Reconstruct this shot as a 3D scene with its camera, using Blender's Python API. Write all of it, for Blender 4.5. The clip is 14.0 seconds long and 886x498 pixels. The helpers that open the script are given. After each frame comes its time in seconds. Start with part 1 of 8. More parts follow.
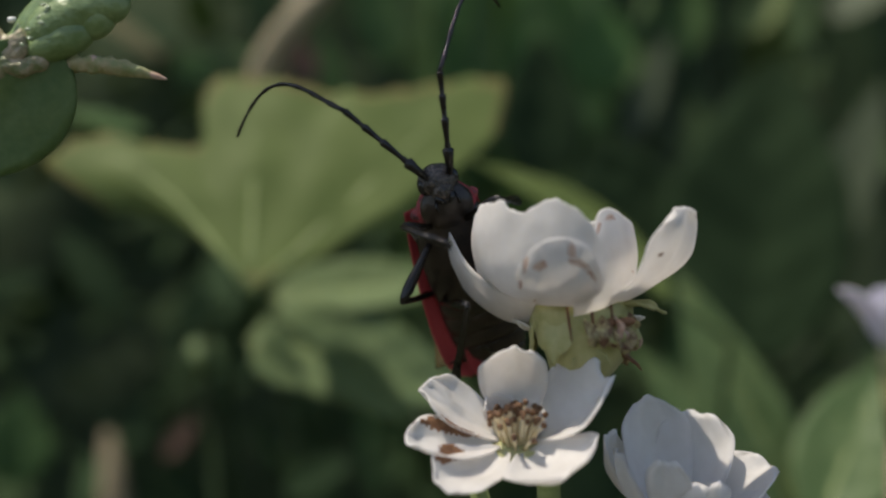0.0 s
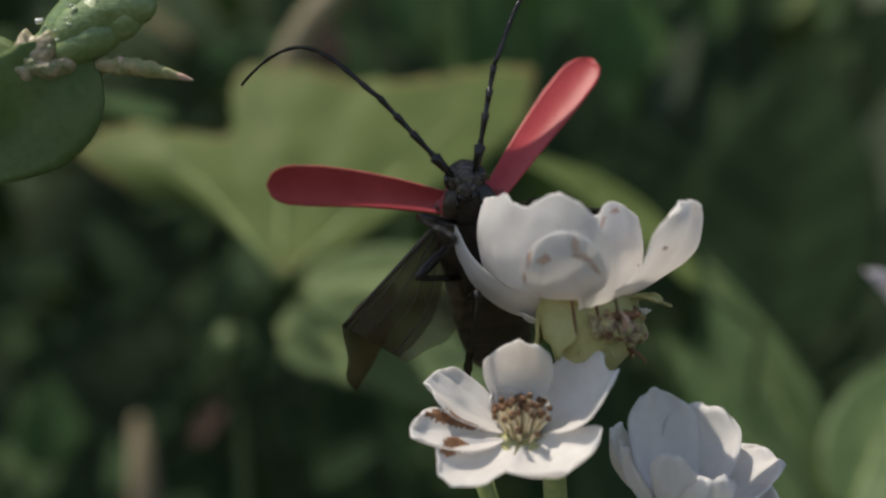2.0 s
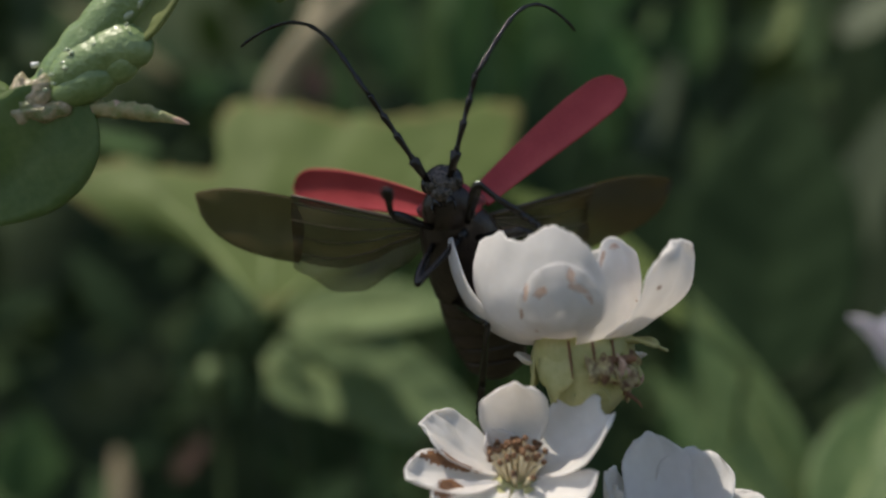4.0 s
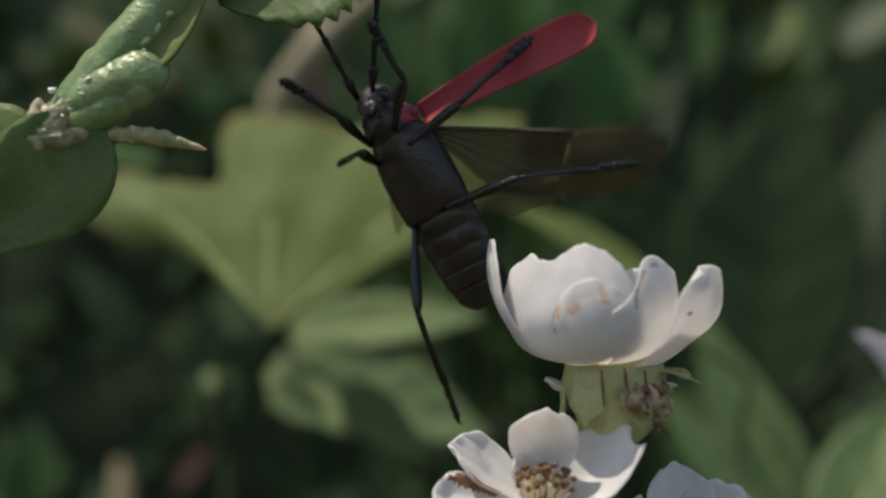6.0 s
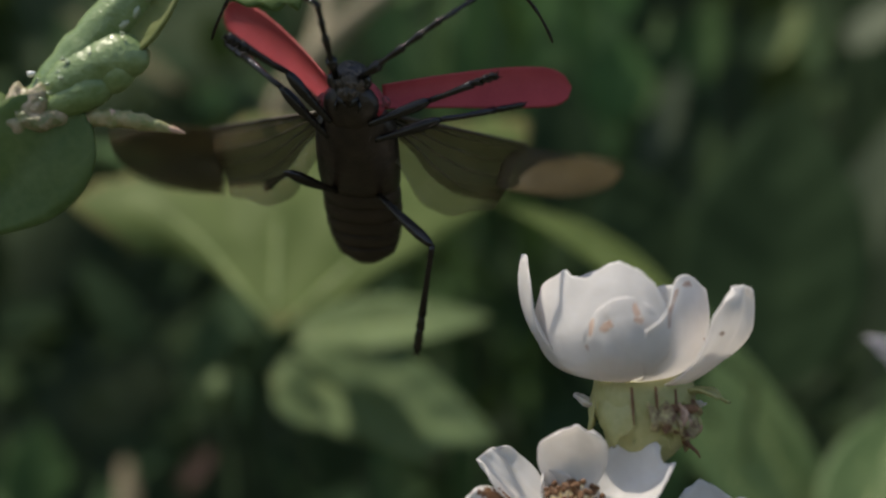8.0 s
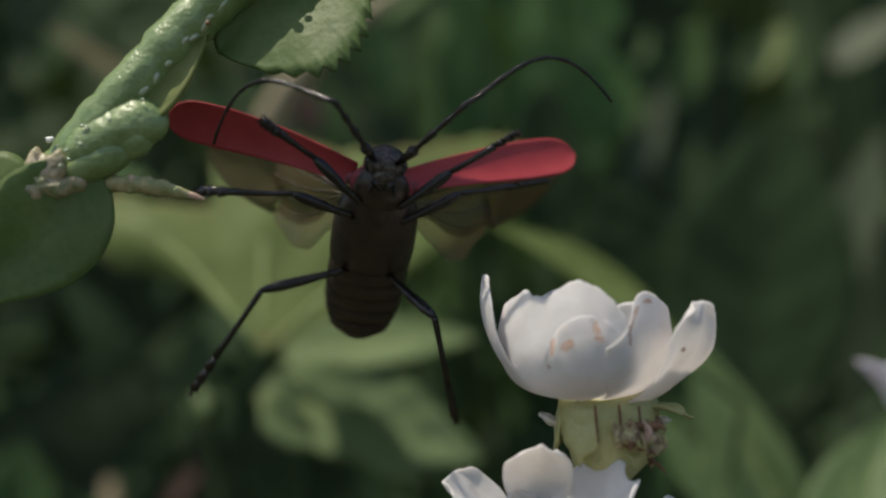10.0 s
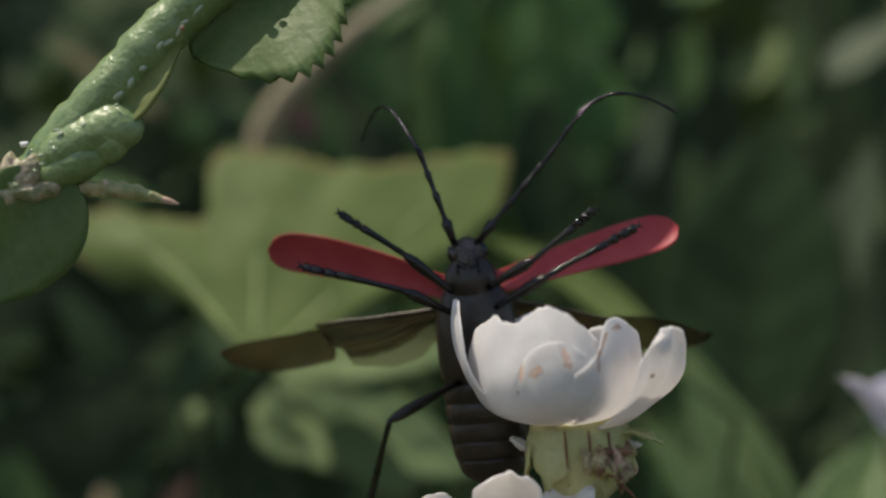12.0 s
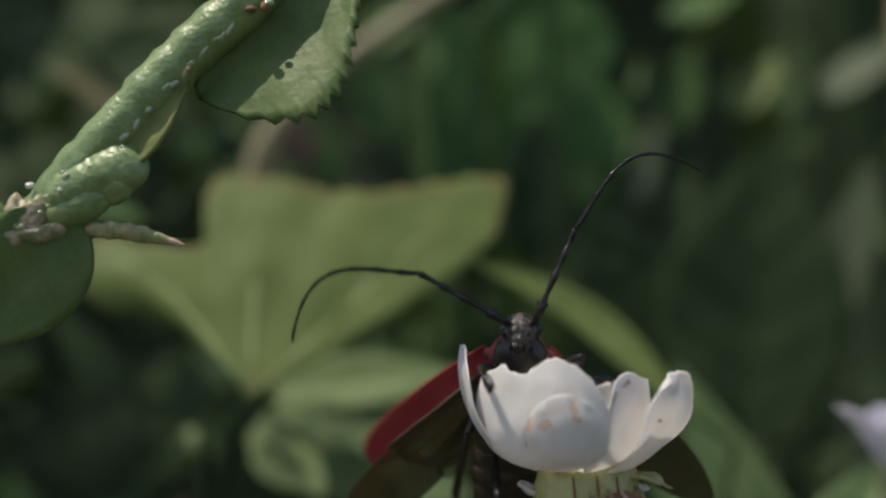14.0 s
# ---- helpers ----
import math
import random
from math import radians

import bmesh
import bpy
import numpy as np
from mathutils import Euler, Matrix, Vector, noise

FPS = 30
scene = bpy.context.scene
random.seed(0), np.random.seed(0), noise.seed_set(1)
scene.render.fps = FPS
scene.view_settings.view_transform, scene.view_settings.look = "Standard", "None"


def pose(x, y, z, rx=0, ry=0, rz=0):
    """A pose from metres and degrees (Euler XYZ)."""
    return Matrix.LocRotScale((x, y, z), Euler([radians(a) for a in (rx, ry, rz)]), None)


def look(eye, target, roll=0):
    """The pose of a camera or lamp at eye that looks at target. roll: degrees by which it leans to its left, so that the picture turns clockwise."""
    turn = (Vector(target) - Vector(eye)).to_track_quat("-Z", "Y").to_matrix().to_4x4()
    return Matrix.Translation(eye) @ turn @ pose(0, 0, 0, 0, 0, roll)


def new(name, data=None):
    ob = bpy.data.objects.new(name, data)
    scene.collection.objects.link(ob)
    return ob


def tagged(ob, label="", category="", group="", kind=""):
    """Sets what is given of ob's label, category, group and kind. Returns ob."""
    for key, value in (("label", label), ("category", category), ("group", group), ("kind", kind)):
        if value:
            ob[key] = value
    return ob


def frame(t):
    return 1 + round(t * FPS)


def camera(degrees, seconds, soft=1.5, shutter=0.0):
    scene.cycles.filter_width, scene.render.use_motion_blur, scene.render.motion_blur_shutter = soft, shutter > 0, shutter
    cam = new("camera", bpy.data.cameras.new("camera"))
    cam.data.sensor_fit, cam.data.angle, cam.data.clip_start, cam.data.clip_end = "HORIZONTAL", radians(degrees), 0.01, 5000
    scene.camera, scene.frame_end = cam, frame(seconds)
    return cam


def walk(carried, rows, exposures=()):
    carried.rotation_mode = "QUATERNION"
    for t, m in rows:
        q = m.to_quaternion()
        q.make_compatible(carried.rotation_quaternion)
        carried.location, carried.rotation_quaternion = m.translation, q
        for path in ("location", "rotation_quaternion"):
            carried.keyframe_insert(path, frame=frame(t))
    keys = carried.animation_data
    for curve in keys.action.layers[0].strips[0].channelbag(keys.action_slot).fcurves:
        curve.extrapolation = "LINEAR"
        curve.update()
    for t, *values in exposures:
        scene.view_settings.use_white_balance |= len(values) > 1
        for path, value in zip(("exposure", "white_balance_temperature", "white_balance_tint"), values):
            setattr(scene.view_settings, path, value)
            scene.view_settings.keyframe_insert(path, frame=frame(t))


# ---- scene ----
# ---------------------------------------------------------------- camera
cam = camera(44.7, 14.0, soft=2.2, shutter=1.0)
cam.data.dof.use_dof = True
cam.data.dof.focus_distance = 0.091
cam.data.dof.aperture_fstop = 13.0
walk(cam, [
    (0, pose(0.00000, 0, 0.55000, 90.000, 0, 0.000)),
    (0.5, pose(-0.00017, 0, 0.55018, 89.865, 0, 0.305)),
    (1, pose(-0.00037, 0, 0.55039, 89.542, 0, 0.810)),
    (1.5, pose(-0.00055, 0, 0.55056, 89.201, 0, 1.126)),
    (2, pose(-0.00073, 0, 0.55069, 89.167, 0, 1.290)),
    (2.5, pose(-0.00092, 0, 0.55082, 89.435, 0, 1.154)),
    (3, pose(-0.00111, 0, 0.55103, 89.925, 0, 0.837)),
    (5.5, pose(-0.00203, 0, 0.55279, 91.349, 0, 0.067)),
    (6, pose(-0.00213, 0, 0.55303, 91.110, 0, 0.313)),
    (6.5, pose(-0.00218, 0, 0.55321, 90.947, 0, 0.481)),
    (7, pose(-0.00222, 0, 0.55337, 90.907, 0, 0.621)),
    (7.5, pose(-0.00226, 0, 0.55354, 90.954, 0, 0.702)),
    (8, pose(-0.00229, 0, 0.55374, 91.056, 0, 0.574)),
    (10.5, pose(-0.00237, 0, 0.55496, 91.953, 0, -0.228)),
    (11, pose(-0.00234, 0, 0.55524, 92.031, 0, -0.281)),
    (11.5, pose(-0.00227, 0, 0.55557, 92.069, 0, -0.384)),
    (12, pose(-0.00217, 0, 0.55601, 92.172, 0, -0.387)),
    (12.5, pose(-0.00205, 0, 0.55651, 92.405, 0, -0.388)),
    (13, pose(-0.00193, 0, 0.55708, 92.623, 0, -0.360)),
    (13.5, pose(-0.00182, 0, 0.55761, 92.761, 0, -0.423)),
    (14, pose(-0.00175, 0, 0.55797, 93.030, 0, -0.434)),
], exposures=[(0, 0.28, 7100, 10), (14, 0.28, 7100, 10)])

# ---------------------------------------------------------------- daylight
world = bpy.data.worlds.new("daylight")
scene.world = world
world.use_nodes = True
wn = world.node_tree.nodes
sky = wn.new("ShaderNodeTexSky")
sky.sky_type = "NISHITA"
sky.sun_disc = False
SUN_EL, SUN_AZ = radians(66), radians(-108)
sky.sun_elevation, sky.sun_rotation = SUN_EL, SUN_AZ
wn["Background"].inputs["Strength"].default_value = 0.132
world.node_tree.links.new(sky.outputs[0], wn["Background"].inputs[0])
sun = new("sun", bpy.data.lights.new("sun", "SUN"))
sun.data.energy, sun.data.angle, sun.data.color = 3.8, radians(0.53), (1.0, 0.95, 0.86)
SUN_WAY = Vector((math.sin(SUN_AZ) * math.cos(SUN_EL), math.cos(SUN_AZ) * math.cos(SUN_EL), math.sin(SUN_EL)))
sun.matrix_world = look(SUN_WAY * 5, (0, 0, 0))
MM = 0.001


# ---------------------------------------------------------------- materials
def material(name, low, high, rough=0.5, scale=400.0, fine=2500.0, bump=0.1, through_light=0.0, tint_colour=None,
             specular=0.5, coat=0.0, random_tone=0.0, ramp=(0.35, 0.7), alpha=1.0):
    """A surface between two colours, with grain at two sizes and fine relief."""
    m = bpy.data.materials.new(name)
    m.use_nodes = True
    nt = m.node_tree
    n, l = nt.nodes, nt.links
    bsdf = n["Principled BSDF"]
    geo = n.new("ShaderNodeTexCoord")
    coarse = n.new("ShaderNodeTexNoise")
    coarse.inputs["Scale"].default_value, coarse.inputs["Detail"].default_value = scale, 5
    grain = n.new("ShaderNodeTexNoise")
    grain.inputs["Scale"].default_value, grain.inputs["Detail"].default_value = fine, 3
    l.new(geo.outputs["Object"], coarse.inputs["Vector"])
    l.new(geo.outputs["Object"], grain.inputs["Vector"])
    mixn = n.new("ShaderNodeMath")
    mixn.operation = "MULTIPLY_ADD"
    mixn.inputs[1].default_value = 0.35
    l.new(grain.outputs["Fac"], mixn.inputs[0])
    half = n.new("ShaderNodeMath")
    half.operation = "MULTIPLY"
    half.inputs[1].default_value = 0.65
    l.new(coarse.outputs["Fac"], half.inputs[0])
    l.new(half.outputs[0], mixn.inputs[2])
    cr = n.new("ShaderNodeValToRGB")
    cr.color_ramp.elements[0].position, cr.color_ramp.elements[1].position = ramp
    cr.color_ramp.elements[0].color, cr.color_ramp.elements[1].color = (*low, 1), (*high, 1)
    l.new(mixn.outputs[0], cr.inputs[0])
    colour = cr.outputs[0]
    if random_tone:
        info = n.new("ShaderNodeNewGeometry")
        hsv = n.new("ShaderNodeHueSaturation")
        ml = n.new("ShaderNodeMapRange")
        ml.inputs[3].default_value, ml.inputs[4].default_value = 1 - random_tone, 1 + random_tone
        l.new(info.outputs["Random Per Island"], ml.inputs[0])
        l.new(ml.outputs[0], hsv.inputs["Value"])
        l.new(colour, hsv.inputs["Color"])
        colour = hsv.outputs[0]
    l.new(colour, bsdf.inputs["Base Color"])
    bsdf.inputs["Roughness"].default_value = rough
    bsdf.inputs["Specular IOR Level"].default_value = specular
    bsdf.inputs["Coat Weight"].default_value = coat
    bsdf.inputs["Coat Roughness"].default_value = 0.15
    if bump:
        bp = n.new("ShaderNodeBump")
        bp.inputs["Strength"].default_value, bp.inputs["Distance"].default_value = bump, 0.0003
        l.new(mixn.outputs[0], bp.inputs["Height"])
        l.new(bp.outputs[0], bsdf.inputs["Normal"])
    out = n["Material Output"]
    last = bsdf.outputs[0]
    if through_light:
        tr = n.new("ShaderNodeBsdfTranslucent")
        if tint_colour:
            tint = n.new("ShaderNodeMix")
            tint.data_type, tint.blend_type = "RGBA", "MULTIPLY"
            tint.inputs["Factor"].default_value = 1.0
            l.new(colour, tint.inputs["A"])
            tint.inputs["B"].default_value = (*tint_colour, 1)
            l.new(tint.outputs["Result"], tr.inputs["Color"])
        else:
            l.new(colour, tr.inputs["Color"])
        mx = n.new("ShaderNodeMixShader")
        mx.inputs[0].default_value = through_light
        l.new(last, mx.inputs[1])
        l.new(tr.outputs[0], mx.inputs[2])
        last = mx.outputs[0]
    if alpha < 1:
        clear = n.new("ShaderNodeBsdfTransparent")
        mx = n.new("ShaderNodeMixShader")
        mx.inputs[0].default_value = alpha
        l.new(clear.outputs[0], mx.inputs[1])
        l.new(last, mx.inputs[2])
        last = mx.outputs[0]
    l.new(last, out.inputs["Surface"])
    return m


PETAL = material("white_petal", (0.79, 0.765, 0.75), (0.89, 0.87, 0.862), 0.38, 160, 1200, 0.35, 0.55, specular=0.4, ramp=(0.3, 0.7))
BRUISE = material("brown_bruise", (0.4, 0.24, 0.17), (0.6, 0.45, 0.37), 0.6, 900, 4000, 0.2)
SEPAL = material("pale_green_sepal", (0.36, 0.36, 0.14), (0.52, 0.5, 0.25), 0.42, 300, 2000, 0.4, 0.25, ramp=(0.3, 0.7))
DRY_SEPAL = material("brown_mottled_sepal", (0.13, 0.065, 0.035), (0.46, 0.4, 0.2), 0.55, 700, 3000, 0.4, 0.1, ramp=(0.42, 0.6))
DRIED = material("dried_brown", (0.1, 0.045, 0.022), (0.28, 0.14, 0.07), 0.7, 900, 4000, 0.3)
ANTHER = material("brown_anther", (0.07, 0.033, 0.016), (0.22, 0.11, 0.05), 0.7, 900, 4000, 0.3)
FILAMENT = material("cream_filament", (0.78, 0.66, 0.44), (0.9, 0.82, 0.62), 0.5, 900, 4000, 0.1, 0.2)
STALK = material("green_stalk", (0.2, 0.26, 0.09), (0.36, 0.4, 0.17), 0.5, 300, 2000, 0.3)
SHOOT = material("shoot_green", (0.11, 0.175, 0.055), (0.22, 0.29, 0.12), 0.36, 420, 2600, 1.0, specular=0.55, coat=0.15)
SHOOT_LEAF = material("young_leaf_green", (0.095, 0.16, 0.045), (0.17, 0.235, 0.08), 0.5, 240, 1500, 0.6, 0.4, (0.9, 1.0, 0.5), specular=0.35)
# wet green made paler than the shoot: glints are partly in the colour
WET_GLINT = material("wet_green_glint", (0.24, 0.3, 0.17), (0.36, 0.4, 0.28), 0.2, 420, 2600, 0.2, specular=0.9, coat=0.6)
YOUNG = material("yellow_green_fold", (0.17, 0.21, 0.06), (0.25, 0.28, 0.1), 0.5, 240, 1500, 0.6, 0.35, (1.0, 1.0, 0.5), specular=0.3)
BRACT = material("bract_tan", (0.17, 0.21, 0.075), (0.37, 0.3, 0.17), 0.55, 900, 3000, 0.9)
SCAR = material("scar_tan", (0.15, 0.17, 0.07), (0.45, 0.35, 0.25), 0.4, 700, 3000, 1.0, ramp=(0.4, 0.6))
LEAF = material("leaf_green", (0.094, 0.134, 0.036), (0.142, 0.186, 0.058), 0.6, 90, 700, 0.3, 0.3, (1.0, 1.0, 0.5), specular=0.2)
# darker leaf green: the background's shade level is set in this colour
SHRUB_SHADE_LEAF = material("shrub_shade_leaf_green", (0.035, 0.058, 0.029), (0.056, 0.09, 0.042), 0.7, 60, 500, 0.3, 0.25, (1.0, 1.0, 0.5), random_tone=0.45, specular=0.04)
LEAF_RIM = material("leaf_rim_brown", (0.115, 0.125, 0.04), (0.18, 0.15, 0.062), 0.65, 200, 900, 0.3, 0.25, (1.0, 0.9, 0.5), specular=0.15)
RUSTY = material("rusty_leaf", (0.07, 0.046, 0.036), (0.115, 0.07, 0.055), 0.7, 90, 700, 0.3, 0.2, specular=0.15)
COOL_LEAF = material("cool_leaf_green", (0.066, 0.118, 0.042), (0.112, 0.168, 0.066), 0.55, 90, 700, 0.4, 0.3, (0.9, 1.0, 0.5), specular=0.3)
VEIN_GREEN = material("leaf_vein_green", (0.2, 0.26, 0.09), (0.28, 0.33, 0.13), 0.5, 200, 1500, 0.2)
# dimmer copy of the leaf green, half shade mixed into the colour
HALF_SHADE_LEAF = material("shade_leaf_green", (0.052, 0.106, 0.035), (0.086, 0.15, 0.054), 0.65, 70, 600, 0.3, 0.3, (1.0, 1.0, 0.5), specular=0.15)
DRY_STALK = material("dry_stalk_brown", (0.12, 0.1, 0.06), (0.2, 0.16, 0.1), 0.8, 120, 900, 0.4)
SOFT_LEAF = material("soft_leaf_green", (0.128, 0.186, 0.08), (0.182, 0.245, 0.115), 0.6, 70, 600, 0.3, 0.3, (1.0, 1.0, 0.6), specular=0.25)
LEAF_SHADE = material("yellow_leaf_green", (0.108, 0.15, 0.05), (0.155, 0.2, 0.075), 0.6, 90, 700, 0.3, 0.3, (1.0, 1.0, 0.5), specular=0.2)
# leaf green with deep shade put into the colour
DEEP_SHADE_LEAF = material("deep_shade_leaf_green", (0.023, 0.042, 0.02), (0.032, 0.056, 0.026), 0.75, 40, 400, 0.2, 0.2, (1.0, 1.0, 0.5), specular=0.05, random_tone=0.3)
FAR_LEAF = material("far_leaf_green", (0.058, 0.128, 0.04), (0.085, 0.165, 0.056), 0.65, 70, 600, 0.3, 0.3, (1.0, 1.0, 0.5), specular=0.1)
# far leaf green dimmed, with shade in the colour
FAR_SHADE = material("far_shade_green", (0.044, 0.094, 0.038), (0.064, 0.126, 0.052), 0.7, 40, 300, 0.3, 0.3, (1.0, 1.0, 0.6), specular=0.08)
PALE_LEAF = material("pale_leaf_green", (0.066, 0.088, 0.052), (0.095, 0.118, 0.07), 0.6, 70, 600, 0.3, 0.3, (1.0, 1.0, 0.7), specular=0.3)
# dimmed copy of the pale leaf green; its half shade is painted
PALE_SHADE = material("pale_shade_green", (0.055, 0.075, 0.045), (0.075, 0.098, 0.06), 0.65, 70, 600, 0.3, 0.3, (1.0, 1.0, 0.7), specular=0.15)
TAN_LEAF = material("tan_leaf", (0.11, 0.1, 0.055), (0.16, 0.15, 0.08), 0.7, 90, 700, 0.3, 0.2, specular=0.15)
TWIG = material("tan_twig", (0.195, 0.165, 0.1), (0.3, 0.255, 0.16), 0.7, 120, 900, 0.4)
# backdrop colour that carries the darkness of the thicket's depth
SHADE_BACKDROP = material("backdrop_shade_dark", (0.042, 0.058, 0.035), (0.066, 0.092, 0.05), 0.95, 20, 120, 0.5, specular=0.05)
SOIL = material("soil", (0.03, 0.034, 0.016), (0.075, 0.068, 0.038), 0.9, 12, 90, 0.5)
BLACK = material("black_chitin", (0.005, 0.004, 0.0032), (0.013, 0.01, 0.008), 0.15, 900, 6000, 0.5, specular=0.42)
BELLY = material("dark_brown_belly", (0.011, 0.0075, 0.0052), (0.034, 0.022, 0.015), 0.3, 900, 5000, 0.55, specular=0.42)
PITTED = material("pitted_head", (0.011, 0.007, 0.005), (0.13, 0.1, 0.08), 0.18, 2600, 6000, 1.0, specular=0.6, ramp=(0.45, 0.75))
EYE = material("eye_black", (0.006, 0.006, 0.006), (0.012, 0.012, 0.012), 0.12, 2000, 8000, 0.2)
RED = material("red_wing_case", (0.31, 0.038, 0.045), (0.41, 0.06, 0.066), 0.42, 250, 5000, 0.25, 0.1, (1.0, 0.5, 0.5), specular=0.22)
RED_COLLAR = material("red_black_collar", (0.03, 0.014, 0.014), (0.36, 0.035, 0.045), 0.6, 330, 2600, 0.9, ramp=(0.4, 0.56))
MEMBRANE = material("smoky_membrane", (0.054, 0.041, 0.017), (0.094, 0.071, 0.031), 0.45, 200, 1500, 0.3, 0.3, specular=0.16, alpha=0.72)
CLEAR_MEMBRANE = material("clear_membrane", (0.085, 0.066, 0.035), (0.14, 0.11, 0.06), 0.3, 200, 1500, 0.3, 0.4, specular=0.35, alpha=0.38)
VEIN = material("wing_vein", (0.03, 0.022, 0.012), (0.07, 0.05, 0.03), 0.45, 800, 4000, 0.2)
LILAC = material("lilac_petal", (0.7, 0.67, 0.75), (0.85, 0.83, 0.88), 0.5, 200, 1500, 0.2, 0.4)
SILK = material("white_speck", (0.7, 0.7, 0.68), (0.82, 0.82, 0.8), 0.7, 900, 4000, 0.2)


# ---------------------------------------------------------------- shape helpers (built in mm, kept in metres)
def finish(bm, name, smooth=True):
    me = bpy.data.meshes.new(name)
    bmesh.ops.recalc_face_normals(bm, faces=bm.faces)
    bm.to_mesh(me)
    bm.free()
    if smooth:
        me.polygons.foreach_set("use_smooth", [True] * len(me.polygons))
    return me


def part(name, bm, mat, parent=None, label="", m=None):
    """One mesh object of its own, under a thing or under a part."""
    me = finish(bm, name)
    for one in (mat if isinstance(mat, (list, tuple)) else [mat]):
        me.materials.append(one)
    ob = new(name, me)
    if parent is not None:
        ob.parent = parent
    if m is not None:
        ob.matrix_basis = m
    if label:
        ob["label"] = label
    return ob


def empty(name, place=(0, 0, 0)):
    ob = new(name)
    ob.empty_display_size = 0.002
    ob.location = place
    return ob


def tube(bm, pts, radii, segs=10, squash=1.0, caps=True, scale=MM):
    """A round tapered tube along a line of points."""
    pts = [Vector(p) for p in pts]
    rings = []
    side = None
    for i, p in enumerate(pts):
        d = (pts[min(i + 1, len(pts) - 1)] - pts[max(i - 1, 0)]).normalized()
        if side is None:
            side = d.orthogonal().normalized()
        side = (side - d * side.dot(d)).normalized()
        up = d.cross(side)
        r = radii[i]
        rings.append([bm.verts.new((p + side * r * math.cos(a) + up * r * squash * math.sin(a)) * scale)
                      for a in [k * math.tau / segs for k in range(segs)]])
    for a, b in zip(rings, rings[1:]):
        for k in range(segs):
            bm.faces.new((a[k], a[(k + 1) % segs], b[(k + 1) % segs], b[k]))
    if caps:
        bm.faces.new(rings[0][::-1])
        bm.faces.new(rings[-1])
    return bm


def ball(bm, centre, radii, segs=14, rings=9, scale=MM, turn=None):
    c = Vector(centre)
    rows = []
    for i in range(1, rings):
        th = math.pi * i / rings
        row = []
        for k in range(segs):
            a = k * math.tau / segs
            v = Vector((radii[0] * math.sin(th) * math.cos(a), radii[1] * math.sin(th) * math.sin(a), radii[2] * math.cos(th)))
            if turn:
                v = turn @ v
            row.append(bm.verts.new((c + v) * scale))
        rows.append(row)
    tops = []
    for sgn in (1, -1):
        v = Vector((0, 0, radii[2] * sgn))
        if turn:
            v = turn @ v
        tops.append(bm.verts.new((c + v) * scale))
    for a, b in zip(rows, rows[1:]):
        for k in range(segs):
            bm.faces.new((a[k], a[(k + 1) % segs], b[(k + 1) % segs], b[k]))
    for k in range(segs):
        bm.faces.new((tops[0], rows[0][(k + 1) % segs], rows[0][k]))
        bm.faces.new((tops[1], rows[-1][k], rows[-1][(k + 1) % segs]))
    return bm


def sheet(bm, f, nu, nv, thick=0.1, scale=MM, mat=None):
    """A thin closed sheet: f(u, v) in mm for u, v in 0..1; mat(u, v) gives a face's material slot."""
    pts = np.array([[f(i / nu, j / nv) for j in range(nv + 1)] for i in range(nu + 1)], float)
    du = np.gradient(pts, axis=0)
    dv = np.gradient(pts, axis=1)
    nr = np.cross(du, dv)
    ln = np.linalg.norm(nr, axis=2, keepdims=True)
    nr = nr / np.maximum(ln, 1e-9)
    up = [[bm.verts.new(Vector(pts[i, j] + nr[i, j] * thick / 2) * scale) for j in range(nv + 1)] for i in range(nu + 1)]
    dn = [[bm.verts.new(Vector(pts[i, j] - nr[i, j] * thick / 2) * scale) for j in range(nv + 1)] for i in range(nu + 1)]
    for i in range(nu):
        for j in range(nv):
            slot = mat((i + 0.5) / nu, (j + 0.5) / nv) if mat else 0
            bm.faces.new((up[i][j], up[i + 1][j], up[i + 1][j + 1], up[i][j + 1])).material_index = slot
            bm.faces.new((dn[i][j], dn[i][j + 1], dn[i + 1][j + 1], dn[i + 1][j])).material_index = slot
    for i in range(nu):
        bm.faces.new((up[i][0], dn[i][0], dn[i + 1][0], up[i + 1][0]))
        bm.faces.new((up[i][nv], up[i + 1][nv], dn[i + 1][nv], dn[i][nv]))
    for j in range(nv):
        bm.faces.new((up[0][j], up[0][j + 1], dn[0][j + 1], dn[0][j]))
        bm.faces.new((up[nu][j], dn[nu][j], dn[nu][j + 1], up[nu][j + 1]))
    return bm


def wobble(x, y, seed, size=1.0):
    return noise.noise(Vector((x * size, y * size, seed * 7.31)))


def curve(knots, x):
    """A smooth line through (place, value) pairs."""
    xs = [k[0] for k in knots]
    ys = [k[1] for k in knots]
    if x <= xs[0]:
        return ys[0]
    if x >= xs[-1]:
        return ys[-1]
    i = max(k for k in range(len(xs) - 1) if xs[k] <= x)
    h = xs[i + 1] - xs[i]

    def slope(k):
        a, b = max(k - 1, 0), min(k + 1, len(xs) - 1)
        return (ys[b] - ys[a]) / (xs[b] - xs[a])
    q = (x - xs[i]) / h
    return ((1 + 2 * q) * (1 - q) ** 2 * ys[i] + q * (1 - q) ** 2 * h * slope(i) + q * q * (3 - 2 * q) * ys[i + 1] + q * q * (q - 1) * h * slope(i + 1))


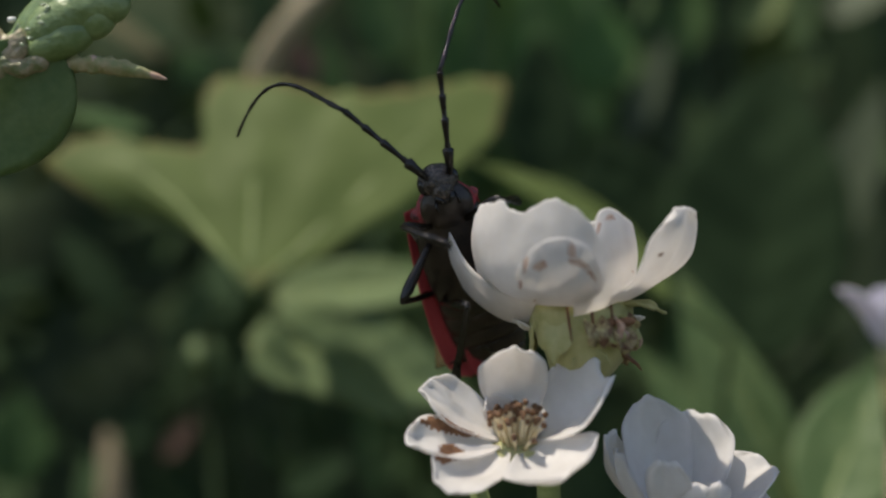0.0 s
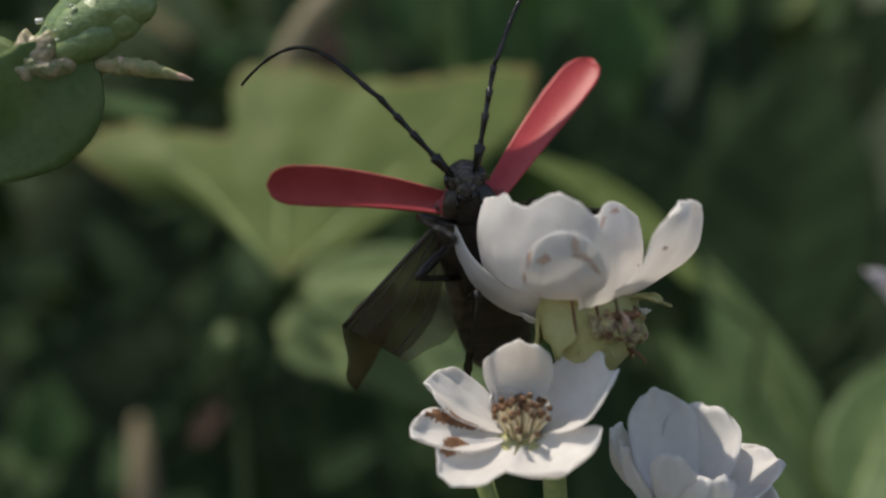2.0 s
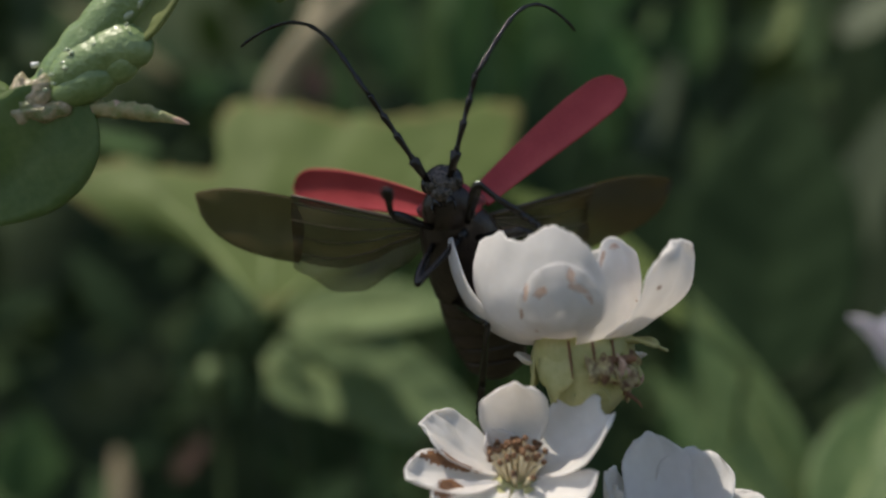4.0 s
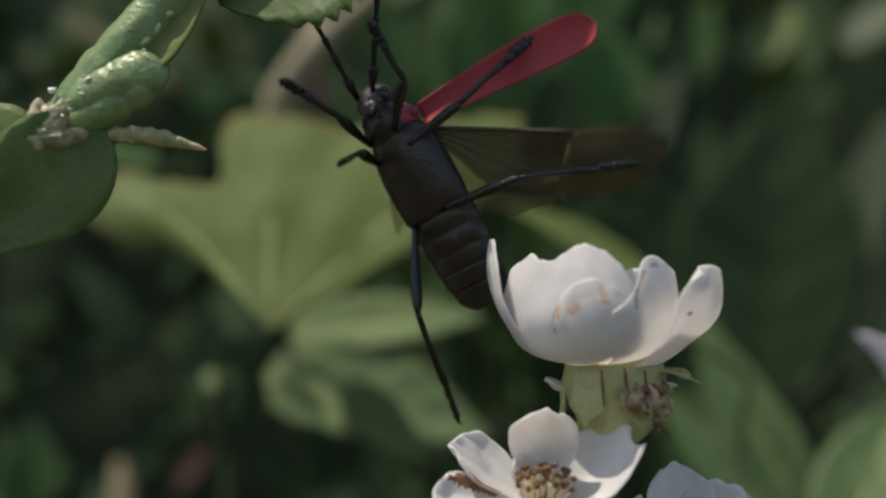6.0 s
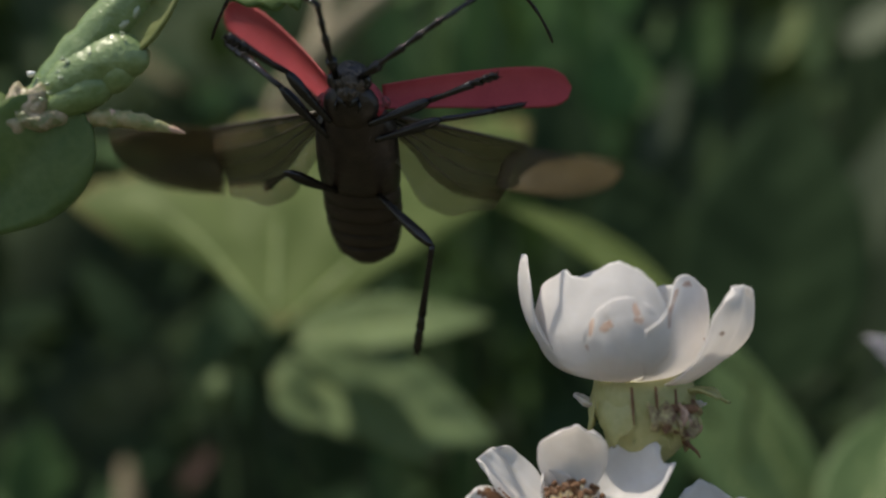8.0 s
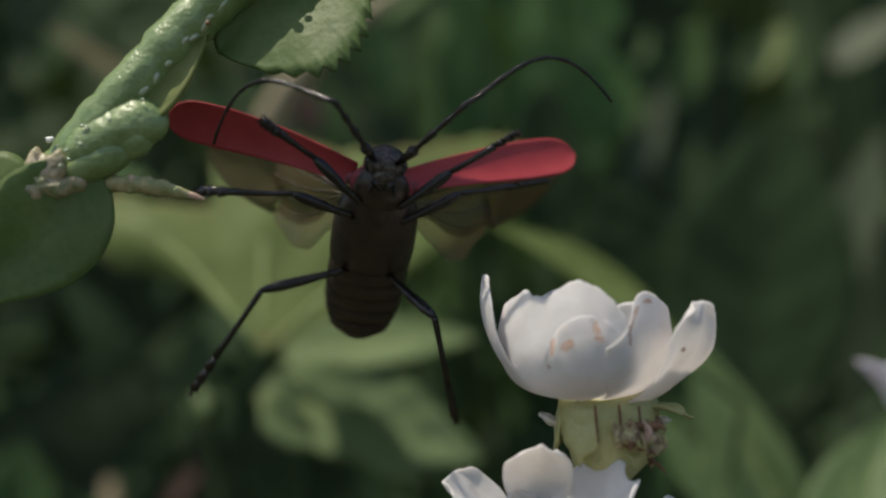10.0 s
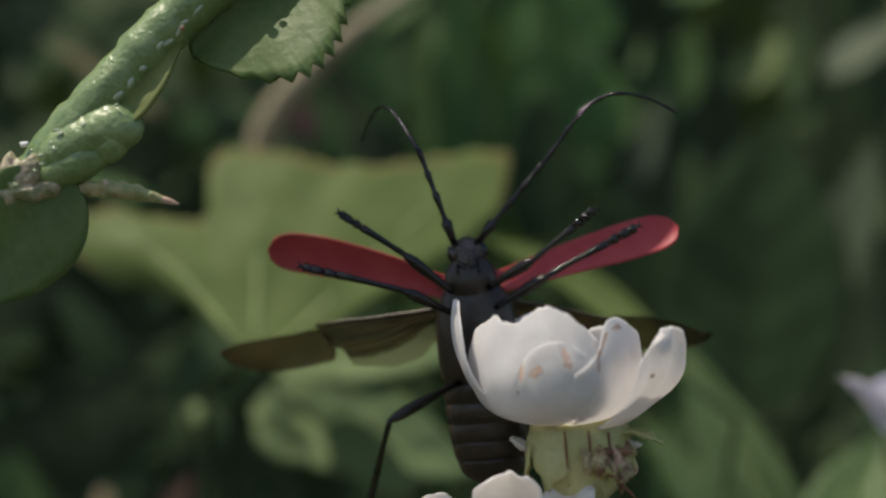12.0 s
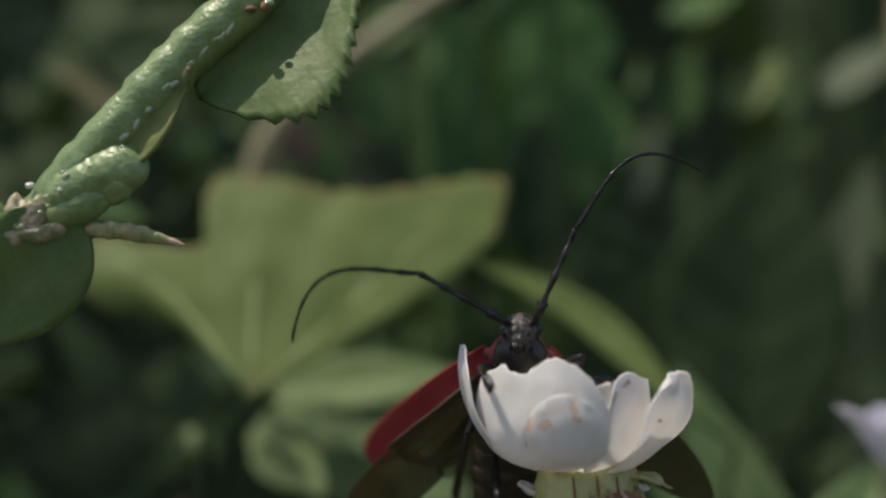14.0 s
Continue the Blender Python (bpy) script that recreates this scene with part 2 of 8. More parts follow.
# ---------------------------------------------------------------- the ground and the thicket behind
def build_ground():
    bm = bmesh.new()
    n = 60
    rows = []
    for i in range(n + 1):
        row = []
        for j in range(n + 1):
            a, b = i / n * 2 - 1, j / n * 2 - 1
            x, y = 400 * a * abs(a) ** 2, 400 * b * abs(b) ** 2
            row.append(bm.verts.new((x, y, 0.03 * wobble(x, y, 1, 1.5) + 0.02 * wobble(x, y, 2, 6))))
        rows.append(row)
    for i in range(n):
        for j in range(n):
            bm.faces.new((rows[i][j], rows[i + 1][j], rows[i + 1][j + 1], rows[i][j + 1]))
    tagged(part("ground", bm, SOIL), "bare dark soil under the bushes", "ground", kind="structure")


def leaf_shape(length, width, fold=0.25, droop=0.3, teeth=0, seed=0, tip=1.5, lobe=0.45, skew=0.0, ripple=0.018, bend=0.0):
    """A leaf blade along +x with its middle vein on the axis, upper side +z."""
    def f(u, v):
        w = (2 * v - 1)
        prof = math.sin(math.pi * min(1, u ** (0.72 + 0.5 * (lobe - 0.4)))) ** 0.75 if 0 < u < 1 else 0
        prof = prof * (1 - 0.35 * max(0, u - 0.6) / 0.4 * (tip - 1))
        edge = 1.0
        if teeth:
            edge += 0.17 * ((u * teeth) % 1.0 - 0.5) * abs(w) ** 4
        half = width / 2 * prof * edge * (1 + skew * (1 if w > 0 else -1))
        x = length * u
        y = half * w + bend * length * math.sin(math.pi * u)
        z = abs(w) * half * fold - droop * length * u * u * 0.5
        z += 0.035 * width * wobble(u * 4, w * 2, seed, 1.0)
        z += ripple * width * math.sin(u * 34 - abs(w) * 9) * (abs(w) * (1 - abs(w)) * 4)
        return (x, y, z)
    return f


def way_turn(way, up):
    """A turn whose x axis runs along way and whose z axis is nearest to up."""
    x = Vector(way).normalized()
    z = Vector(up)
    z = (z - x * z.dot(x)).normalized()
    y = z.cross(x)
    return Matrix((x, y, z)).transposed()


def leaf_between(name, base, tip, width, facing, mat, parent=None, label="", fold=0.2, droop=0.15, seed=0, skew=0.0, bend=0.0):
    """A leaf blade with its midrib from base to tip, in metres, its upper side turned to facing; width in mm."""
    a, b = Vector(base), Vector(tip)
    length = (b - a).length / MM
    shape = leaf_shape(length, width, fold, droop, 0, seed, skew=skew, bend=bend)
    bm = bmesh.new()
    sheet(bm, shape, 22, 12, 0.3)
    m = Matrix.Translation(a) @ way_turn(b - a, facing).to_4x4()
    blade = part(name, bm, mat, parent, label, m)
    rib = bmesh.new()
    line = [Vector(shape(u, 0.5)) for u in (0.0, 0.2, 0.4, 0.6, 0.8, 0.97)]
    tube(rib, line, [0.012 * width + 0.22, 0.01 * width + 0.2, 0.008 * width + 0.18, 0.006 * width + 0.14, 0.16, 0.08], 6)
    for u in (0.2, 0.34, 0.48, 0.62, 0.76):
        for s in (-1, 1):
            side = [Vector(shape(u + 0.16 * q, 0.5 + 0.5 * s * q * 0.92)) for q in (0, 0.3, 0.6, 0.9)]
            tube(rib, side, [0.2, 0.17, 0.13, 0.07], 5)
    part("midrib", rib, VEIN_GREEN if mat in (LEAF, COOL_LEAF, SOFT_LEAF) else mat, blade)
    return blade


def build_near_foliage():
    """The leaves behind the flowers."""
    # the large three-lobed leaf
    base = (-0.0332, 0.1848, 0.5425)
    leaf = empty("trifoliate_leaf", base)
    tagged(leaf, "broad sunlit green leaf of three lobes behind the blossom", "leaf", group="leaves behind the flowers")

    def reach(deg):
        # half length of the blade in each direction: a long pointed lobe, a blunt middle, a notch and a long side lobe
        knots = ((26, 24), (28, 50), (31, 66), (37, 74), (41, 70), (45, 62.5), (51, 55), (58, 49), (68, 45.5), (77, 45), (88, 45.5), (96, 46), (101, 45.5), (104, 43),
                 (106, 40), (107.5, 33), (110, 32), (114, 34.5), (118, 38), (123, 46), (127.5, 50.5), (130.5, 53), (131.5, 50), (132, 34))
        for (a, ra), (b, rb) in zip(knots, knots[1:]):
            if a <= deg <= b:
                q = (deg - a) / (b - a)
                return ra + (rb - ra) * q * q * (3 - 2 * q)
        return 24

    def fan(u, v):
        deg = 26 + 106 * v
        r = reach(deg) * (1 + 0.02 * wobble(deg / 4.0, 0, 12) + 0.01 * wobble(deg / 1.3, 0, 13))
        th = radians(deg + max(0.0, (deg - 107) / 25) * 20 * u * u)
        x, y = 0.832 * r * u * math.cos(th), 1.016 * r * u * math.sin(th)
        x -= 0.05 * y
        crease = 0.5 + 0.5 * math.cos((deg - 41) / 33 * math.tau)
        z = -0.3 * u * crease - 1.2 * u ** 3 + 0.8 * wobble(x / 10, y / 10, 31)
        return (x, y, z)
    bm = bmesh.new()
    sheet(bm, fan, 26, 100, 0.3, mat=lambda u, v: 1 if u > 0.972 + 0.03 * wobble(v * 16, 0, 40) or u < 0.09 + 0.04 * wobble(v * 9, 0, 41) else 0)
    blade = part("leaflet", bm, [LEAF, LEAF_RIM], leaf, "broad three-lobed blade with a browned rim")
    blade.matrix_basis = way_turn((1, 0.06, 0), (-0.05, -0.88, 0.45)).to_4x4()
    for deg in (40, 88, 127):
        bm = bmesh.new()
        tube(bm, [Vector(fan(u * 0.95, (deg - 26) / 106)) for u in (0, 0.25, 0.5, 0.75, 1.0)], [0.5, 0.45, 0.35, 0.22, 0.08], 6)
        part("midrib", bm, VEIN_GREEN, blade)
    bm = bmesh.new()
    tube(bm, [(0, 0, 0), (-4, 6, -6), (-7, 18, -20), (-6, 40, -70), (0, 60, -560)], [0.9, 0.9, 0.9, 1.0, 1.6], 8)
    # stalk shares the shade-darkened leaf colour
    part("leaf_stalk", bm, DEEP_SHADE_LEAF, leaf)
    singles = (
        # base, tip, width, facing, material, label, droop, skew
        ((0.0404, 0.1888, 0.5406), (0.0050, 0.1936, 0.5660), 7.8, (-0.2, -0.7, 0.75), LEAF, "narrow pointed green leaf in the sun", 0.0, 0, -0.1),
        ((-0.0356, 0.2220, 0.5400), (0.0062, 0.2320, 0.5446), 14.0, (0.1, -0.75, 0.65), SOFT_LEAF, "pale green leaf hanging in half shade", 0.1, 0),
        ((-0.0388, 0.2130, 0.5322), (0.0080, 0.2200, 0.5213), 23.0, (0.1, -0.8, 0.6), SOFT_LEAF, "broad soft green leaf folded along its midrib", 0.2, 0.1),
        ((-0.0369, 0.2080, 0.5307), (-0.0251, 0.2100, 0.5226), 8.5, (0.0, -0.8, 0.6), SOFT_LEAF, "small soft green leaf hanging over a dark hollow", 0.1, 0),
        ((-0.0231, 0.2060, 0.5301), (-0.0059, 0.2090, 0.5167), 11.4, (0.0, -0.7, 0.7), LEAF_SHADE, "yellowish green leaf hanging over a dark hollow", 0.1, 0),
        ((0.0743, 0.2160, 0.4912), (0.0490, 0.2260, 0.5462), 16.5, (-0.4, -0.6, 0.7), COOL_LEAF, "long green leaf rising beside the blossom", 0.1, 0.1),
        ((0.0655, 0.2060, 0.4939), (0.0385, 0.2120, 0.5312), 11.5, (-0.3, -0.6, 0.8), COOL_LEAF, "long green leaf behind the lower blossom", 0.1, 0),
        ((0.0726, 0.2080, 0.4967), (0.0915, 0.2220, 0.5280), 20.8, (-0.2, -0.8, 0.5), COOL_LEAF, "rounded green leaf at the blossom's side", 0.1, 0),
        # leaves in the hollows: much of their shade is in the material colour
        ((-0.1044, 0.3500, 0.5282), (-0.1246, 0.3500, 0.5584), 13.8, (0.3, -0.8, 0.4), DEEP_SHADE_LEAF, "dull green leaf in deep shade", 0.3, 0),
        ((-0.1556, 0.3600, 0.5351), (-0.1320, 0.3600, 0.5426), 9.4, (0.3, -0.8, 0.4), DEEP_SHADE_LEAF, "dim small leaf in deep shade", 0.2, 0),
        ((-0.1344, 0.3400, 0.4753), (-0.1335, 0.3400, 0.5056), 21.4, (0.2, -0.7, 0.6), HALF_SHADE_LEAF, "dull green leaf low in the shade", 0.1, 0),
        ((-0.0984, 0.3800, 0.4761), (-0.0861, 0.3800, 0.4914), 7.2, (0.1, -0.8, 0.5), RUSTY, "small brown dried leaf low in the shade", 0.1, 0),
        ((-0.0506, 0.3400, 0.4717), (-0.0257, 0.3400, 0.4860), 10.7, (0.1, -0.7, 0.5), DEEP_SHADE_LEAF, "dim leaf low in the hollow", 0.1, 0),
        ((-0.0742, 0.2700, 0.5792), (-0.0976, 0.2700, 0.5858), 5.7, (-0.1, -0.7, 0.6), HALF_SHADE_LEAF, "dim green leaf beside the large leaf", 0.1, 0),
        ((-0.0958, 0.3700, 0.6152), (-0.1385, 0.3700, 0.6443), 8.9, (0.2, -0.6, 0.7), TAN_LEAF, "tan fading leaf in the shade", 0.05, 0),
        ((-0.1288, 0.4000, 0.6488), (-0.0952, 0.4000, 0.6614), 23.1, (0.2, -0.7, 0.4), DEEP_SHADE_LEAF, "dim green leaf high in the shade", 0.1, 0),
        ((-0.0810, 0.3600, 0.6049), (-0.0857, 0.3600, 0.6172), 14.2, (0.2, -0.6, 0.6), HALF_SHADE_LEAF, "small dim leaf behind the twig", 0.1, 0),
        ((-0.0476, 0.3800, 0.6080), (-0.0516, 0.3800, 0.6249), 11.0, (0.1, -0.8, 0.5), RUSTY, "small rusty dried leaf in the shade", 0.1, 0),
        ((-0.0407, 0.4000, 0.6026), (-0.0438, 0.4000, 0.6299), 11.5, (0.1, -0.7, 0.6), HALF_SHADE_LEAF, "blurred small leaf in half shade", 0.1, 0),
        ((0.0628, 0.4500, 0.6139), (0.0694, 0.4500, 0.6529), 28.3, (0.1, -0.6, 0.8), FAR_LEAF, "blurred bright green leaf far behind", 0.1, 0),
        ((0.0726, 0.4600, 0.6612), (0.0545, 0.4600, 0.6974), 26.5, (0.1, -0.6, 0.8), FAR_LEAF, "blurred green leaf high among the stems", 0.1, 0),
        ((0.1001, 0.4700, 0.6809), (0.1346, 0.4700, 0.7006), 22.2, (0.1, -0.6, 0.8), HALF_SHADE_LEAF, "blurred green leaf far up behind", 0.1, 0),
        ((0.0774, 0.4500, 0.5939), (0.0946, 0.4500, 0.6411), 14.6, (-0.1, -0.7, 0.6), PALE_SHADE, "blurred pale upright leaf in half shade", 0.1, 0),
        ((0.1310, 0.4700, 0.6420), (0.1500, 0.4700, 0.6700), 21.0, (-0.1, -0.6, 0.8), LEAF_SHADE, "blurred pale leaf in the sun far behind", 0.1, 0),
        ((0.1700, 0.4700, 0.6490), (0.2090, 0.4700, 0.6790), 23.0, (-0.1, -0.6, 0.8), PALE_LEAF, "blurred greyish leaf far behind", 0.1, 0),
        ((0.0304, 0.4600, 0.6540), (0.0376, 0.4600, 0.6865), 14.5, (0.1, -0.6, 0.8), FAR_LEAF, "blurred small leaf far behind", 0.1, 0),
        ((0.0152, 0.4400, 0.6056), (0.0180, 0.4400, 0.6656), 12.0, (0.2, -0.7, 0.5), HALF_SHADE_LEAF, "blurred upright grass blade", 0.05, 0),
        ((-0.0057, 0.4500, 0.5998), (-0.0099, 0.4500, 0.6753), 10.9, (-0.2, -0.7, 0.5), HALF_SHADE_LEAF, "blurred upright grass blade in half shade", 0.05, 0),
        ((0.0037, 0.4400, 0.5918), (0.0065, 0.4400, 0.6794), 10.2, (0.1, -0.65, 0.7), FAR_LEAF, "blurred upright grass blade in the sun", 0.05, 0),
        ((0.0333, 0.4500, 0.5998), (0.0286, 0.4500, 0.6564), 14.2, (0.1, -0.65, 0.7), FAR_LEAF, "blurred upright leaf among the stems", 0.05, 0),
        ((-0.0207, 0.4200, 0.6207), (-0.0317, 0.4200, 0.6714), 19.8, (0.1, -0.65, 0.7), HALF_SHADE_LEAF, "blurred green leaf over the twig", 0.05, 0),
        ((-0.0325, 0.4300, 0.6585), (-0.0009, 0.4300, 0.6833), 22.5, (0.1, -0.65, 0.7), HALF_SHADE_LEAF, "blurred green leaf high behind the twig", 0.05, 0),
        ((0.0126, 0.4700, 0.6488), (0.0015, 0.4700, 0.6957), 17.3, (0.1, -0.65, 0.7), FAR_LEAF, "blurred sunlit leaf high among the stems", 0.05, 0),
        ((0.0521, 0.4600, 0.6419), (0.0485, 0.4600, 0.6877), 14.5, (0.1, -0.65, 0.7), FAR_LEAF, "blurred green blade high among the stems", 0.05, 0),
        ((0.1064, 0.5000, 0.6368), (0.1196, 0.5000, 0.6814), 23.6, (0.1, -0.65, 0.7), HALF_SHADE_LEAF, "blurred green leaf in half shade", 0.05, 0),
        # added broad leaf: its tone brightens the gap behind the grass
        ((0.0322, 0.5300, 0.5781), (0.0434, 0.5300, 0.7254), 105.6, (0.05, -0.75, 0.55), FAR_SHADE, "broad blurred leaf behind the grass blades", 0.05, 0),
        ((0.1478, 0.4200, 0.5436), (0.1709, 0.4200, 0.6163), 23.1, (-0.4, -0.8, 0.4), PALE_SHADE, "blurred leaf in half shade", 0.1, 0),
        # broad leaves that lay an even painted shade behind the blossom
        ((0.1021, 0.3700, 0.5114), (0.1137, 0.3700, 0.6171), 64.0, (-0.3, -0.85, 0.1), DEEP_SHADE_LEAF, "large smooth dark green leaf in the shade", 0.05, 0),
        ((0.0789, 0.3900, 0.5257), (0.0564, 0.3900, 0.5932), 49.1, (-0.1, -0.9, 0.1), DEEP_SHADE_LEAF, "large dark green leaf in the shade", 0.05, 0),
        ((0.0378, 0.4100, 0.5739), (0.0368, 0.4100, 0.6319), 32.2, (0.1, -0.9, 0.1), DEEP_SHADE_LEAF, "dark green leaf in the shade of the stems", 0.05, 0),
    )
    for i, (a, b, w, facing, mat, label, droop, skew, *more) in enumerate(singles):
        thing = empty("leaf", a)
        tagged(thing, label, "leaf", group="leaves behind the flowers")
        blade = leaf_between("blade", a, b, w, facing, mat, thing, "", 0.2, droop, 20 + i, skew=skew, bend=more[0] if more else 0.0)
        blade.matrix_basis = Matrix.Translation(a).inverted() @ blade.matrix_basis
        bm = bmesh.new()
        back = (Vector(a) - Vector(b)).normalized() / MM * 0.012
        drop = a[2] / MM
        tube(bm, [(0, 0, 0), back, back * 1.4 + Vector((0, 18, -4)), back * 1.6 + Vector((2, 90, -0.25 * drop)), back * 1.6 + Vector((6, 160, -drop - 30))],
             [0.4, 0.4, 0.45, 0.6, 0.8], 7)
        # stalk coloured dark, with the shade-darkened leaf material
        part("leaf_stalk", bm, DEEP_SHADE_LEAF, thing)
    # a tan woody twig that bends away over the large leaf
    twig = empty("twig")
    tagged(twig, "tan woody twig bending over among the leaves", "twig")
    line = [(-0.0565, 0.3100, 0.5729), (-0.0530, 0.3050, 0.5890), (-0.0490, 0.3000, 0.6010), (-0.0443, 0.2970, 0.6085), (-0.0390, 0.2950, 0.6145), (-0.0333, 0.2950, 0.6200), (-0.0262, 0.2950, 0.6262), (-0.0152, 0.2970, 0.6348), (-0.0025, 0.3000, 0.6443), (0.0218, 0.3050, 0.6620)]
    bm = bmesh.new()
    tube(bm, [Vector(p) / MM for p in line], [4.6, 4.9, 4.8, 4.2, 3.6, 3.0, 2.7, 2.5, 2.4, 2.3], 12)
    part("branch", bm, TWIG, twig)
    bm = bmesh.new()
    foot = Vector(line[0]) / MM
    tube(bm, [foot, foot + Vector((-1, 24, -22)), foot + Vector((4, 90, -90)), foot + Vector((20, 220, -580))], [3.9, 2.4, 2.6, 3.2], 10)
    # shade on this end is painted: shade-darkened leaf colour instead of the tan bark
    part("lower_branch", bm, DEEP_SHADE_LEAF, twig, "lower end of the twig, darkened for shade")
    bm = bmesh.new()
    tube(bm, [Vector(p) / MM for p in ((-0.0425, 0.2960, 0.6110), (-0.0395, 0.2980, 0.6200), (-0.0360, 0.3050, 0.6400))], [3.0, 2.2, 1.8], 8)
    part("side_branch", bm, TWIG, twig)
    for (a, b, r) in (((-0.1304, 0.4200, 0.4786), (-0.1275, 0.4200, 0.4049), 6.4), ((0.2035, 0.4700, 0.7326), (0.2170, 0.4900, 0.3036), 5.6)):
        bm = bmesh.new()
        p, q = Vector(a) / MM, Vector(b) / MM
        tube(bm, [p, p.lerp(q, 0.4) + Vector((1.5, 0, 0)), q], [r * 0.35, r, r], 8)
        tagged(part("dry_stalk", bm, DRY_STALK), "pale dry upright stalk in the shade", "stalk", group="dry stalks")
    bm = bmesh.new()
    bud = Vector((-0.0670, 0.3000, 0.5200)) / MM
    ball(bm, bud, (5.4, 5, 5.0))
    tube(bm, [bud, bud + Vector((2, 2, -14)), bud + Vector((3, 6, -60)), bud + Vector((3, 30, -540))], [0.8, 0.7, 0.9, 1.2], 6)
    tagged(part("flower_bud", bm, SOFT_LEAF), "pale closed bud out of focus", "bud")


def scatter_leaves(name, count, xs, ys, zs, size, mat, seed, label, upright=0.3):
    rng = random.Random(seed)
    verts, faces = [], []
    for _ in range(count):
        p = Vector((rng.uniform(*xs), rng.uniform(*ys), rng.uniform(*zs)))
        if upright > 0.7:
            way = Vector((rng.gauss(0, 0.3), rng.gauss(0, 0.3), 1))
        else:
            way = Vector((rng.gauss(0, 1), rng.gauss(0, 1), rng.gauss(0.1, 0.6)))
        nrm = Vector((rng.gauss(0, 0.5), rng.gauss(-0.5, 0.5), 0.9))
        t = way_turn(way, nrm)
        ln = rng.uniform(*size)
        w = ln * (rng.uniform(0.4, 0.6) if upright < 0.7 else rng.uniform(0.06, 0.1))
        n0 = len(verts)
        for u in (0, 0.2, 0.45, 0.7, 0.9, 1.0):
            h = w / 2 * math.sin(math.pi * u ** 0.8) ** 0.8 if 0 < u < 1 else 0.0004
            d = -0.18 * ln * u * u
            for s, lift in ((-1, 0.2), (0, 0), (1, 0.2)):
                verts.append(p + t @ Vector((ln * u, h * s, d + lift * h)))
        for i in range(5):
            for j in range(2):
                a = n0 + i * 3 + j
                faces.append((a, a + 1, a + 4, a + 3))
    me = bpy.data.meshes.new(name)
    me.from_pydata([tuple(v) for v in verts], [], faces)
    me.polygons.foreach_set("use_smooth", [True] * len(faces))
    me.materials.append(mat)
    ob = new(name, me)
    tagged(ob, label, "foliage", kind="stuff")
    return ob


def build_thicket():
    # undergrowth takes the leaf colour that has the shade painted in
    scatter_leaves("undergrowth", 250, (-0.45, 0.1), (0.43, 0.7), (0.25, 0.85), (0.03, 0.07), DEEP_SHADE_LEAF, 5, "blurred undergrowth leaves darkened for shade")
    scatter_leaves("grass_blades", 46, (-0.1, 0.26), (0.52, 0.85), (0.3, 0.62), (0.14, 0.3), SHRUB_SHADE_LEAF, 6, "upright blurred grass blades in the background", 0.9)
    scatter_leaves("tall_grass", 34, (-0.03, 0.085), (0.48, 0.68), (0.36, 0.6), (0.1, 0.2), HALF_SHADE_LEAF, 16, "blurred upright grass blades in half shade", 0.9)
    scatter_leaves("shrub_leaves", 1500, (-1.1, 1.1), (0.65, 1.25), (0.05, 1.6), (0.05, 0.11), SHRUB_SHADE_LEAF, 7, "dense leaves of the shrubs behind, darkened for shade")
    # added wall that blocks the sky, its shade held in a dark colour
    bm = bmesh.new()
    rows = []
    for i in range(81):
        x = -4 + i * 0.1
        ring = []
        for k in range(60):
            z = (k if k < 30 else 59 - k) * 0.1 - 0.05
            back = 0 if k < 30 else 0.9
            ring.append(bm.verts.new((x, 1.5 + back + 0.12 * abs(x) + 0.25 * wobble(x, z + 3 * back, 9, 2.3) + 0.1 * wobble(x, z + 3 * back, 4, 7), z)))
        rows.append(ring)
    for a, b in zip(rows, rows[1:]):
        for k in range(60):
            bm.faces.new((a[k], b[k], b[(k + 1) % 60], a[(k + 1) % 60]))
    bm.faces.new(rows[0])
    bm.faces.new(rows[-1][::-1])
    tagged(part("shade_backdrop", bm, SHADE_BACKDROP), "added dark backdrop shutting out the sky behind the leaves", "hedge", kind="structure")


build_ground()
build_near_foliage()
build_thicket()


# ---------------------------------------------------------------- the white blossom spray
def petal_curve(length, width, start, end, cup=0.35, seed=0, notch=0.06, base=0.25, ruffle=0.35, power=1.0, widest=0.62):
    """A petal leaving the centre along +x; it rises from the angle start to the angle end (degrees)."""
    steps = 60
    prof = [(0.0, 0.0)]
    for k in range(steps):
        a = radians(start + (end - start) * ((k + 0.5) / steps) ** power)
        prof.append((prof[-1][0] + math.cos(a) * length / steps, prof[-1][1] + math.sin(a) * length / steps))

    def f(u, v):
        w = 2 * v - 1
        k = u * (1 - notch * math.exp(-(w / 0.3) ** 2) * u - 0.05 * abs(w) ** 3 * u) * steps
        i = min(int(k), steps - 1)
        q = k - i
        x = prof[i][0] * (1 - q) + prof[i + 1][0] * q
        z = prof[i][1] * (1 - q) + prof[i + 1][1] * q
        a = radians(start + (end - start) * (max(u, 0.01)) ** power)
        half = width / 2 * (base + (1 - base) * math.sin(math.pi / 2 * min(1, u / widest)) ** 0.9) * math.sqrt(max(0.25, 1 - max(0, (u - 0.6) / 0.4) ** 4.5))
        y = half * w
        lift = cup * half * w * w + ruffle * wobble(u * 2.2, w * 1.6, seed) * u + 0.12 * wobble(u * 6, w * 5, seed + 3) * u
        return (x - math.sin(a) * lift, y, z + math.cos(a) * lift)
    return f


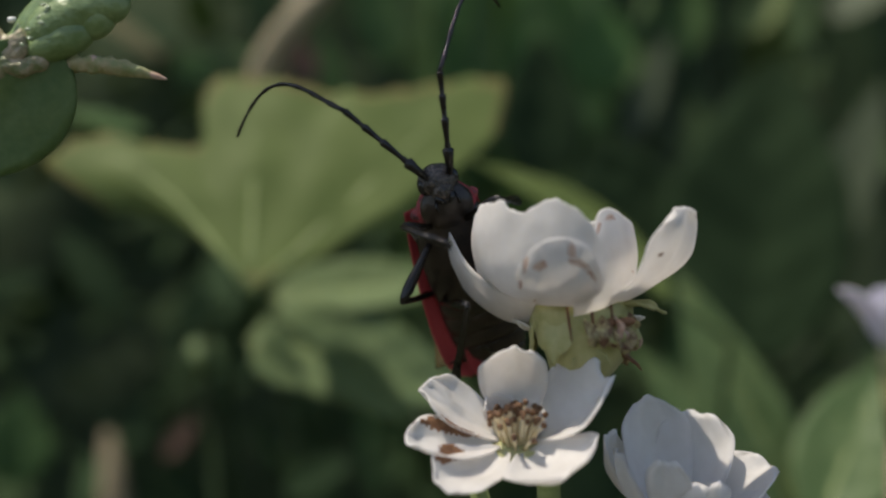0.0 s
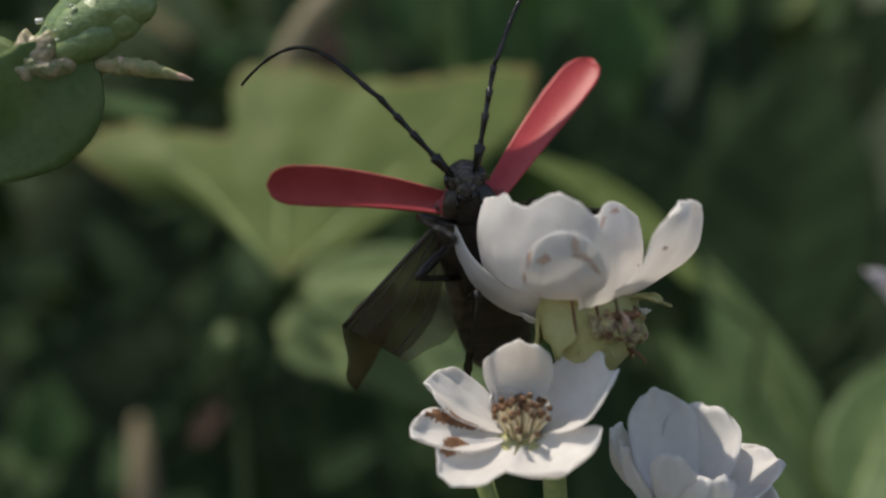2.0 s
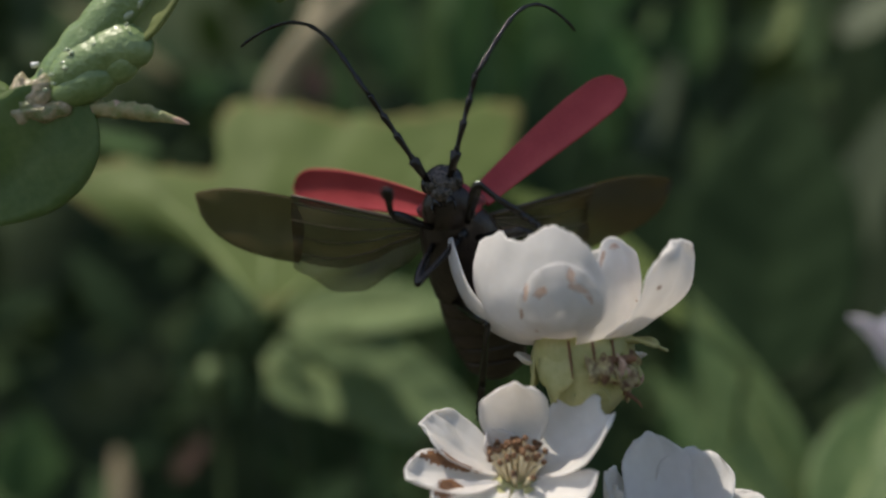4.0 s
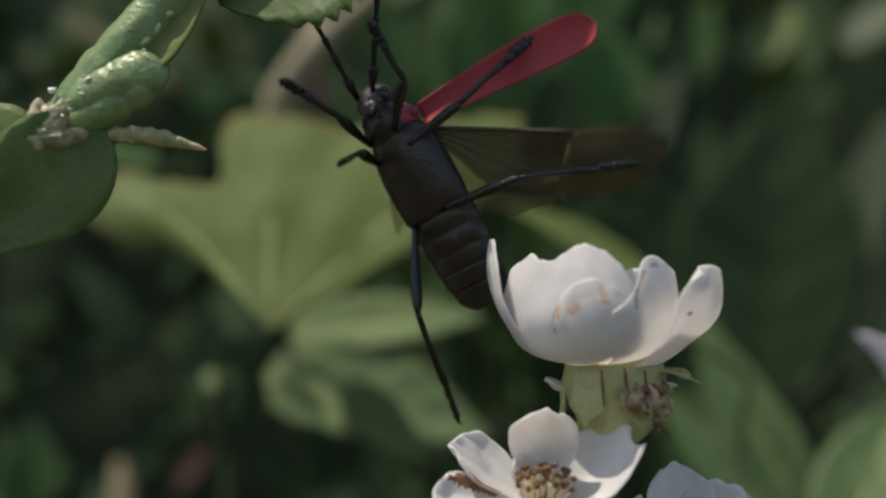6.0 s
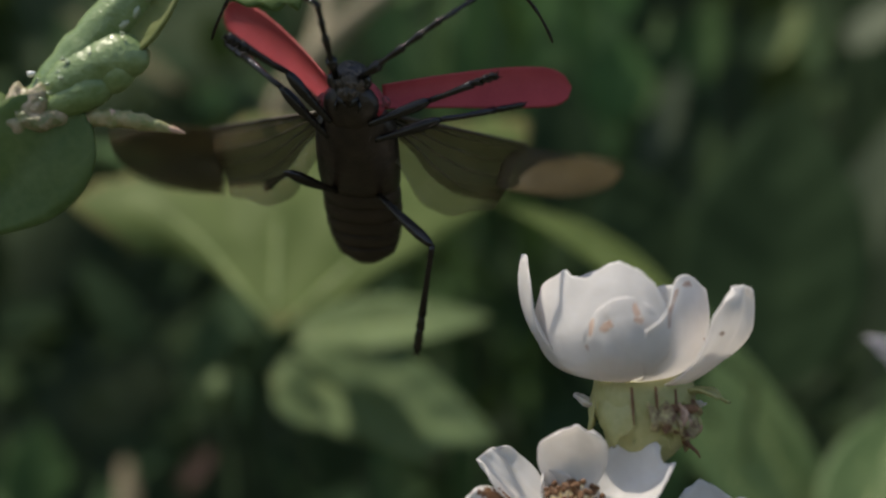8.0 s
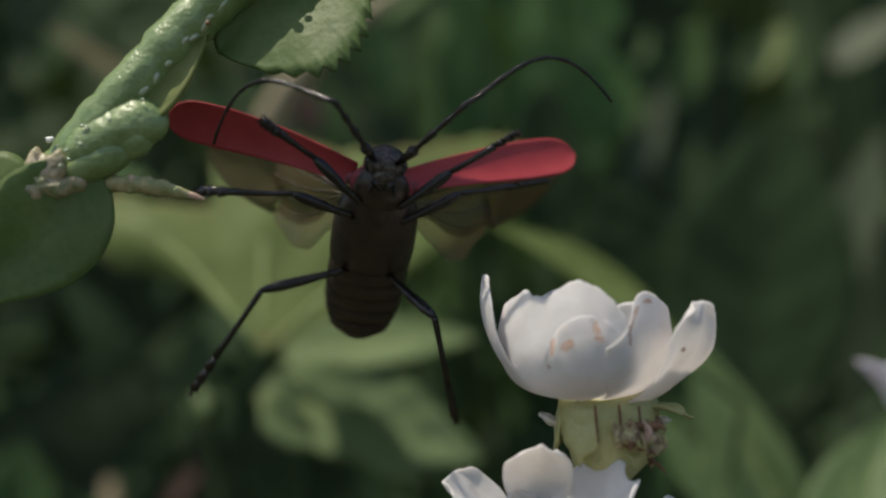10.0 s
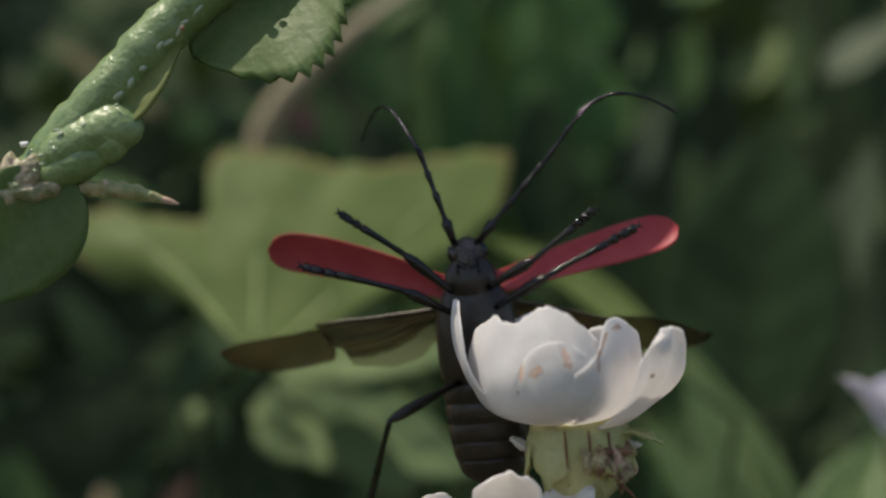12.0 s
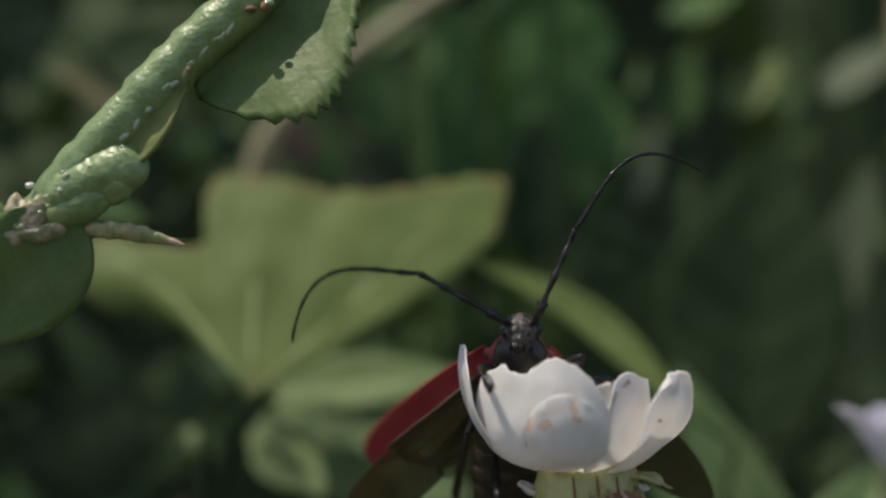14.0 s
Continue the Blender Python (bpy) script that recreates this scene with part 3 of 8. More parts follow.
def petal(parent, azimuth, at, length, width, start, end, cup=0.35, seed=0, label="", thick=0.13, tilt=0.0, spots=(), power=1.0, name="petal", mat=None, notch=0.06, ruffle=0.35, base=0.25, stain=None, widest=0.62):
    bm = bmesh.new()

    def slot(u, v):
        for (a, b, r, s) in spots:
            if ((u - a) / r) ** 2 + ((v - b) / s) ** 2 < 1 + 0.8 * wobble(u * 25, v * 25, seed):
                return 1
        return 0
    fine = 34 if spots else 16
    sheet(bm, petal_curve(length, width, start, end, cup, seed, notch=notch, ruffle=ruffle, power=power, base=base, widest=widest), fine, fine if spots else 12, thick, mat=slot)
    turn = Matrix.Translation(Vector(at) * MM) @ pose(0, 0, 0, 0, 0, azimuth) @ pose(0, 0, 0, tilt, 0, 0)
    return part(name, bm, [mat or PETAL, stain or BRUISE], parent, label, turn)


CUP = ((0.0, 1.6), (0.25, 3.2), (0.7, 4.7), (1.6, 6.0), (3.0, 6.8), (5.0, 7.1), (7.5, 6.8), (9.5, 6.3), (11.0, 6.0))
EGG = ((0.0, 1.2), (0.3, 3.3), (0.8, 4.8), (1.8, 6.2), (3.2, 6.98), (4.6, 7.24), (5.8, 7.24), (6.6, 7.14), (7.1, 7.02), (7.4, 6.9))


def cup_petal(parent, az0, az1, rim, seed=0, label="", profile=CUP, out=0.0, centre=(-1.4, 0.0), spots=(), thick=0.12, pinch=0.45, fray=0.2, tuck=0.0):
    """A petal that is a piece of a cup round the flower's axis, between two bearings; rim: its height along the edge."""
    def f(u, v):
        top = curve(rim, v) + fray * wobble(v * 7, 0.4, seed) + 0.4 * fray * wobble(v * 23, 0.2, seed) + 0.35 * fray * wobble(v * 47, 0.7, seed)
        z = top * u ** 1.5
        wide = pinch + (1 - pinch) * min(1.0, u * 1.7) ** 0.7
        az = radians((az0 + az1) / 2 + (az1 - az0) * (v - 0.5) * wide)
        r = curve(profile, z) + out + (0.22 * wobble(u * 2.2, v * 2.6, seed + 1) + 0.11 * wobble(u * 5, v * 9, seed + 2)) * min(1, u * 2)
        r -= tuck * abs(2 * v - 1) ** 4
        r += 0.3 * max(0.0, u - 0.86) / 0.14 * wobble(v * 6, 0.6, seed + 3)
        return (centre[0] + r * math.cos(az), centre[1] + r * math.sin(az), z)

    def slot(u, v):
        for (a, b, r, s) in spots:
            if ((u - a) / r) ** 2 + ((v - b) / s) ** 2 < 1 + 0.9 * wobble(u * 22, v * 22, seed):
                return 1
        return 0
    bm = bmesh.new()
    n = 72 if spots or fray > 0.4 else 30
    sheet(bm, f, n, n, thick, mat=slot)
    return part("petal", bm, [PETAL, BRUISE], parent, label)


def stamens(parent, count, seed, spread, height, mats=(FILAMENT, ANTHER)):
    rng = random.Random(seed)
    for k in range(count):
        a, r = rng.uniform(0, math.tau), rng.random() ** 0.6
        top = Vector((math.cos(a) * spread * r, math.sin(a) * spread * r, height * (1.05 - 0.4 * r * r) * rng.uniform(0.8, 1.1)))
        foot = Vector((math.cos(a) * spread * 0.45 * r, math.sin(a) * spread * 0.45 * r, 0))
        bm = bmesh.new()
        tube(bm, [foot, foot.lerp(top, 0.5) + Vector((0, 0, 0.3)), top], [0.2, 0.17, 0.13], 5)
        st = part("stamen", bm, mats[0], parent)
        bm = bmesh.new()
        ball(bm, top, (0.27, 0.22, 0.3), 7, 5)
        part("anther", bm, mats[1], st, "dark brown anther")


def build_spray():
    spray = empty("flower_spray")
    tagged(spray, "spray of small white five-petalled blossoms on green stalks", "flower")
    # upper flower, a cup seen from its side
    bm = bmesh.new()
    tube(bm, [(-1.3, 0, -6.9), (-1.0, 0, -6.1), (-0.3, 0, -5.3), (0.3, 0, -4.0), (0.5, 0, -2.4), (0.5, 0, -1.0), (0.4, 0, 0.15)], [1.0, 1.8, 3.0, 3.9, 4.2, 4.25, 4.0], 28)
    for v in bm.verts:
        q = v.co / MM
        v.co += Vector((q.x, q.y, 0)).normalized() * MM * (0.2 * wobble(math.atan2(q.y, q.x) * 3.2, q.z * 0.3, 44) + 0.08 * wobble(q.x * 2, q.z * 1.5, 45))
    upper = part("flower", bm, SEPAL, spray, "upper white cupped blossom with a pale green calyx")
    left = petal(upper, 180, (-3.2, 0, 0.2), 13.5, 7.0, 2, 106, 0.16, 11, "white petal curling upward", power=0.8, base=0.6, notch=0.02)
    broad = cup_petal(upper, -200, -66, ((0.0, 5.5), (0.15, 7.3), (0.3, 8.4), (0.4, 8.7), (0.45, 8.9), (0.49, 8.4), (0.54, 8.3), (0.61, 8.6), (0.67, 9.2), (0.73, 9.8), (0.8, 9.5), (0.88, 8.8), (0.94, 7.7), (1.0, 5.4)), 12, "broad white petal with a torn edge", fray=0.5)
    egg = cup_petal(upper, -124, -66, ((0.0, 3.4), (0.1, 5.0), (0.25, 6.4), (0.5, 7.1), (0.75, 6.5), (0.9, 5.2), (1.0, 3.6)), 13, "white petal with brown bruises", profile=EGG, out=0.07,
              centre=(-1.5, 0.0), thick=0.06, fray=0.05, pinch=0.6, tuck=0.4, spots=((0.8, 0.3, 0.045, 0.07), (0.84, 0.7, 0.03, 0.12), (0.8, 0.88, 0.03, 0.1), (0.9, 0.14, 0.08, 0.03), (0.74, 0.06, 0.07, 0.024),
                                                    (0.92, 0.62, 0.05, 0.05), (0.36, 0.1, 0.05, 0.07), (0.5, 0.95, 0.05, 0.04)))
    right = cup_petal(upper, -84, 16, ((0.0, 4.4), (0.1, 5.4), (0.17, 6.6), (0.22, 8.0), (0.3, 8.7), (0.4, 8.8), (0.55, 8.2), (0.78, 6.8), (1.0, 4.2)), 16, out=0.05, pinch=0.6,
                      spots=((0.94, 0.2, 0.02, 0.05), (0.9, 0.16, 0.09, 0.012), (0.94, 0.36, 0.015, 0.06), (0.6, 0.6, 0.015, 0.012)))
    rear = cup_petal(upper, 150, 48, ((0.0, 7.8), (0.2, 8.4), (0.32, 8.5), (0.42, 8.9), (0.52, 9.0), (0.7, 8.6), (0.85, 8.0), (1.0, 6.8)), 14, "white petal at the back of the cup", out=-0.25)
    cup_petal(upper, 205, 125, ((0.0, 5.0), (0.2, 7.4), (0.5, 8.0), (0.8, 7.8), (1.0, 6.0)), 18, out=-0.3)
    behind = cup_petal(upper, 80, 0, ((0.0, 6.4), (0.3, 7.6), (0.6, 7.8), (0.85, 6.6), (1.0, 4.5)), 15, out=-0.2)
    spread = petal(upper, -33, (1.9, -1.1, -0.7), 12.2, 8.6, 2, 84, 0.2, 17, "white petal spread outward with a wavy edge", power=0.7, base=0.4, widest=0.85, notch=0.0, ruffle=1.5, tilt=0,
          spots=((0.5, 0.55, 0.012, 0.03), (0.66, 0.3, 0.014, 0.03)))
    for k, (az, ln, wd) in enumerate(((-128, 4.4, 3.4), (-84, 3.2, 3.0), (-30, 4.8, 3.0), (20, 5.0, 3.6), (100, 4.5, 4.0), (165, 4.4, 3.4))):
        petal(upper, az, (3.3 * math.cos(radians(az)) + 0.2, 3.3 * math.sin(radians(az)), 0.0), ln, wd, -62, -98, -0.3, 30 + k, name="sepal", mat=DRY_SEPAL if k in (2, 3) else SEPAL, notch=-0.2, thick=0.25, base=0.85, ruffle=0.25)
    for az, z0, z1 in ((-112, -0.2, -3.2), (-86, -0.1, -2.6), (-62, -0.3, -3.6)):
        bm = bmesh.new()
        tube(bm, [(0.5 + 4.2 * math.cos(radians(az + 3 * q)), 4.2 * math.sin(radians(az + 3 * q)), z0 + (z1 - z0) * q) for q in (0, 0.35, 0.7, 1.0)], [0.1, 0.13, 0.11, 0.05], 6)
        part("seam", bm, DRIED, upper, "brown seam on the calyx")
    petal(upper, -14, (3.4, -1.6, -0.8), 3.2, 2.0, 8, -20, 0.3, 46, "pointed pale sepal", name="sepal", mat=SEPAL, notch=-0.25, thick=0.2, base=0.6, widest=0.35)
    petal(upper, 172, (-3.0, 0.6, -2.4), 2.6, 2.8, -10, 60, 0.4, 41, name="small_petal")
    petal(upper, 4, (3.4, 0.8, -2.0), 2.8, 3.4, -40, 40, 0.4, 42, name="small_petal")
    rng = random.Random(4)
    bm = bmesh.new()
    for k in range(4):
        ball(bm, (2.3 + rng.uniform(-1.2, 1.5), -4.0 + rng.uniform(-0.3, 0.4), -2.6 + rng.uniform(-1.3, 1.2)), (rng.uniform(0.4, 0.9), 0.5, rng.uniform(0.3, 0.7)), 10, 7)
    tube(bm, [(3.0, -2.0, -4.4), (3.8, -2.4, -4.9), (4.5, -2.5, -5.5), (4.8, -2.4, -6.0)], [0.26, 0.2, 0.13, 0.05], 7)
    part("withered_tissue", bm, DRIED, upper, "brown withered tissue on the calyx")
    for k in range(9):
        az = -82 + 12 * k + rng.uniform(-5, 5)
        at = (3.2 * math.cos(radians(az)) + 0.6, 3.2 * math.sin(radians(az)) - 0.3, rng.uniform(-2.8, -0.8))
        petal(upper, az, at, rng.uniform(2.0, 3.0), rng.uniform(1.4, 2.2), rng.uniform(-50, 0), rng.uniform(-130, -80), 0.5, 120 + k, name="withered_petal",
              mat=(DRY_SEPAL, SEPAL, DRY_SEPAL, BRUISE)[k % 4], ruffle=1.1, base=0.6, tilt=rng.uniform(-35, 35), thick=0.2)
    for k in range(16):
        bm = bmesh.new()
        a = radians(rng.uniform(-120, 10))
        p = Vector((0.8 + 2.6 * math.cos(a), -0.6 + 2.6 * math.sin(a), rng.uniform(-4.6, -0.4)))
        q = p + Vector((rng.uniform(-0.8, 1.8), rng.uniform(-1.2, -0.2), rng.uniform(-1.8, 0.6)))
        tube(bm, [p, p.lerp(q, 0.5) + Vector((rng.uniform(-.4, .4), -0.3, 0.2)), q], [0.13, 0.11, 0.05], 5)
        part("dried_filament", bm, DRIED if k % 2 else SEPAL, upper)
    # stalks
    bm = bmesh.new()
    tube(bm, [(-1.2, 0, -5.0), (-2.2, 0.2, -8), (-3.0, 1.5, -14), (-3, 4, -26), (2, 8, -60), (6, 14, -150), (8, 20, -500)], [0.95, 0.9, 1.0, 1.1, 1.3, 1.6, 2.4], 9)
    tube(bm, [(-9.5, 0, -13.5), (-8.5, 2, -18), (-4, 4, -26)], [0.8, 0.8, 0.9], 8)
    tube(bm, [(8, 2, -17), (6, 4, -24), (1, 7, -46)], [0.8, 0.8, 0.9], 8)
    part("stalk", bm, STALK, spray)
    # lower flower, open towards the viewer
    bm = bmesh.new()
    tube(bm, [(0, 0, -2.6), (0, 0, -1.6), (0, 0, -0.5), (0, 0, 0.2)], [0.8, 1.8, 2.4, 2.0], 14)
    lower = part("flower", bm, SEPAL, spray, "open white blossom with brown-tipped stamens")
    lower.matrix_basis = pose(-5.8 * MM, -3.5 * MM, -11.0 * MM, 34, 0, 0)
    for k, (az, ln, wd, st, en) in enumerate(((88, 8.0, 5.6, 40, 118), (16, 8.8, 7.2, 12, 66), (-60, 6.8, 8.4, -10, 52), (-138, 7.6, 5.6, -14, 42),
                                               (-172, 7.9, 4.6, 0, 38), (156, 7.6, 4.4, 18, 46), (120, 3.4, 2.8, 30, 80))):
        brown = {3: ((0.6, 0.1, 0.24, 0.11),), 4: ((0.5, 0.13, 0.4, 0.1),), 5: ((0.45, 0.94, 0.25, 0.06),)}.get(k, ())
        petal(lower, az, (1.4 * math.cos(radians(az)), 1.4 * math.sin(radians(az)), 0.1), ln, wd, st, en, 0.45 if k else 0.25, 50 + k, spots=brown, ruffle=0.8, stain=DRIED, notch=0.12 if k in (1, 2) else 0.0)
    stamens(lower, 50, 8, 2.5, 3.4)
    # third flower, seen from the side
    bm = bmesh.new()
    tube(bm, [(0, 0, -2.6), (0, 0, -1.6), (0, 0, -0.5), (0, 0, 0.2)], [0.8, 1.8, 2.4, 2.0], 14)
    third = part("flower", bm, SEPAL, spray, "white blossom with upright shaded petals")
    third.matrix_basis = pose(7.8 * MM, 1.0 * MM, -19.8 * MM, 14, 4, 0)
    for k, (az, ln, wd, st, en) in enumerate(((162, 9.8, 4.6, 22, 90), (112, 10.5, 6.0, 42, 84), (66, 9.6, 5.8, 38, 76), (16, 8.4, 6.4, 20, 48),
                                               (-36, 7.2, 6.2, 10, 46), (-80, 7.9, 4.0, 30, 84), (-118, 9.4, 3.4, 36, 92), (192, 9.2, 3.8, 26, 90))):
        petal(third, az, (1.4 * math.cos(radians(az)), 1.4 * math.sin(radians(az)), 0.1), ln, wd * 1.15, st, en, 0.4, 70 + k, ruffle=1.0, notch=-0.04 if k == 1 else 0.03)
    return spray, left, rear, right, behind, broad, egg, spread


flower_spray, pressed_petal, rear_petal, side_petal, far_petal, broad_petal, egg_petal, spread_petal = build_spray()


def build_side_flower():
    fl = empty("side_flower")
    tagged(fl, "single lilac-white blossom out of focus at the spray's side", "flower")
    bm = bmesh.new()
    tube(bm, [(3.4, 0, -15), (3.4, 0, -9), (3.2, 0, -5), (3.0, 0, -2), (3.0, 0, -0.6)], [0.9, 1.5, 1.9, 1.9, 1.4], 12)
    part("calyx", bm, BRACT, fl)
    for k, (az, ln, wd, st, en) in enumerate(((184, 12.0, 7.5, 60, 40), (120, 9.6, 8.5, 70, 95), (55, 9.6, 8.5, 65, 95), (-10, 10.5, 8.5, 60, 75), (-70, 9.0, 8.5, 60, 95))):
        petal(fl, az, (3.0 + 0.4 * math.cos(radians(az)), 0.4 * math.sin(radians(az)), -1.6), ln, wd, st, en, 0.3, 90 + k, mat=LILAC)
    bm = bmesh.new()
    tube(bm, [(3.4, 0, -15), (4.4, 4, -60), (7, 20, -545)], [0.9, 1.1, 1.6], 8)
    part("stalk", bm, DRY_STALK, fl)
    return fl


side_flower = build_side_flower()


# ---------------------------------------------------------------- the green shoot
def build_shoot():
    shoot = empty("rose_shoot")
    tagged(shoot, "thick glossy green shoot with curled young leaves and a tan bract", "shoot")
    bm = bmesh.new()
    rng = random.Random(3)
    line = [(-80, 40, -560), (-40, 14, -60), (-17, 6, -13), (-8.8, 2.8, -5.6), (-3.6, 1.0, -2.2), (-0.6, 0.4, 1.5), (2.75, 0.3, 5.2), (5.85, 0.5, 8.95), (8.95, 0.8, 12.25), (12.5, 1.0, 15.5), (19, 3, 22), (39, 10, 45)]
    fine = []
    for a, b in zip(line, line[1:]):
        for k in range(6):
            fine.append(Vector(a).lerp(Vector(b), k / 6))
    tube(bm, fine, [(1.5 if i < 22 else 2.15 - 0.1 * min(1, (i - 24) / 24)) + 0.1 * math.sin(i * 1.9) + 0.08 * rng.uniform(-1, 1) for i in range(len(fine))], 40)
    for v in bm.verts:
        q = v.co / MM
        near = min(1.0, max(0.0, 0.6 - q.y * 0.5))
        v.co.y -= MM * near * (0.16 * abs(wobble(q.x, q.z, 15, 1.3)) + 0.06 * wobble(q.x, q.z, 16, 3.4))
    stem = part("stem", bm, SHOOT, shoot)
    # a row of blunt swellings along the stem, and small prickles
    for k in range(40):
        q = (0.42 + 0.0142 * k) * (len(fine) - 1)
        p = fine[int(q)].lerp(fine[int(q) + 1], q % 1)
        out = 0.8 + rng.gauss(0, 0.2)
        bm = bmesh.new()
        ball(bm, p + Vector((out, -1.5, -out)), (rng.uniform(0.4, 0.85), 0.34, rng.uniform(0.18, 0.34)), 10, 8, turn=Matrix.Rotation(-0.75 + rng.uniform(-0.5, 0.5), 3, "Y"))
        # pale colour paints the row of glints along the ridge
        part("swelling", bm, WET_GLINT, stem)
    for k in range(12):
        p = fine[int(rng.uniform(0.45, 0.9) * (len(fine) - 1))]
        d = Vector((rng.uniform(0.4, 1), rng.uniform(-0.6, 0.1), -rng.uniform(0.3, 1))).normalized()
        s = p + d * 1.4
        bm = bmesh.new()
        tube(bm, [s - d * 0.2, s + d * 0.15, s + d * 0.5 + Vector((0.1, 0, -0.1))], [0.45, 0.28, 0.05], 8)
        part("prickle", bm, SHOOT, stem)
    # swollen pale node
    for c, r, a in (((-3.7, -0.9, -2.3), (2.0, 1.2, 1.2), 0.8), ((-4.5, -0.9, -3.6), (1.9, 1.2, 1.1), 0.1), ((-2.6, -1.0, -3.5), (1.3, 0.9, 0.8), 0.3), ((-5.2, -0.4, -1.8), (1.1, 1.0, 1.3), 0.4)):
        bm = bmesh.new()
        ball(bm, c, r, 30, 20, turn=Matrix.Rotation(-a, 3, "Y"))
        for v in bm.verts:
            v.co += (v.co - Vector(c) * MM).normalized() * (0.0005 * wobble(v.co.x / MM, v.co.z / MM, 3, 1.1) + 0.00025 * wobble(v.co.x / MM, v.co.z / MM, 4, 3.1))
        part("scar", bm, SCAR, shoot, "pale tan scar on the node")
    # thick curled leaf lobe on the node
    bm = bmesh.new()

    def lobe(u, v):
        a = v * math.tau
        p = Vector((-2.8, -1.0, -1.6)).lerp(Vector((5.2, -0.6, 2.3)), u) + Vector((0, 0, 0.55 * math.sin(math.pi * u)))
        r = 2.05 * max(0.02, 1 - abs(2 * u - 1) ** 3.2) ** 0.5 * (1 + 0.13 * wobble(u * 3, math.sin(a) * 1.3, 5) + 0.07 * abs(wobble(u * 6, math.cos(a) * 2.4, 6)) + 0.05 * wobble(u * 18, math.sin(a) * 6, 7))
        d = Vector((8, 0.4, 3.9)).normalized()
        s = d.cross(Vector((0, 1, 0))).normalized()
        q = p + s * r * math.cos(a) + d.cross(s) * r * 0.75 * math.sin(a)
        return tuple(q)
    sheet(bm, lobe, 44, 44, 0.06)
    curled = part("curled_leaf", bm, SHOOT, shoot, "thick curled young leaf")
    # its lower fold runs down into the node
    bm = bmesh.new()
    for c, r, a in (((-0.2, -0.8, -1.5), (3.0, 1.5, 1.5), 0.4), ((2.6, -0.8, 0.4), (1.9, 1.2, 1.6), 0.9)):
        ball(bm, c, r, 30, 20, turn=Matrix.Rotation(-a, 3, "Y"))
    for v in bm.verts:
        q = v.co / MM
        v.co += Vector((0.3, -1, 0.2)) * MM * (0.2 * wobble(q.x, q.z, 8, 0.9) + 0.06 * wobble(q.x, q.z, 9, 2.6))
    part("fold", bm, SHOOT, curled)
    # beads of moisture, their glints put into a pale green
    for k in range(28):
        q = rng.random()
        along = Vector((-3.6, -2.4, -1.6)).lerp(Vector((4.4, -2.0, 2.6)), q) + Vector((rng.gauss(0, 0.5), 0, rng.gauss(0.35, 0.55)))
        bm = bmesh.new()
        ball(bm, along + Vector((0, rng.uniform(-0.1, 0.25), 0)), (rng.uniform(0.14, 0.32), 0.1, rng.uniform(0.09, 0.18)), 8, 6, turn=Matrix.Rotation(rng.uniform(-1, 0.4), 3, "Y"))
        part("bead", bm, WET_GLINT, curled)
    # bract
    bm = bmesh.new()

    def husk(u, v):
        a = v * math.tau
        r = 0.56 * math.sin(math.pi * min(1, 0.3 + 0.7 * u)) ** 0.8 * (1 + 0.5 * wobble(u * 11, math.cos(a) * 2, 21) + 0.35 * abs(math.sin(u * 19)) * max(0, math.sin(a)) + 0.2 * wobble(u * 30, a, 25)) + 0.03
        return (8.4 * u, 0.8 * r * math.cos(a), r * math.sin(a) + 0.35 * math.sin(u * 3.0))
    sheet(bm, husk, 60, 20, 0.04, mat=lambda u, v: 1 if u > 0.86 + 0.05 * wobble(v * 4, u, 22) or wobble(u * 9, v * 5, 23) > 0.42 else 0)
    part("bract", bm, [BRACT, BRUISE], shoot, "narrow tan pointed bract with a red tip", Matrix.Translation(Vector((0.2, -0.4, -3.3)) * MM) @ way_turn((1, -0.1, -0.17), (0, -0.3, 1)).to_4x4())
    # leaf hanging from the node and leaves higher up the shoot
    for a, b, w, face, fold, droop, mat, label in (
            ((-0.2, -0.7, -2.5), (-10.4, -1.5, -13.2), 9.8, (0.3, -0.95, 0.08), 0.16, 0.08, SHOOT_LEAF, "broad young leaf hanging from the node"),
            ((23.4, 2.2, 21.0), (8.9, 0.9, 7.9), 14.4, (0.02, -0.92, 0.3), 0.25, 0.05, SHOOT_LEAF, "toothed leaf catching the sun"),
            ((2.8, -0.9, 1.4), (8.3, -0.6, 9.0), 3.6, (0.1, -0.85, 0.5), 0.2, 0.05, YOUNG, "narrow yellow-green leaf along the stem"),
            ((-6.5, 1, -5), (-14, 0, -2), 7, (0.2, -0.8, 0.5), 0.3, 0.2, SHOOT_LEAF, "leaf at the back of the node")):
        inner = bmesh.new()
        length = (Vector(b) - Vector(a)).length
        teeth = 15 if w > 12 else 0
        sheet(inner, leaf_shape(length, w, fold, droop, teeth, int(w * 10), tip=1.0 if teeth else 1.5, lobe=2.2 if teeth else 0.45, skew=0.3 if teeth else 0.0, ripple=0.007), 60 if teeth else 44, 10, 0.28)
        tube(inner, [(length * u, 0, -0.14 - droop * length * u * u * 0.5) for u in (0, 0.25, 0.5, 0.75, 0.97)], [0.3, 0.26, 0.2, 0.14, 0.07], 6)
        part("leaf", inner, mat, shoot, label, Matrix.Translation(Vector(a) * MM) @ way_turn(Vector(b) - Vector(a), face).to_4x4())
    for c, rad in (((13.6, -1.2, 14.6), (0.5, 0.35, 0.3)), ((14.6, -0.8, 14.9), (0.35, 0.25, 0.45)), ((8.6, -1.3, 9.6), (0.22, 0.18, 0.2))):
        bm = bmesh.new()
        ball(bm, c, rad, 10, 7)
        part("brown_scar", bm, DRIED, shoot, "small brown scar on the stem")
    bm = bmesh.new()
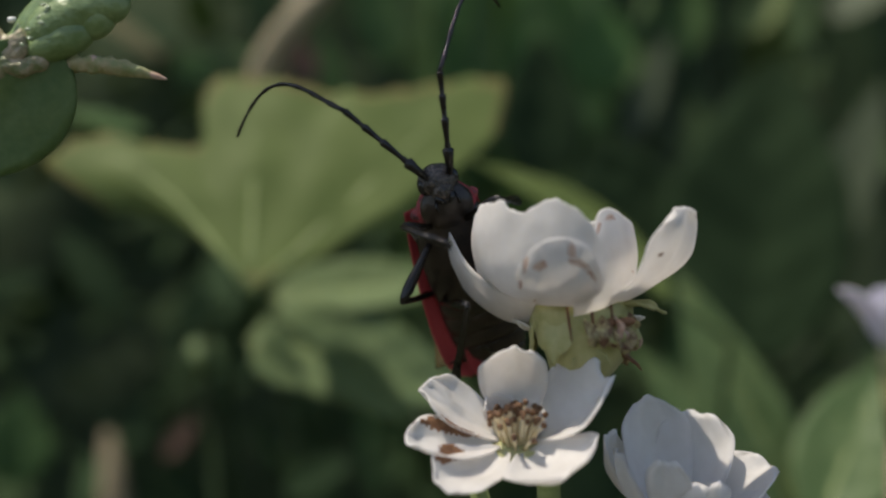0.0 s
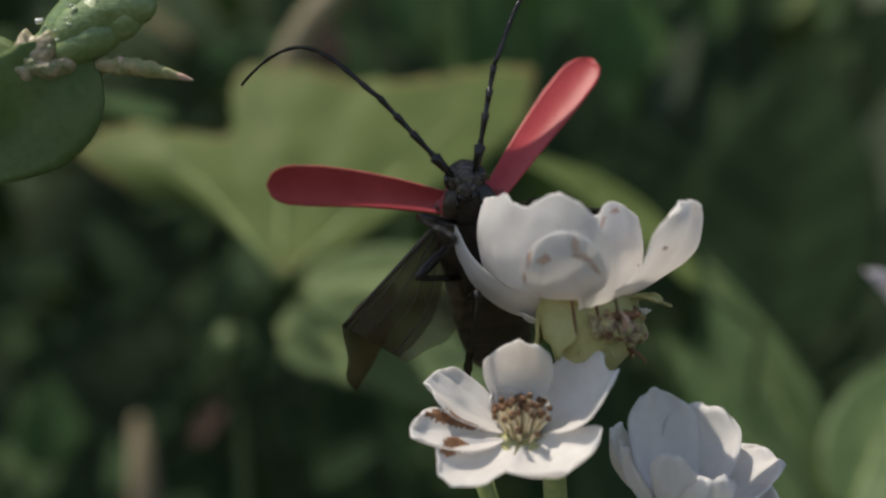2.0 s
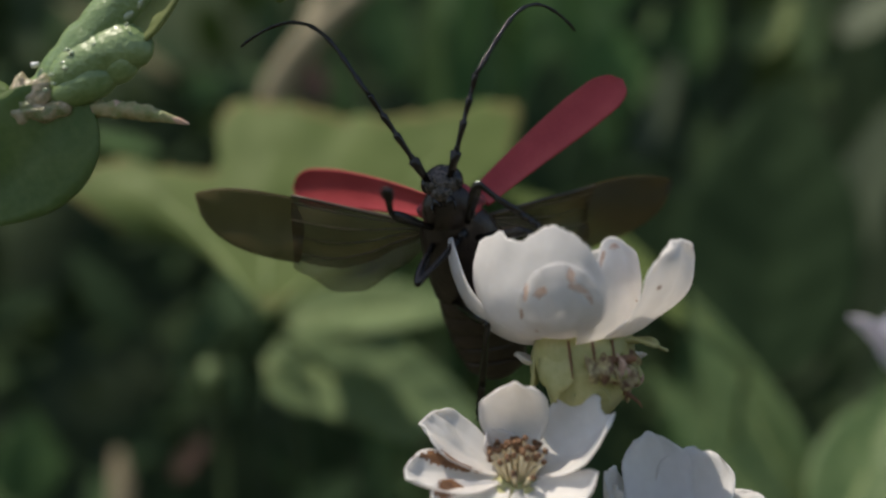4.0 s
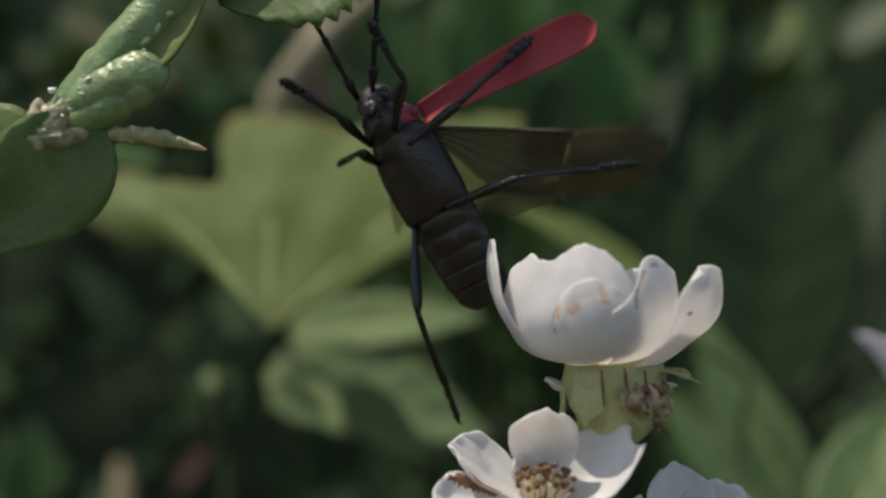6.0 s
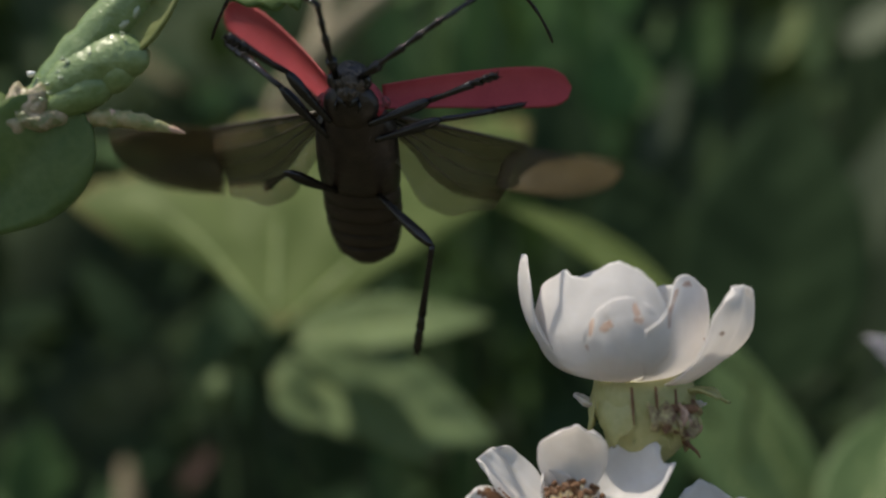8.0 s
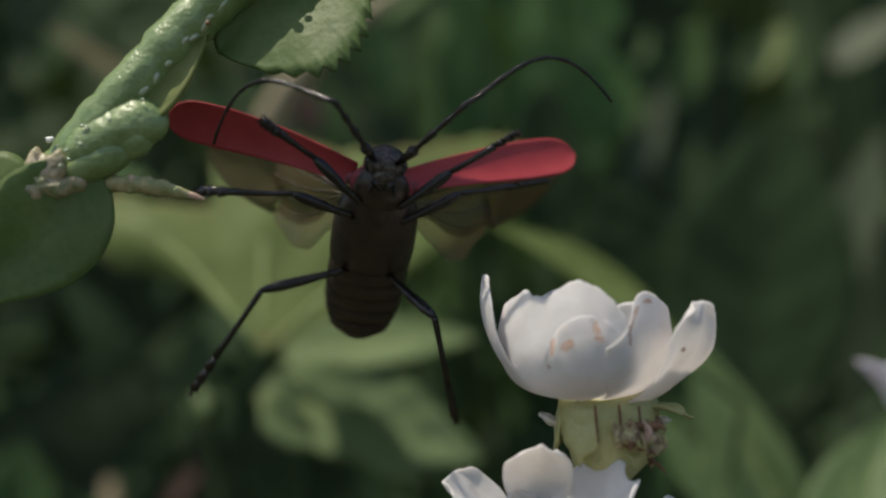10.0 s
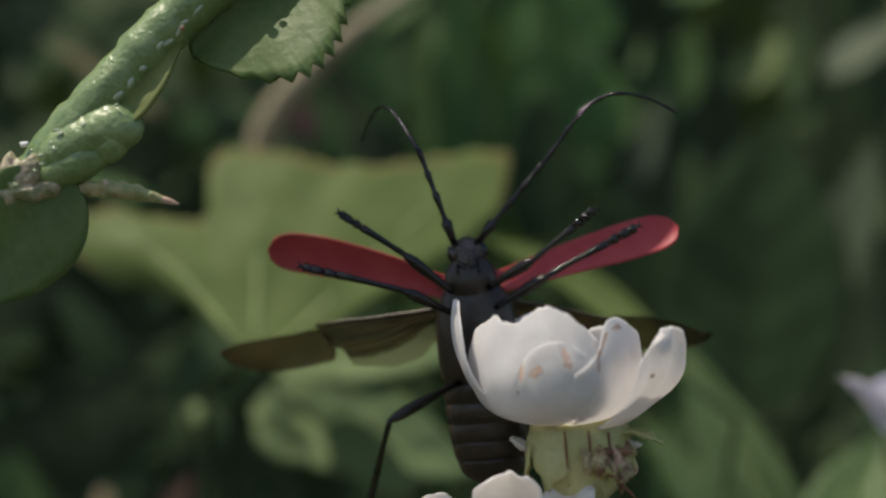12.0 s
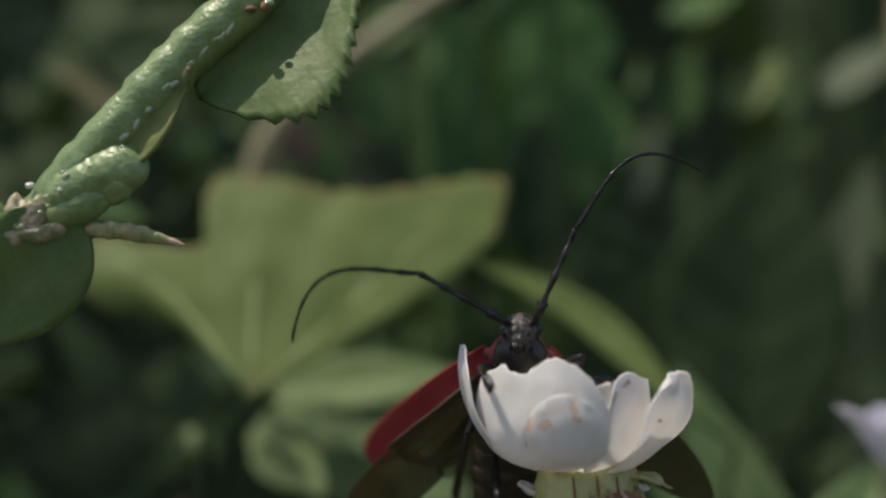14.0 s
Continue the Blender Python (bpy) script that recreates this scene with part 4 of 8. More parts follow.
    ball(bm, (-4.2, -1.0, 0.2), (0.42, 0.3, 0.22), 8, 6)
    for v in bm.verts:
        v.co += Vector((1, 0, 1)) * 0.0002 * wobble(v.co.x / MM * 3, v.co.z / MM * 3, 2)
    part("speck", bm, SILK, shoot, "white speck of down")
    return shoot


rose_shoot = build_shoot()


# ---------------------------------------------------------------- the beetle
def ringed(bm, rows, segs=20):
    """A body from cross-sections (z, half width, half depth, middle y)."""
    rings = []
    for z, w, d, y in rows:
        rings.append([bm.verts.new(Vector((w * math.cos(a), y + d * math.sin(a), z)) * MM) for a in [k * math.tau / segs for k in range(segs)]])
    for a, b in zip(rings, rings[1:]):
        for k in range(segs):
            bm.faces.new((a[k], a[(k + 1) % segs], b[(k + 1) % segs], b[k]))
    bm.faces.new(rings[0])
    bm.faces.new(rings[-1][::-1])


def build_beetle():
    bug = empty("longhorn_beetle")
    tagged(bug, "black longhorn beetle with raised red wing cases and long antennae", "beetle")
    # hind body
    bm = bmesh.new()
    ringed(bm, [(2.0, 1.6, 1.1, -0.5), (1.5, 2.4, 1.6, -0.3), (0.7, 3.05, 2.0, -0.15), (-0.5, 3.5, 2.3, -0.05), (-2.5, 3.72, 2.4, -0.1), (-5, 3.78, 2.3, -0.1), (-6.6, 3.66, 2.15, -0.1), (-7.2, 3.45, 1.9, 0)])
    part("metathorax", bm, BELLY, bug, "dark brown underside of the thorax")
    prev = -6.9
    for k in range(5):
        z0, z1 = prev, prev - (2.0, 1.9, 1.8, 1.7, 1.9)[k]
        w0 = (3.55, 3.65, 3.6, 3.45, 3.1)[k]
        w1 = (3.65, 3.6, 3.45, 3.1, 1.65)[k]
        bm = bmesh.new()
        ringed(bm, [(z0 + 0.25, w0 * 0.95, 1.75, 0.1), (z0, w0, 1.95 - k * 0.1, 0.05), ((z0 + z1) / 2, (w0 + w1) / 2 * (1.015 if k < 4 else 1.16), 2.0 - k * 0.12, 0.02), (z1 + 0.08, w1 * 1.0, 1.88 - k * 0.15, 0.04), (z1, w1 * 0.97, 1.8 - k * 0.17, 0.06)])
        part("abdomen_segment", bm, BELLY, bug)
        prev = z1
    # front body
    bm = bmesh.new()
    ringed(bm, [(3.55, 1.5, 1.3, 0), (3.3, 1.95, 1.7, 0), (2.5, 2.55, 2.1, 0), (1.8, 2.85, 2.2, 0), (1.2, 2.6, 2.1, 0), (0.6, 2.2, 1.8, 0), (0.4, 1.8, 1.5, 0)])
    for s in (-1, 1):
        ball(bm, (2.6 * s, 0.2, 1.9), (0.6, 0.7, 0.5), 8, 6)
    part("pronotum", bm, RED_COLLAR, bug, "black collar flushed with red at the sides")
    bm = bmesh.new()
    ball(bm, (0, -0.8, 2.0), (2.4, 1.6, 2.4), 28, 18)
    for v in bm.verts:
        q = v.co / MM
        v.co *= 1 + 0.018 * wobble(q.x * 2, q.z * 2, 72)
    part("prosternum", bm, BELLY, bug)
    bm = bmesh.new()
    ball(bm, (0, -0.3, 4.5), (1.78, 1.65, 1.42), 26, 18)
    ball(bm, (0, -1.5, 3.95), (1.05, 0.8, 0.9), 16, 10)
    for v in bm.verts:
        q = v.co / MM
        v.co *= 1 + 0.012 * wobble(q.x * 3, q.z * 3 + q.y, 71)
    head = part("head", bm, PITTED, bug, "black pitted head")
    for s in (-1, 1):
        bm = bmesh.new()
        ball(bm, (1.42 * s, -0.7, 4.55), (0.45, 0.62, 0.75), 14, 9)
        part("eye", bm, EYE, head, "glossy black eye")
        bm = bmesh.new()
        tube(bm, [(0.65 * s, -1.8, 3.75), (0.5 * s, -2.2, 3.4), (0.12 * s, -2.3, 3.1)], [0.34, 0.26, 0.1], 8)
        part("mandible", bm, BLACK, head)
        bm = bmesh.new()
        tube(bm, [(0.85 * s, -1.75, 3.5), (1.05 * s, -2.2, 3.1), (1.0 * s, -2.45, 2.7)], [0.15, 0.14, 0.12], 6)
        part("palp", bm, BLACK, head)
    made = {"legs": {}, "shins": {}, "antennae": {}, "antenna_tips": {}, "elytra": {}, "wings": {}, "wing_tips": {}}
    # legs: a thigh that swells to the knee, a thin shin and a padded foot
    for key, f_len, t_len, thick in (("front", 5.5, 7.0, 0.48), ("mid", 5.8, 9.5, 0.48), ("hind", 8.2, 12.0, 0.48)):
        for side in ("left", "right"):
            bm = bmesh.new()
            tube(bm, [(f_len * u, 0, 0.12 * math.sin(math.pi * u)) for u in (0, 0.12, 0.35, 0.6, 0.8, 0.93, 1.0)],
                 [thick * k for k in (0.6, 0.62, 0.75, 1.0, 1.05, 0.8, 0.45)], 10)
            leg = part("leg", bm, BLACK, bug, key + " thigh, glossy black")
            bm = bmesh.new()
            shin = t_len * 0.62
            tube(bm, [(shin * u, 0, 0.15 * math.sin(u * 3)) for u in (0, 0.08, 0.4, 0.8, 1.0)], [0.24, 0.28, 0.25, 0.31, 0.38], 8)
            rest = t_len - shin
            for j in range(3):
                x0 = shin + rest * (0.0, 0.3, 0.52)[j]
                x1 = x0 + rest * 0.3
                tube(bm, [(x0, 0, 0), (x0 + 0.25 * (x1 - x0), 0, 0.02), (x1, 0, 0.1)], [0.2, 0.4, 0.54], 8, 0.6)
            tube(bm, [(shin + rest * 0.74, 0, 0), (t_len * 0.97, 0, 0.15)], [0.13, 0.2], 6)
            for s in (-1, 1):
                tube(bm, [(t_len * 0.96, 0, 0.12), (t_len * 0.99, 0.22 * s, 0.2), (t_len, 0.34 * s, 0)], [0.1, 0.07, 0.03], 5)
            low = part("shin", bm, BLACK, leg)
            made["legs"][key + "_" + side], made["shins"][key + "_" + side] = leg, low
    # antennae: a stout first joint and knotted joints, then a bowed outer half
    for side in ("left", "right"):
        s = 1 if side == "right" else -1
        bm = bmesh.new()
        joints = ((0, 2.3, 0.27, 0.52), (2.3, 2.75, 0.25, 0.3), (2.75, 5.0, 0.2, 0.36), (5.0, 7.0, 0.19, 0.33), (7.0, 9.0, 0.18, 0.31))
        pts, rad = [], []
        for a, e, r0, r1 in joints:
            pts += [(a + 0.02, 0, 0), (a + 0.6 * (e - a), 0, 0), (e - 0.14, 0, 0), (e - 0.02, 0, 0)]
            rad += [r0, (r0 + r1) / 2, r1, r1 * 0.7]
        tube(bm, pts, rad, 8)
        ant = part("antenna", bm, BLACK, bug, "long black knotted antenna")
        bm = bmesh.new()
        chord, sag = 12.5, 3.6
        arc = [Vector((chord * u, 0, sag * (math.sin(math.pi * u ** 1.25) ** 0.9 if 0 < u < 1 else 0))) for u in [k / 28 for k in range(29)]]
        tube(bm, arc, [(0.26 - 0.0045 * q) * (0.78, 0.82, 0.92, 1.08)[q % 4] for q in range(29)], 8)
        tipob = part("antenna_tip", bm, BLACK, ant)
        made["antennae"][side], made["antenna_tips"][side] = ant, tipob
        # wing case: dorsal side is +y on one side and -y on the other
        bm = bmesh.new()

        def case(u, v, s=s):
            w = 2 * v - 1
            end = math.sqrt(max(0.0, 1 - max(0, (u - 0.84) / 0.16) ** 2.2))
            half = 1.72 * (0.62 + 0.44 * min(1, u / 0.7)) * (1 + 0.07 * math.sin(math.pi * u)) * max(end, 0.012)
            arch = 0.36 * (1 - w * w) * end + 0.45 * math.sin(math.pi * u)
            return (17.5 * u, s * (arch - 0.2), half * w + 1.5 * u * (1 - u))
        sheet(bm, case, 40, 14, 0.12)
        made["elytra"][side] = part("wing_case", bm, RED, bug, "hard glossy red wing case")
        # hind wing: a veined inner panel and a folding outer panel
        bm = bmesh.new()

        def inner(u, v):
            w = 1 - v
            chord = (2.2 + 5.5 * math.sin(math.pi / 2 * min(1, u / 0.6))) * (1 - 0.2 * max(0, (u - 0.55) / 0.45) ** 1.5) + 0.12 * math.sin(u * 21)
            return (12.5 * u - 1.5 * w * u, 0.25 * math.sin(v * 9 + u * 2) * (0.3 + u) + 0.25 * wobble(u * 3, v * 3, 61), 0.35 - chord * w)
        sheet(bm, inner, 64, 44, 0.03, mat=lambda u, v: 1 if (1 - v) > 0.42 + 0.5 * u + 0.08 * wobble(u * 5, v * 5, 63) else 0)
        wing = part("hind_wing", bm, [MEMBRANE, CLEAR_MEMBRANE], bug, "smoky translucent veined hind wing")
        for k, w in enumerate((0.0, 0.1, 0.32, 0.55, 0.8)):
            vb = bmesh.new()
            pts = [inner(u, 1 - w * (0.4 + 0.6 * u)) for u in [q / 8 for q in range(9)]]
            r = 0.22 if k == 0 else 0.075
            tube(vb, pts, [r * (1 - 0.4 * q / 8) for q in range(9)], 6)
            part("vein", vb, VEIN, wing)
        bm = bmesh.new()

        def outer(u, v):
            w = 1 - v
            chord = 6.5 * max(0.01, 1 - u ** 2.6) ** 0.6
            return (9.0 * u - (3.2 * w * (1.5 - w) + 0.1) * (1 - u), 0.3 * math.sin(v * 7 + u * 3) * (1 - u * 0.6) + 0.2 * wobble(u * 3, v * 3, 62), 0.35 - chord * w * (0.9 + 0.1 * u) - 1.6 * u ** 3)
        sheet(bm, outer, 14, 12, 0.03)
        flap = part("wing_tip", bm, MEMBRANE, wing, "folding outer part of the hind wing")
        made["wings"][side], made["wing_tips"][side] = wing, flap
    return bug, made


beetle, moving = build_beetle()
legs, shins = moving["legs"], moving["shins"]
antennae, antenna_tips = moving["antennae"], moving["antenna_tips"]
elytra, wings, wing_tips = moving["elytra"], moving["wings"], moving["wing_tips"]


def motions():
    walk(beetle, [
        (0, pose(0.00075, 0.09457, 0.55231, 27.0, -22.8, 5.7)),
        (0.5, pose(0.00009, 0.09468, 0.55245, 25.5, -22.6, 6.1)),
        (1, pose(-0.00044, 0.09498, 0.55237, 21.5, -20.2, 6.8)),
        (1.5, pose(-0.00046, 0.09478, 0.55219, 25.3, -15.7, 5.1)),
        (2, pose(-0.00017, 0.09451, 0.55186, 30.6, -10.4, -2.1)),
        (2.5, pose(-0.00025, 0.09458, 0.55208, 29.7, -10.8, -2.3)),
        (3, pose(-0.00037, 0.09449, 0.55222, 30.9, -10.8, -2.6)),
        (5.5, pose(-0.00420, 0.09502, 0.56239, 25.4, -14.0, -41.3)),
        (6, pose(-0.00626, 0.09578, 0.56424, 20.2, -20.7, -43.7)),
        (6.5, pose(-0.00794, 0.09530, 0.56567, 17.2, -8.9, -44.2)),
        (7, pose(-0.00918, 0.09381, 0.56661, 26.0, 4.7, -35.9)),
        (7.5, pose(-0.01039, 0.09276, 0.56685, 37.4, 5.6, -16.9)),
        (8, pose(-0.01076, 0.09224, 0.56651, 44.8, 4.2, -5.1)),
        (10.3, pose(-0.00628, 0.09365, 0.56122, 42.8, 7.4, 6.3)),
        (10.5, pose(-0.00526, 0.09395, 0.56087, 38.3, 5.3, 4.9)),
        (11, pose(-0.00372, 0.09449, 0.55891, 31.4, 0.0, -0.3)),
        (11.5, pose(-0.00138, 0.09528, 0.55725, 22.1, -2.1, -0.4)),
        (12, pose(0.00127, 0.09709, 0.55491, 2.8, -6.3, -6.7)),
        (12.5, pose(0.00337, 0.09640, 0.55376, 11.3, -1.9, -2.5)),
        (13, pose(0.00486, 0.09630, 0.55361, 13.2, 1.1, -0.3)),
        (13.5, pose(0.00566, 0.09612, 0.55264, 16.4, 2.3, -0.3)),
        (14, pose(0.00562, 0.09589, 0.55187, 20.6, 1.8, -0.3))])
    walk(legs["front_left"], [
        (0, pose(-0.00205, -0.00183, 0.00142, -135.7, -33.0, -123.5)),
        (0.5, pose(-0.00204, -0.00183, 0.00142, -134.4, -32.0, -122.9)),
        (1, pose(-0.00199, -0.00186, 0.00140, -121.6, -27.1, -123.1)),
        (1.5, pose(-0.00160, -0.00200, 0.00120, -124.9, -29.6, -125.0)),
        (2, pose(-0.00160, -0.00200, 0.00120, -134.1, -35.4, -125.6)),
        (2.5, pose(-0.00160, -0.00200, 0.00120, -146.8, -37.0, -120.2)),
        (3, pose(-0.00160, -0.00200, 0.00120, -155.1, -39.2, -117.4)),
        (5.5, pose(-0.00160, -0.00200, 0.00120, 176.3, -57.3, -104.2)),
        (5.75, pose(-0.00160, -0.00200, 0.00120, 131.8, -49.1, -75.6)),
        (6, pose(-0.00160, -0.00200, 0.00120, 102.7, -32.6, -64.0)),
        (6.5, pose(-0.00160, -0.00200, 0.00120, 99.7, -49.1, -43.5)),
        (6.75, pose(-0.00160, -0.00200, 0.00120, 137.2, -74.3, -68.5)),
        (7, pose(-0.00160, -0.00200, 0.00120, -115.8, -68.8, -163.6)),
        (7.5, pose(-0.00160, -0.00200, 0.00120, -88.2, -52.9, 173.6)),
        (8, pose(-0.00160, -0.00200, 0.00120, -75.4, -44.5, 158.8)),
        (10.5, pose(-0.00160, -0.00200, 0.00120, -74.5, -31.0, 160.0)),
        (11, pose(-0.00160, -0.00200, 0.00120, -75.4, -42.9, 159.1)),
        (11.5, pose(-0.00160, -0.00200, 0.00120, -80.1, -43.6, 166.1)),
        (12, pose(-0.00160, -0.00200, 0.00120, -103.8, -43.8, -160.8)),
        (12.5, pose(-0.00160, -0.00200, 0.00120, -107.4, -35.6, -147.7)),
        (12.67, pose(-0.00160, -0.00200, 0.00120, -71.1, -17.4, -141.3)),
        (12.83, pose(-0.00160, -0.00200, 0.00120, -35.1, -6.1, -125.5)),
        (13, pose(-0.00160, -0.00200, 0.00120, 2.0, -6.2, -106.3)),
        (13.5, pose(-0.00160, -0.00200, 0.00120, -8.4, -8.2, -107.9)),
        (13.67, pose(-0.00160, -0.00200, 0.00120, -51.8, -11.4, -114.6)),
        (13.83, pose(-0.00160, -0.00200, 0.00120, -95.6, -18.3, -117.3)),
        (14, pose(-0.00160, -0.00200, 0.00120, -141.3, -25.0, -114.0))])
    walk(shins["front_left"], [
        (0, pose(0.00550, 0.00000, 0.00000, -130.9, -50.9, -37.3)),
        (0.5, pose(0.00550, 0.00000, 0.00000, -143.0, -53.6, -32.0)),
        (1, pose(0.00550, 0.00000, 0.00000, -177.3, -56.4, -11.9)),
        (1.5, pose(0.00550, 0.00000, 0.00000, -152.1, -51.7, -25.4)),
        (2, pose(0.00550, 0.00000, 0.00000, -110.7, -48.1, -47.4)),
        (2.5, pose(0.00550, 0.00000, 0.00000, -109.8, -42.3, -46.1)),
        (3, pose(0.00550, 0.00000, 0.00000, -98.5, -35.4, -46.4)),
        (3.833, pose(0.00550, 0.00000, 0.00000, -56.8, -7.0, -38.8)),
        (4.667, pose(0.00550, 0.00000, 0.00000, -11.9, 9.0, -14.2)),
        (5.5, pose(0.00550, 0.00000, 0.00000, 35.4, 2.0, 14.3)),
        (6, pose(0.00550, 0.00000, 0.00000, 35.8, -9.4, 6.7)),
        (6.25, pose(0.00550, 0.00000, 0.00000, 8.9, -2.7, -14.0)),
        (6.5, pose(0.00550, 0.00000, 0.00000, -18.5, -6.2, -35.5)),
        (7, pose(0.00550, 0.00000, 0.00000, -17.3, -28.4, -60.0)),
        (7.5, pose(0.00550, 0.00000, 0.00000, 8.8, -35.5, -34.2)),
        (8, pose(0.00550, 0.00000, 0.00000, 15.3, -38.3, -8.8)),
        (10.5, pose(0.00550, 0.00000, 0.00000, 12.3, -35.9, -12.2)),
        (11, pose(0.00550, 0.00000, 0.00000, 10.9, -7.9, 10.7)),
        (11.5, pose(0.00550, 0.00000, 0.00000, 12.9, -23.9, 2.2)),
        (12, pose(0.00550, 0.00000, 0.00000, 15.4, 2.9, 5.9)),
        (12.5, pose(0.00550, 0.00000, 0.00000, 7.7, 7.9, -6.2)),
        (13, pose(0.00550, 0.00000, 0.00000, 17.7, 8.9, 22.3)),
        (13.5, pose(0.00550, 0.00000, 0.00000, 34.8, -1.4, 22.9)),
        (13.67, pose(0.00550, 0.00000, 0.00000, 80.7, -20.9, 22.5)),
        (13.83, pose(0.00550, 0.00000, 0.00000, 134.4, -33.2, 5.5)),
        (14, pose(0.00550, 0.00000, 0.00000, -168.6, -27.6, -16.2))])
    walk(legs["front_right"], [
        (0, pose(0.00112, -0.00207, 0.00098, 137.5, -30.8, -60.2)),
        (3, pose(0.00160, -0.00200, 0.00120, 145.2, -36.7, -59.2)),
        (4.25, pose(0.00160, -0.00200, 0.00120, 130.0, -61.4, -35.1)),
        (5.5, pose(0.00160, -0.00200, 0.00120, 64.0, -71.5, 39.0)),
        (6, pose(0.00160, -0.00200, 0.00120, 91.9, -31.0, -15.5)),
        (6.5, pose(0.00160, -0.00200, 0.00120, 64.5, -39.4, 37.4)),
        (7, pose(0.00160, -0.00200, 0.00120, 66.1, -17.1, 42.0)),
        (7.5, pose(0.00160, -0.00200, 0.00120, 72.2, -10.9, 27.2)),
        (8, pose(0.00160, -0.00200, 0.00120, 73.8, -15.9, 19.7)),
        (10.5, pose(0.00160, -0.00200, 0.00120, 73.7, -39.6, 23.0)),
        (11, pose(0.00160, -0.00200, 0.00120, 77.4, -30.9, 14.1)),
        (11.5, pose(0.00160, -0.00200, 0.00120, 125.9, -43.1, -42.1)),
        (12, pose(0.00160, -0.00200, 0.00120, 91.7, -22.1, -32.7)),
        (12.5, pose(0.00160, -0.00200, 0.00120, 103.2, -41.4, -20.7)),
        (13, pose(0.00160, -0.00200, 0.00120, 101.9, -19.8, -58.0)),
        (13.5, pose(0.00160, -0.00200, 0.00120, 109.3, -24.4, -52.5)),
        (14, pose(0.00160, -0.00200, 0.00120, 112.7, -32.9, -41.6))])
    walk(shins["front_right"], [
        (0, pose(0.00550, -0.00000, -0.00000, 25.0, 18.1, -134.2)),
        (3, pose(0.00550, -0.00000, 0.00000, 24.9, 19.8, -144.5)),
        (4.25, pose(0.00550, 0.00000, 0.00000, 26.7, -27.1, -105.7)),
        (5.5, pose(0.00550, 0.00000, 0.00000, -25.3, -56.5, -29.6)),
        (5.75, pose(0.00550, 0.00000, 0.00000, -16.5, -40.4, -5.2)),
        (6, pose(0.00550, 0.00000, 0.00000, -2.3, -27.9, 17.8)),
        (6.25, pose(0.00550, 0.00000, 0.00000, -2.3, -34.0, -10.7)),
        (6.5, pose(0.00550, 0.00000, 0.00000, 1.3, -39.2, -41.4)),
        (7, pose(0.00550, 0.00000, 0.00000, -3.7, -37.6, -7.6)),
        (7.5, pose(0.00550, 0.00000, 0.00000, -9.8, -38.5, 12.0)),
        (8, pose(0.00550, 0.00000, 0.00000, -8.6, -28.4, 11.7)),
        (10.5, pose(0.00550, 0.00000, 0.00000, -11.3, -14.5, 0.6)),
        (11, pose(0.00550, 0.00000, 0.00000, -9.1, -18.0, -1.6)),
        (11.5, pose(0.00550, 0.00000, 0.00000, -16.3, -25.5, 11.0)),
        (12, pose(0.00550, 0.00000, 0.00000, 2.6, 24.6, 13.6)),
        (12.5, pose(0.00550, 0.00000, 0.00000, -14.2, 8.3, -4.9)),
        (12.75, pose(0.00550, 0.00000, 0.00000, -52.9, -9.2, -30.1)),
        (13, pose(0.00550, 0.00000, 0.00000, -87.4, -38.2, -40.9)),
        (13.5, pose(0.00550, 0.00000, 0.00000, -138.1, -53.9, -8.8)),
        (14, pose(0.00550, 0.00000, 0.00000, -176.2, -67.2, 12.7))])
    walk(legs["mid_left"], [
        (0, pose(-0.00267, -0.00156, -0.00030, -40.4, 22.3, -140.4)),
        (0.5, pose(-0.00267, -0.00157, -0.00030, -40.9, 18.7, -138.6)),
        (1, pose(-0.00260, -0.00161, -0.00033, -43.2, 23.6, -143.0)),
        (1.5, pose(-0.00200, -0.00180, -0.00060, -43.8, 5.0, -127.3)),
        (2, pose(-0.00200, -0.00180, -0.00060, -46.5, 1.6, -125.9)),
        (3, pose(-0.00200, -0.00180, -0.00060, -47.4, -5.2, -119.1)),
        (3.833, pose(-0.00200, -0.00180, -0.00060, 1.9, 4.3, -100.0)),
        (4.667, pose(-0.00200, -0.00180, -0.00060, 51.4, -4.3, -80.4)),
        (5.5, pose(-0.00200, -0.00180, -0.00060, 99.2, -24.6, -73.6)),
        (6, pose(-0.00200, -0.00180, -0.00060, 77.6, -10.3, -57.4)),
        (6.5, pose(-0.00200, -0.00180, -0.00060, 84.9, -41.7, -27.6)),
        (6.75, pose(-0.00200, -0.00180, -0.00060, 132.5, -74.0, -60.7)),
        (7, pose(-0.00200, -0.00180, -0.00060, -119.7, -58.7, -154.6)),
        (7.5, pose(-0.00200, -0.00180, -0.00060, -87.7, -52.5, 173.2)),
        (8, pose(-0.00200, -0.00180, -0.00060, -76.4, -42.8, 160.6)),
        (10.5, pose(-0.00200, -0.00180, -0.00060, -82.0, -19.3, -170.7)),
        (11, pose(-0.00200, -0.00180, -0.00060, -86.6, -34.8, -178.4)),
        (11.5, pose(-0.00200, -0.00180, -0.00060, -100.1, -33.4, -154.2)),
        (12, pose(-0.00200, -0.00180, -0.00060, -109.3, -25.6, -129.8)),
        (12.5, pose(-0.00200, -0.00180, -0.00060, -78.8, -17.2, -179.8)),
        (13, pose(-0.00200, -0.00180, -0.00060, -73.1, 0.3, -178.8)),
        (13.5, pose(-0.00200, -0.00180, -0.00060, -48.3, 16.9, -141.8)),
        (14, pose(-0.00200, -0.00180, -0.00060, -17.9, 20.7, -118.2))])
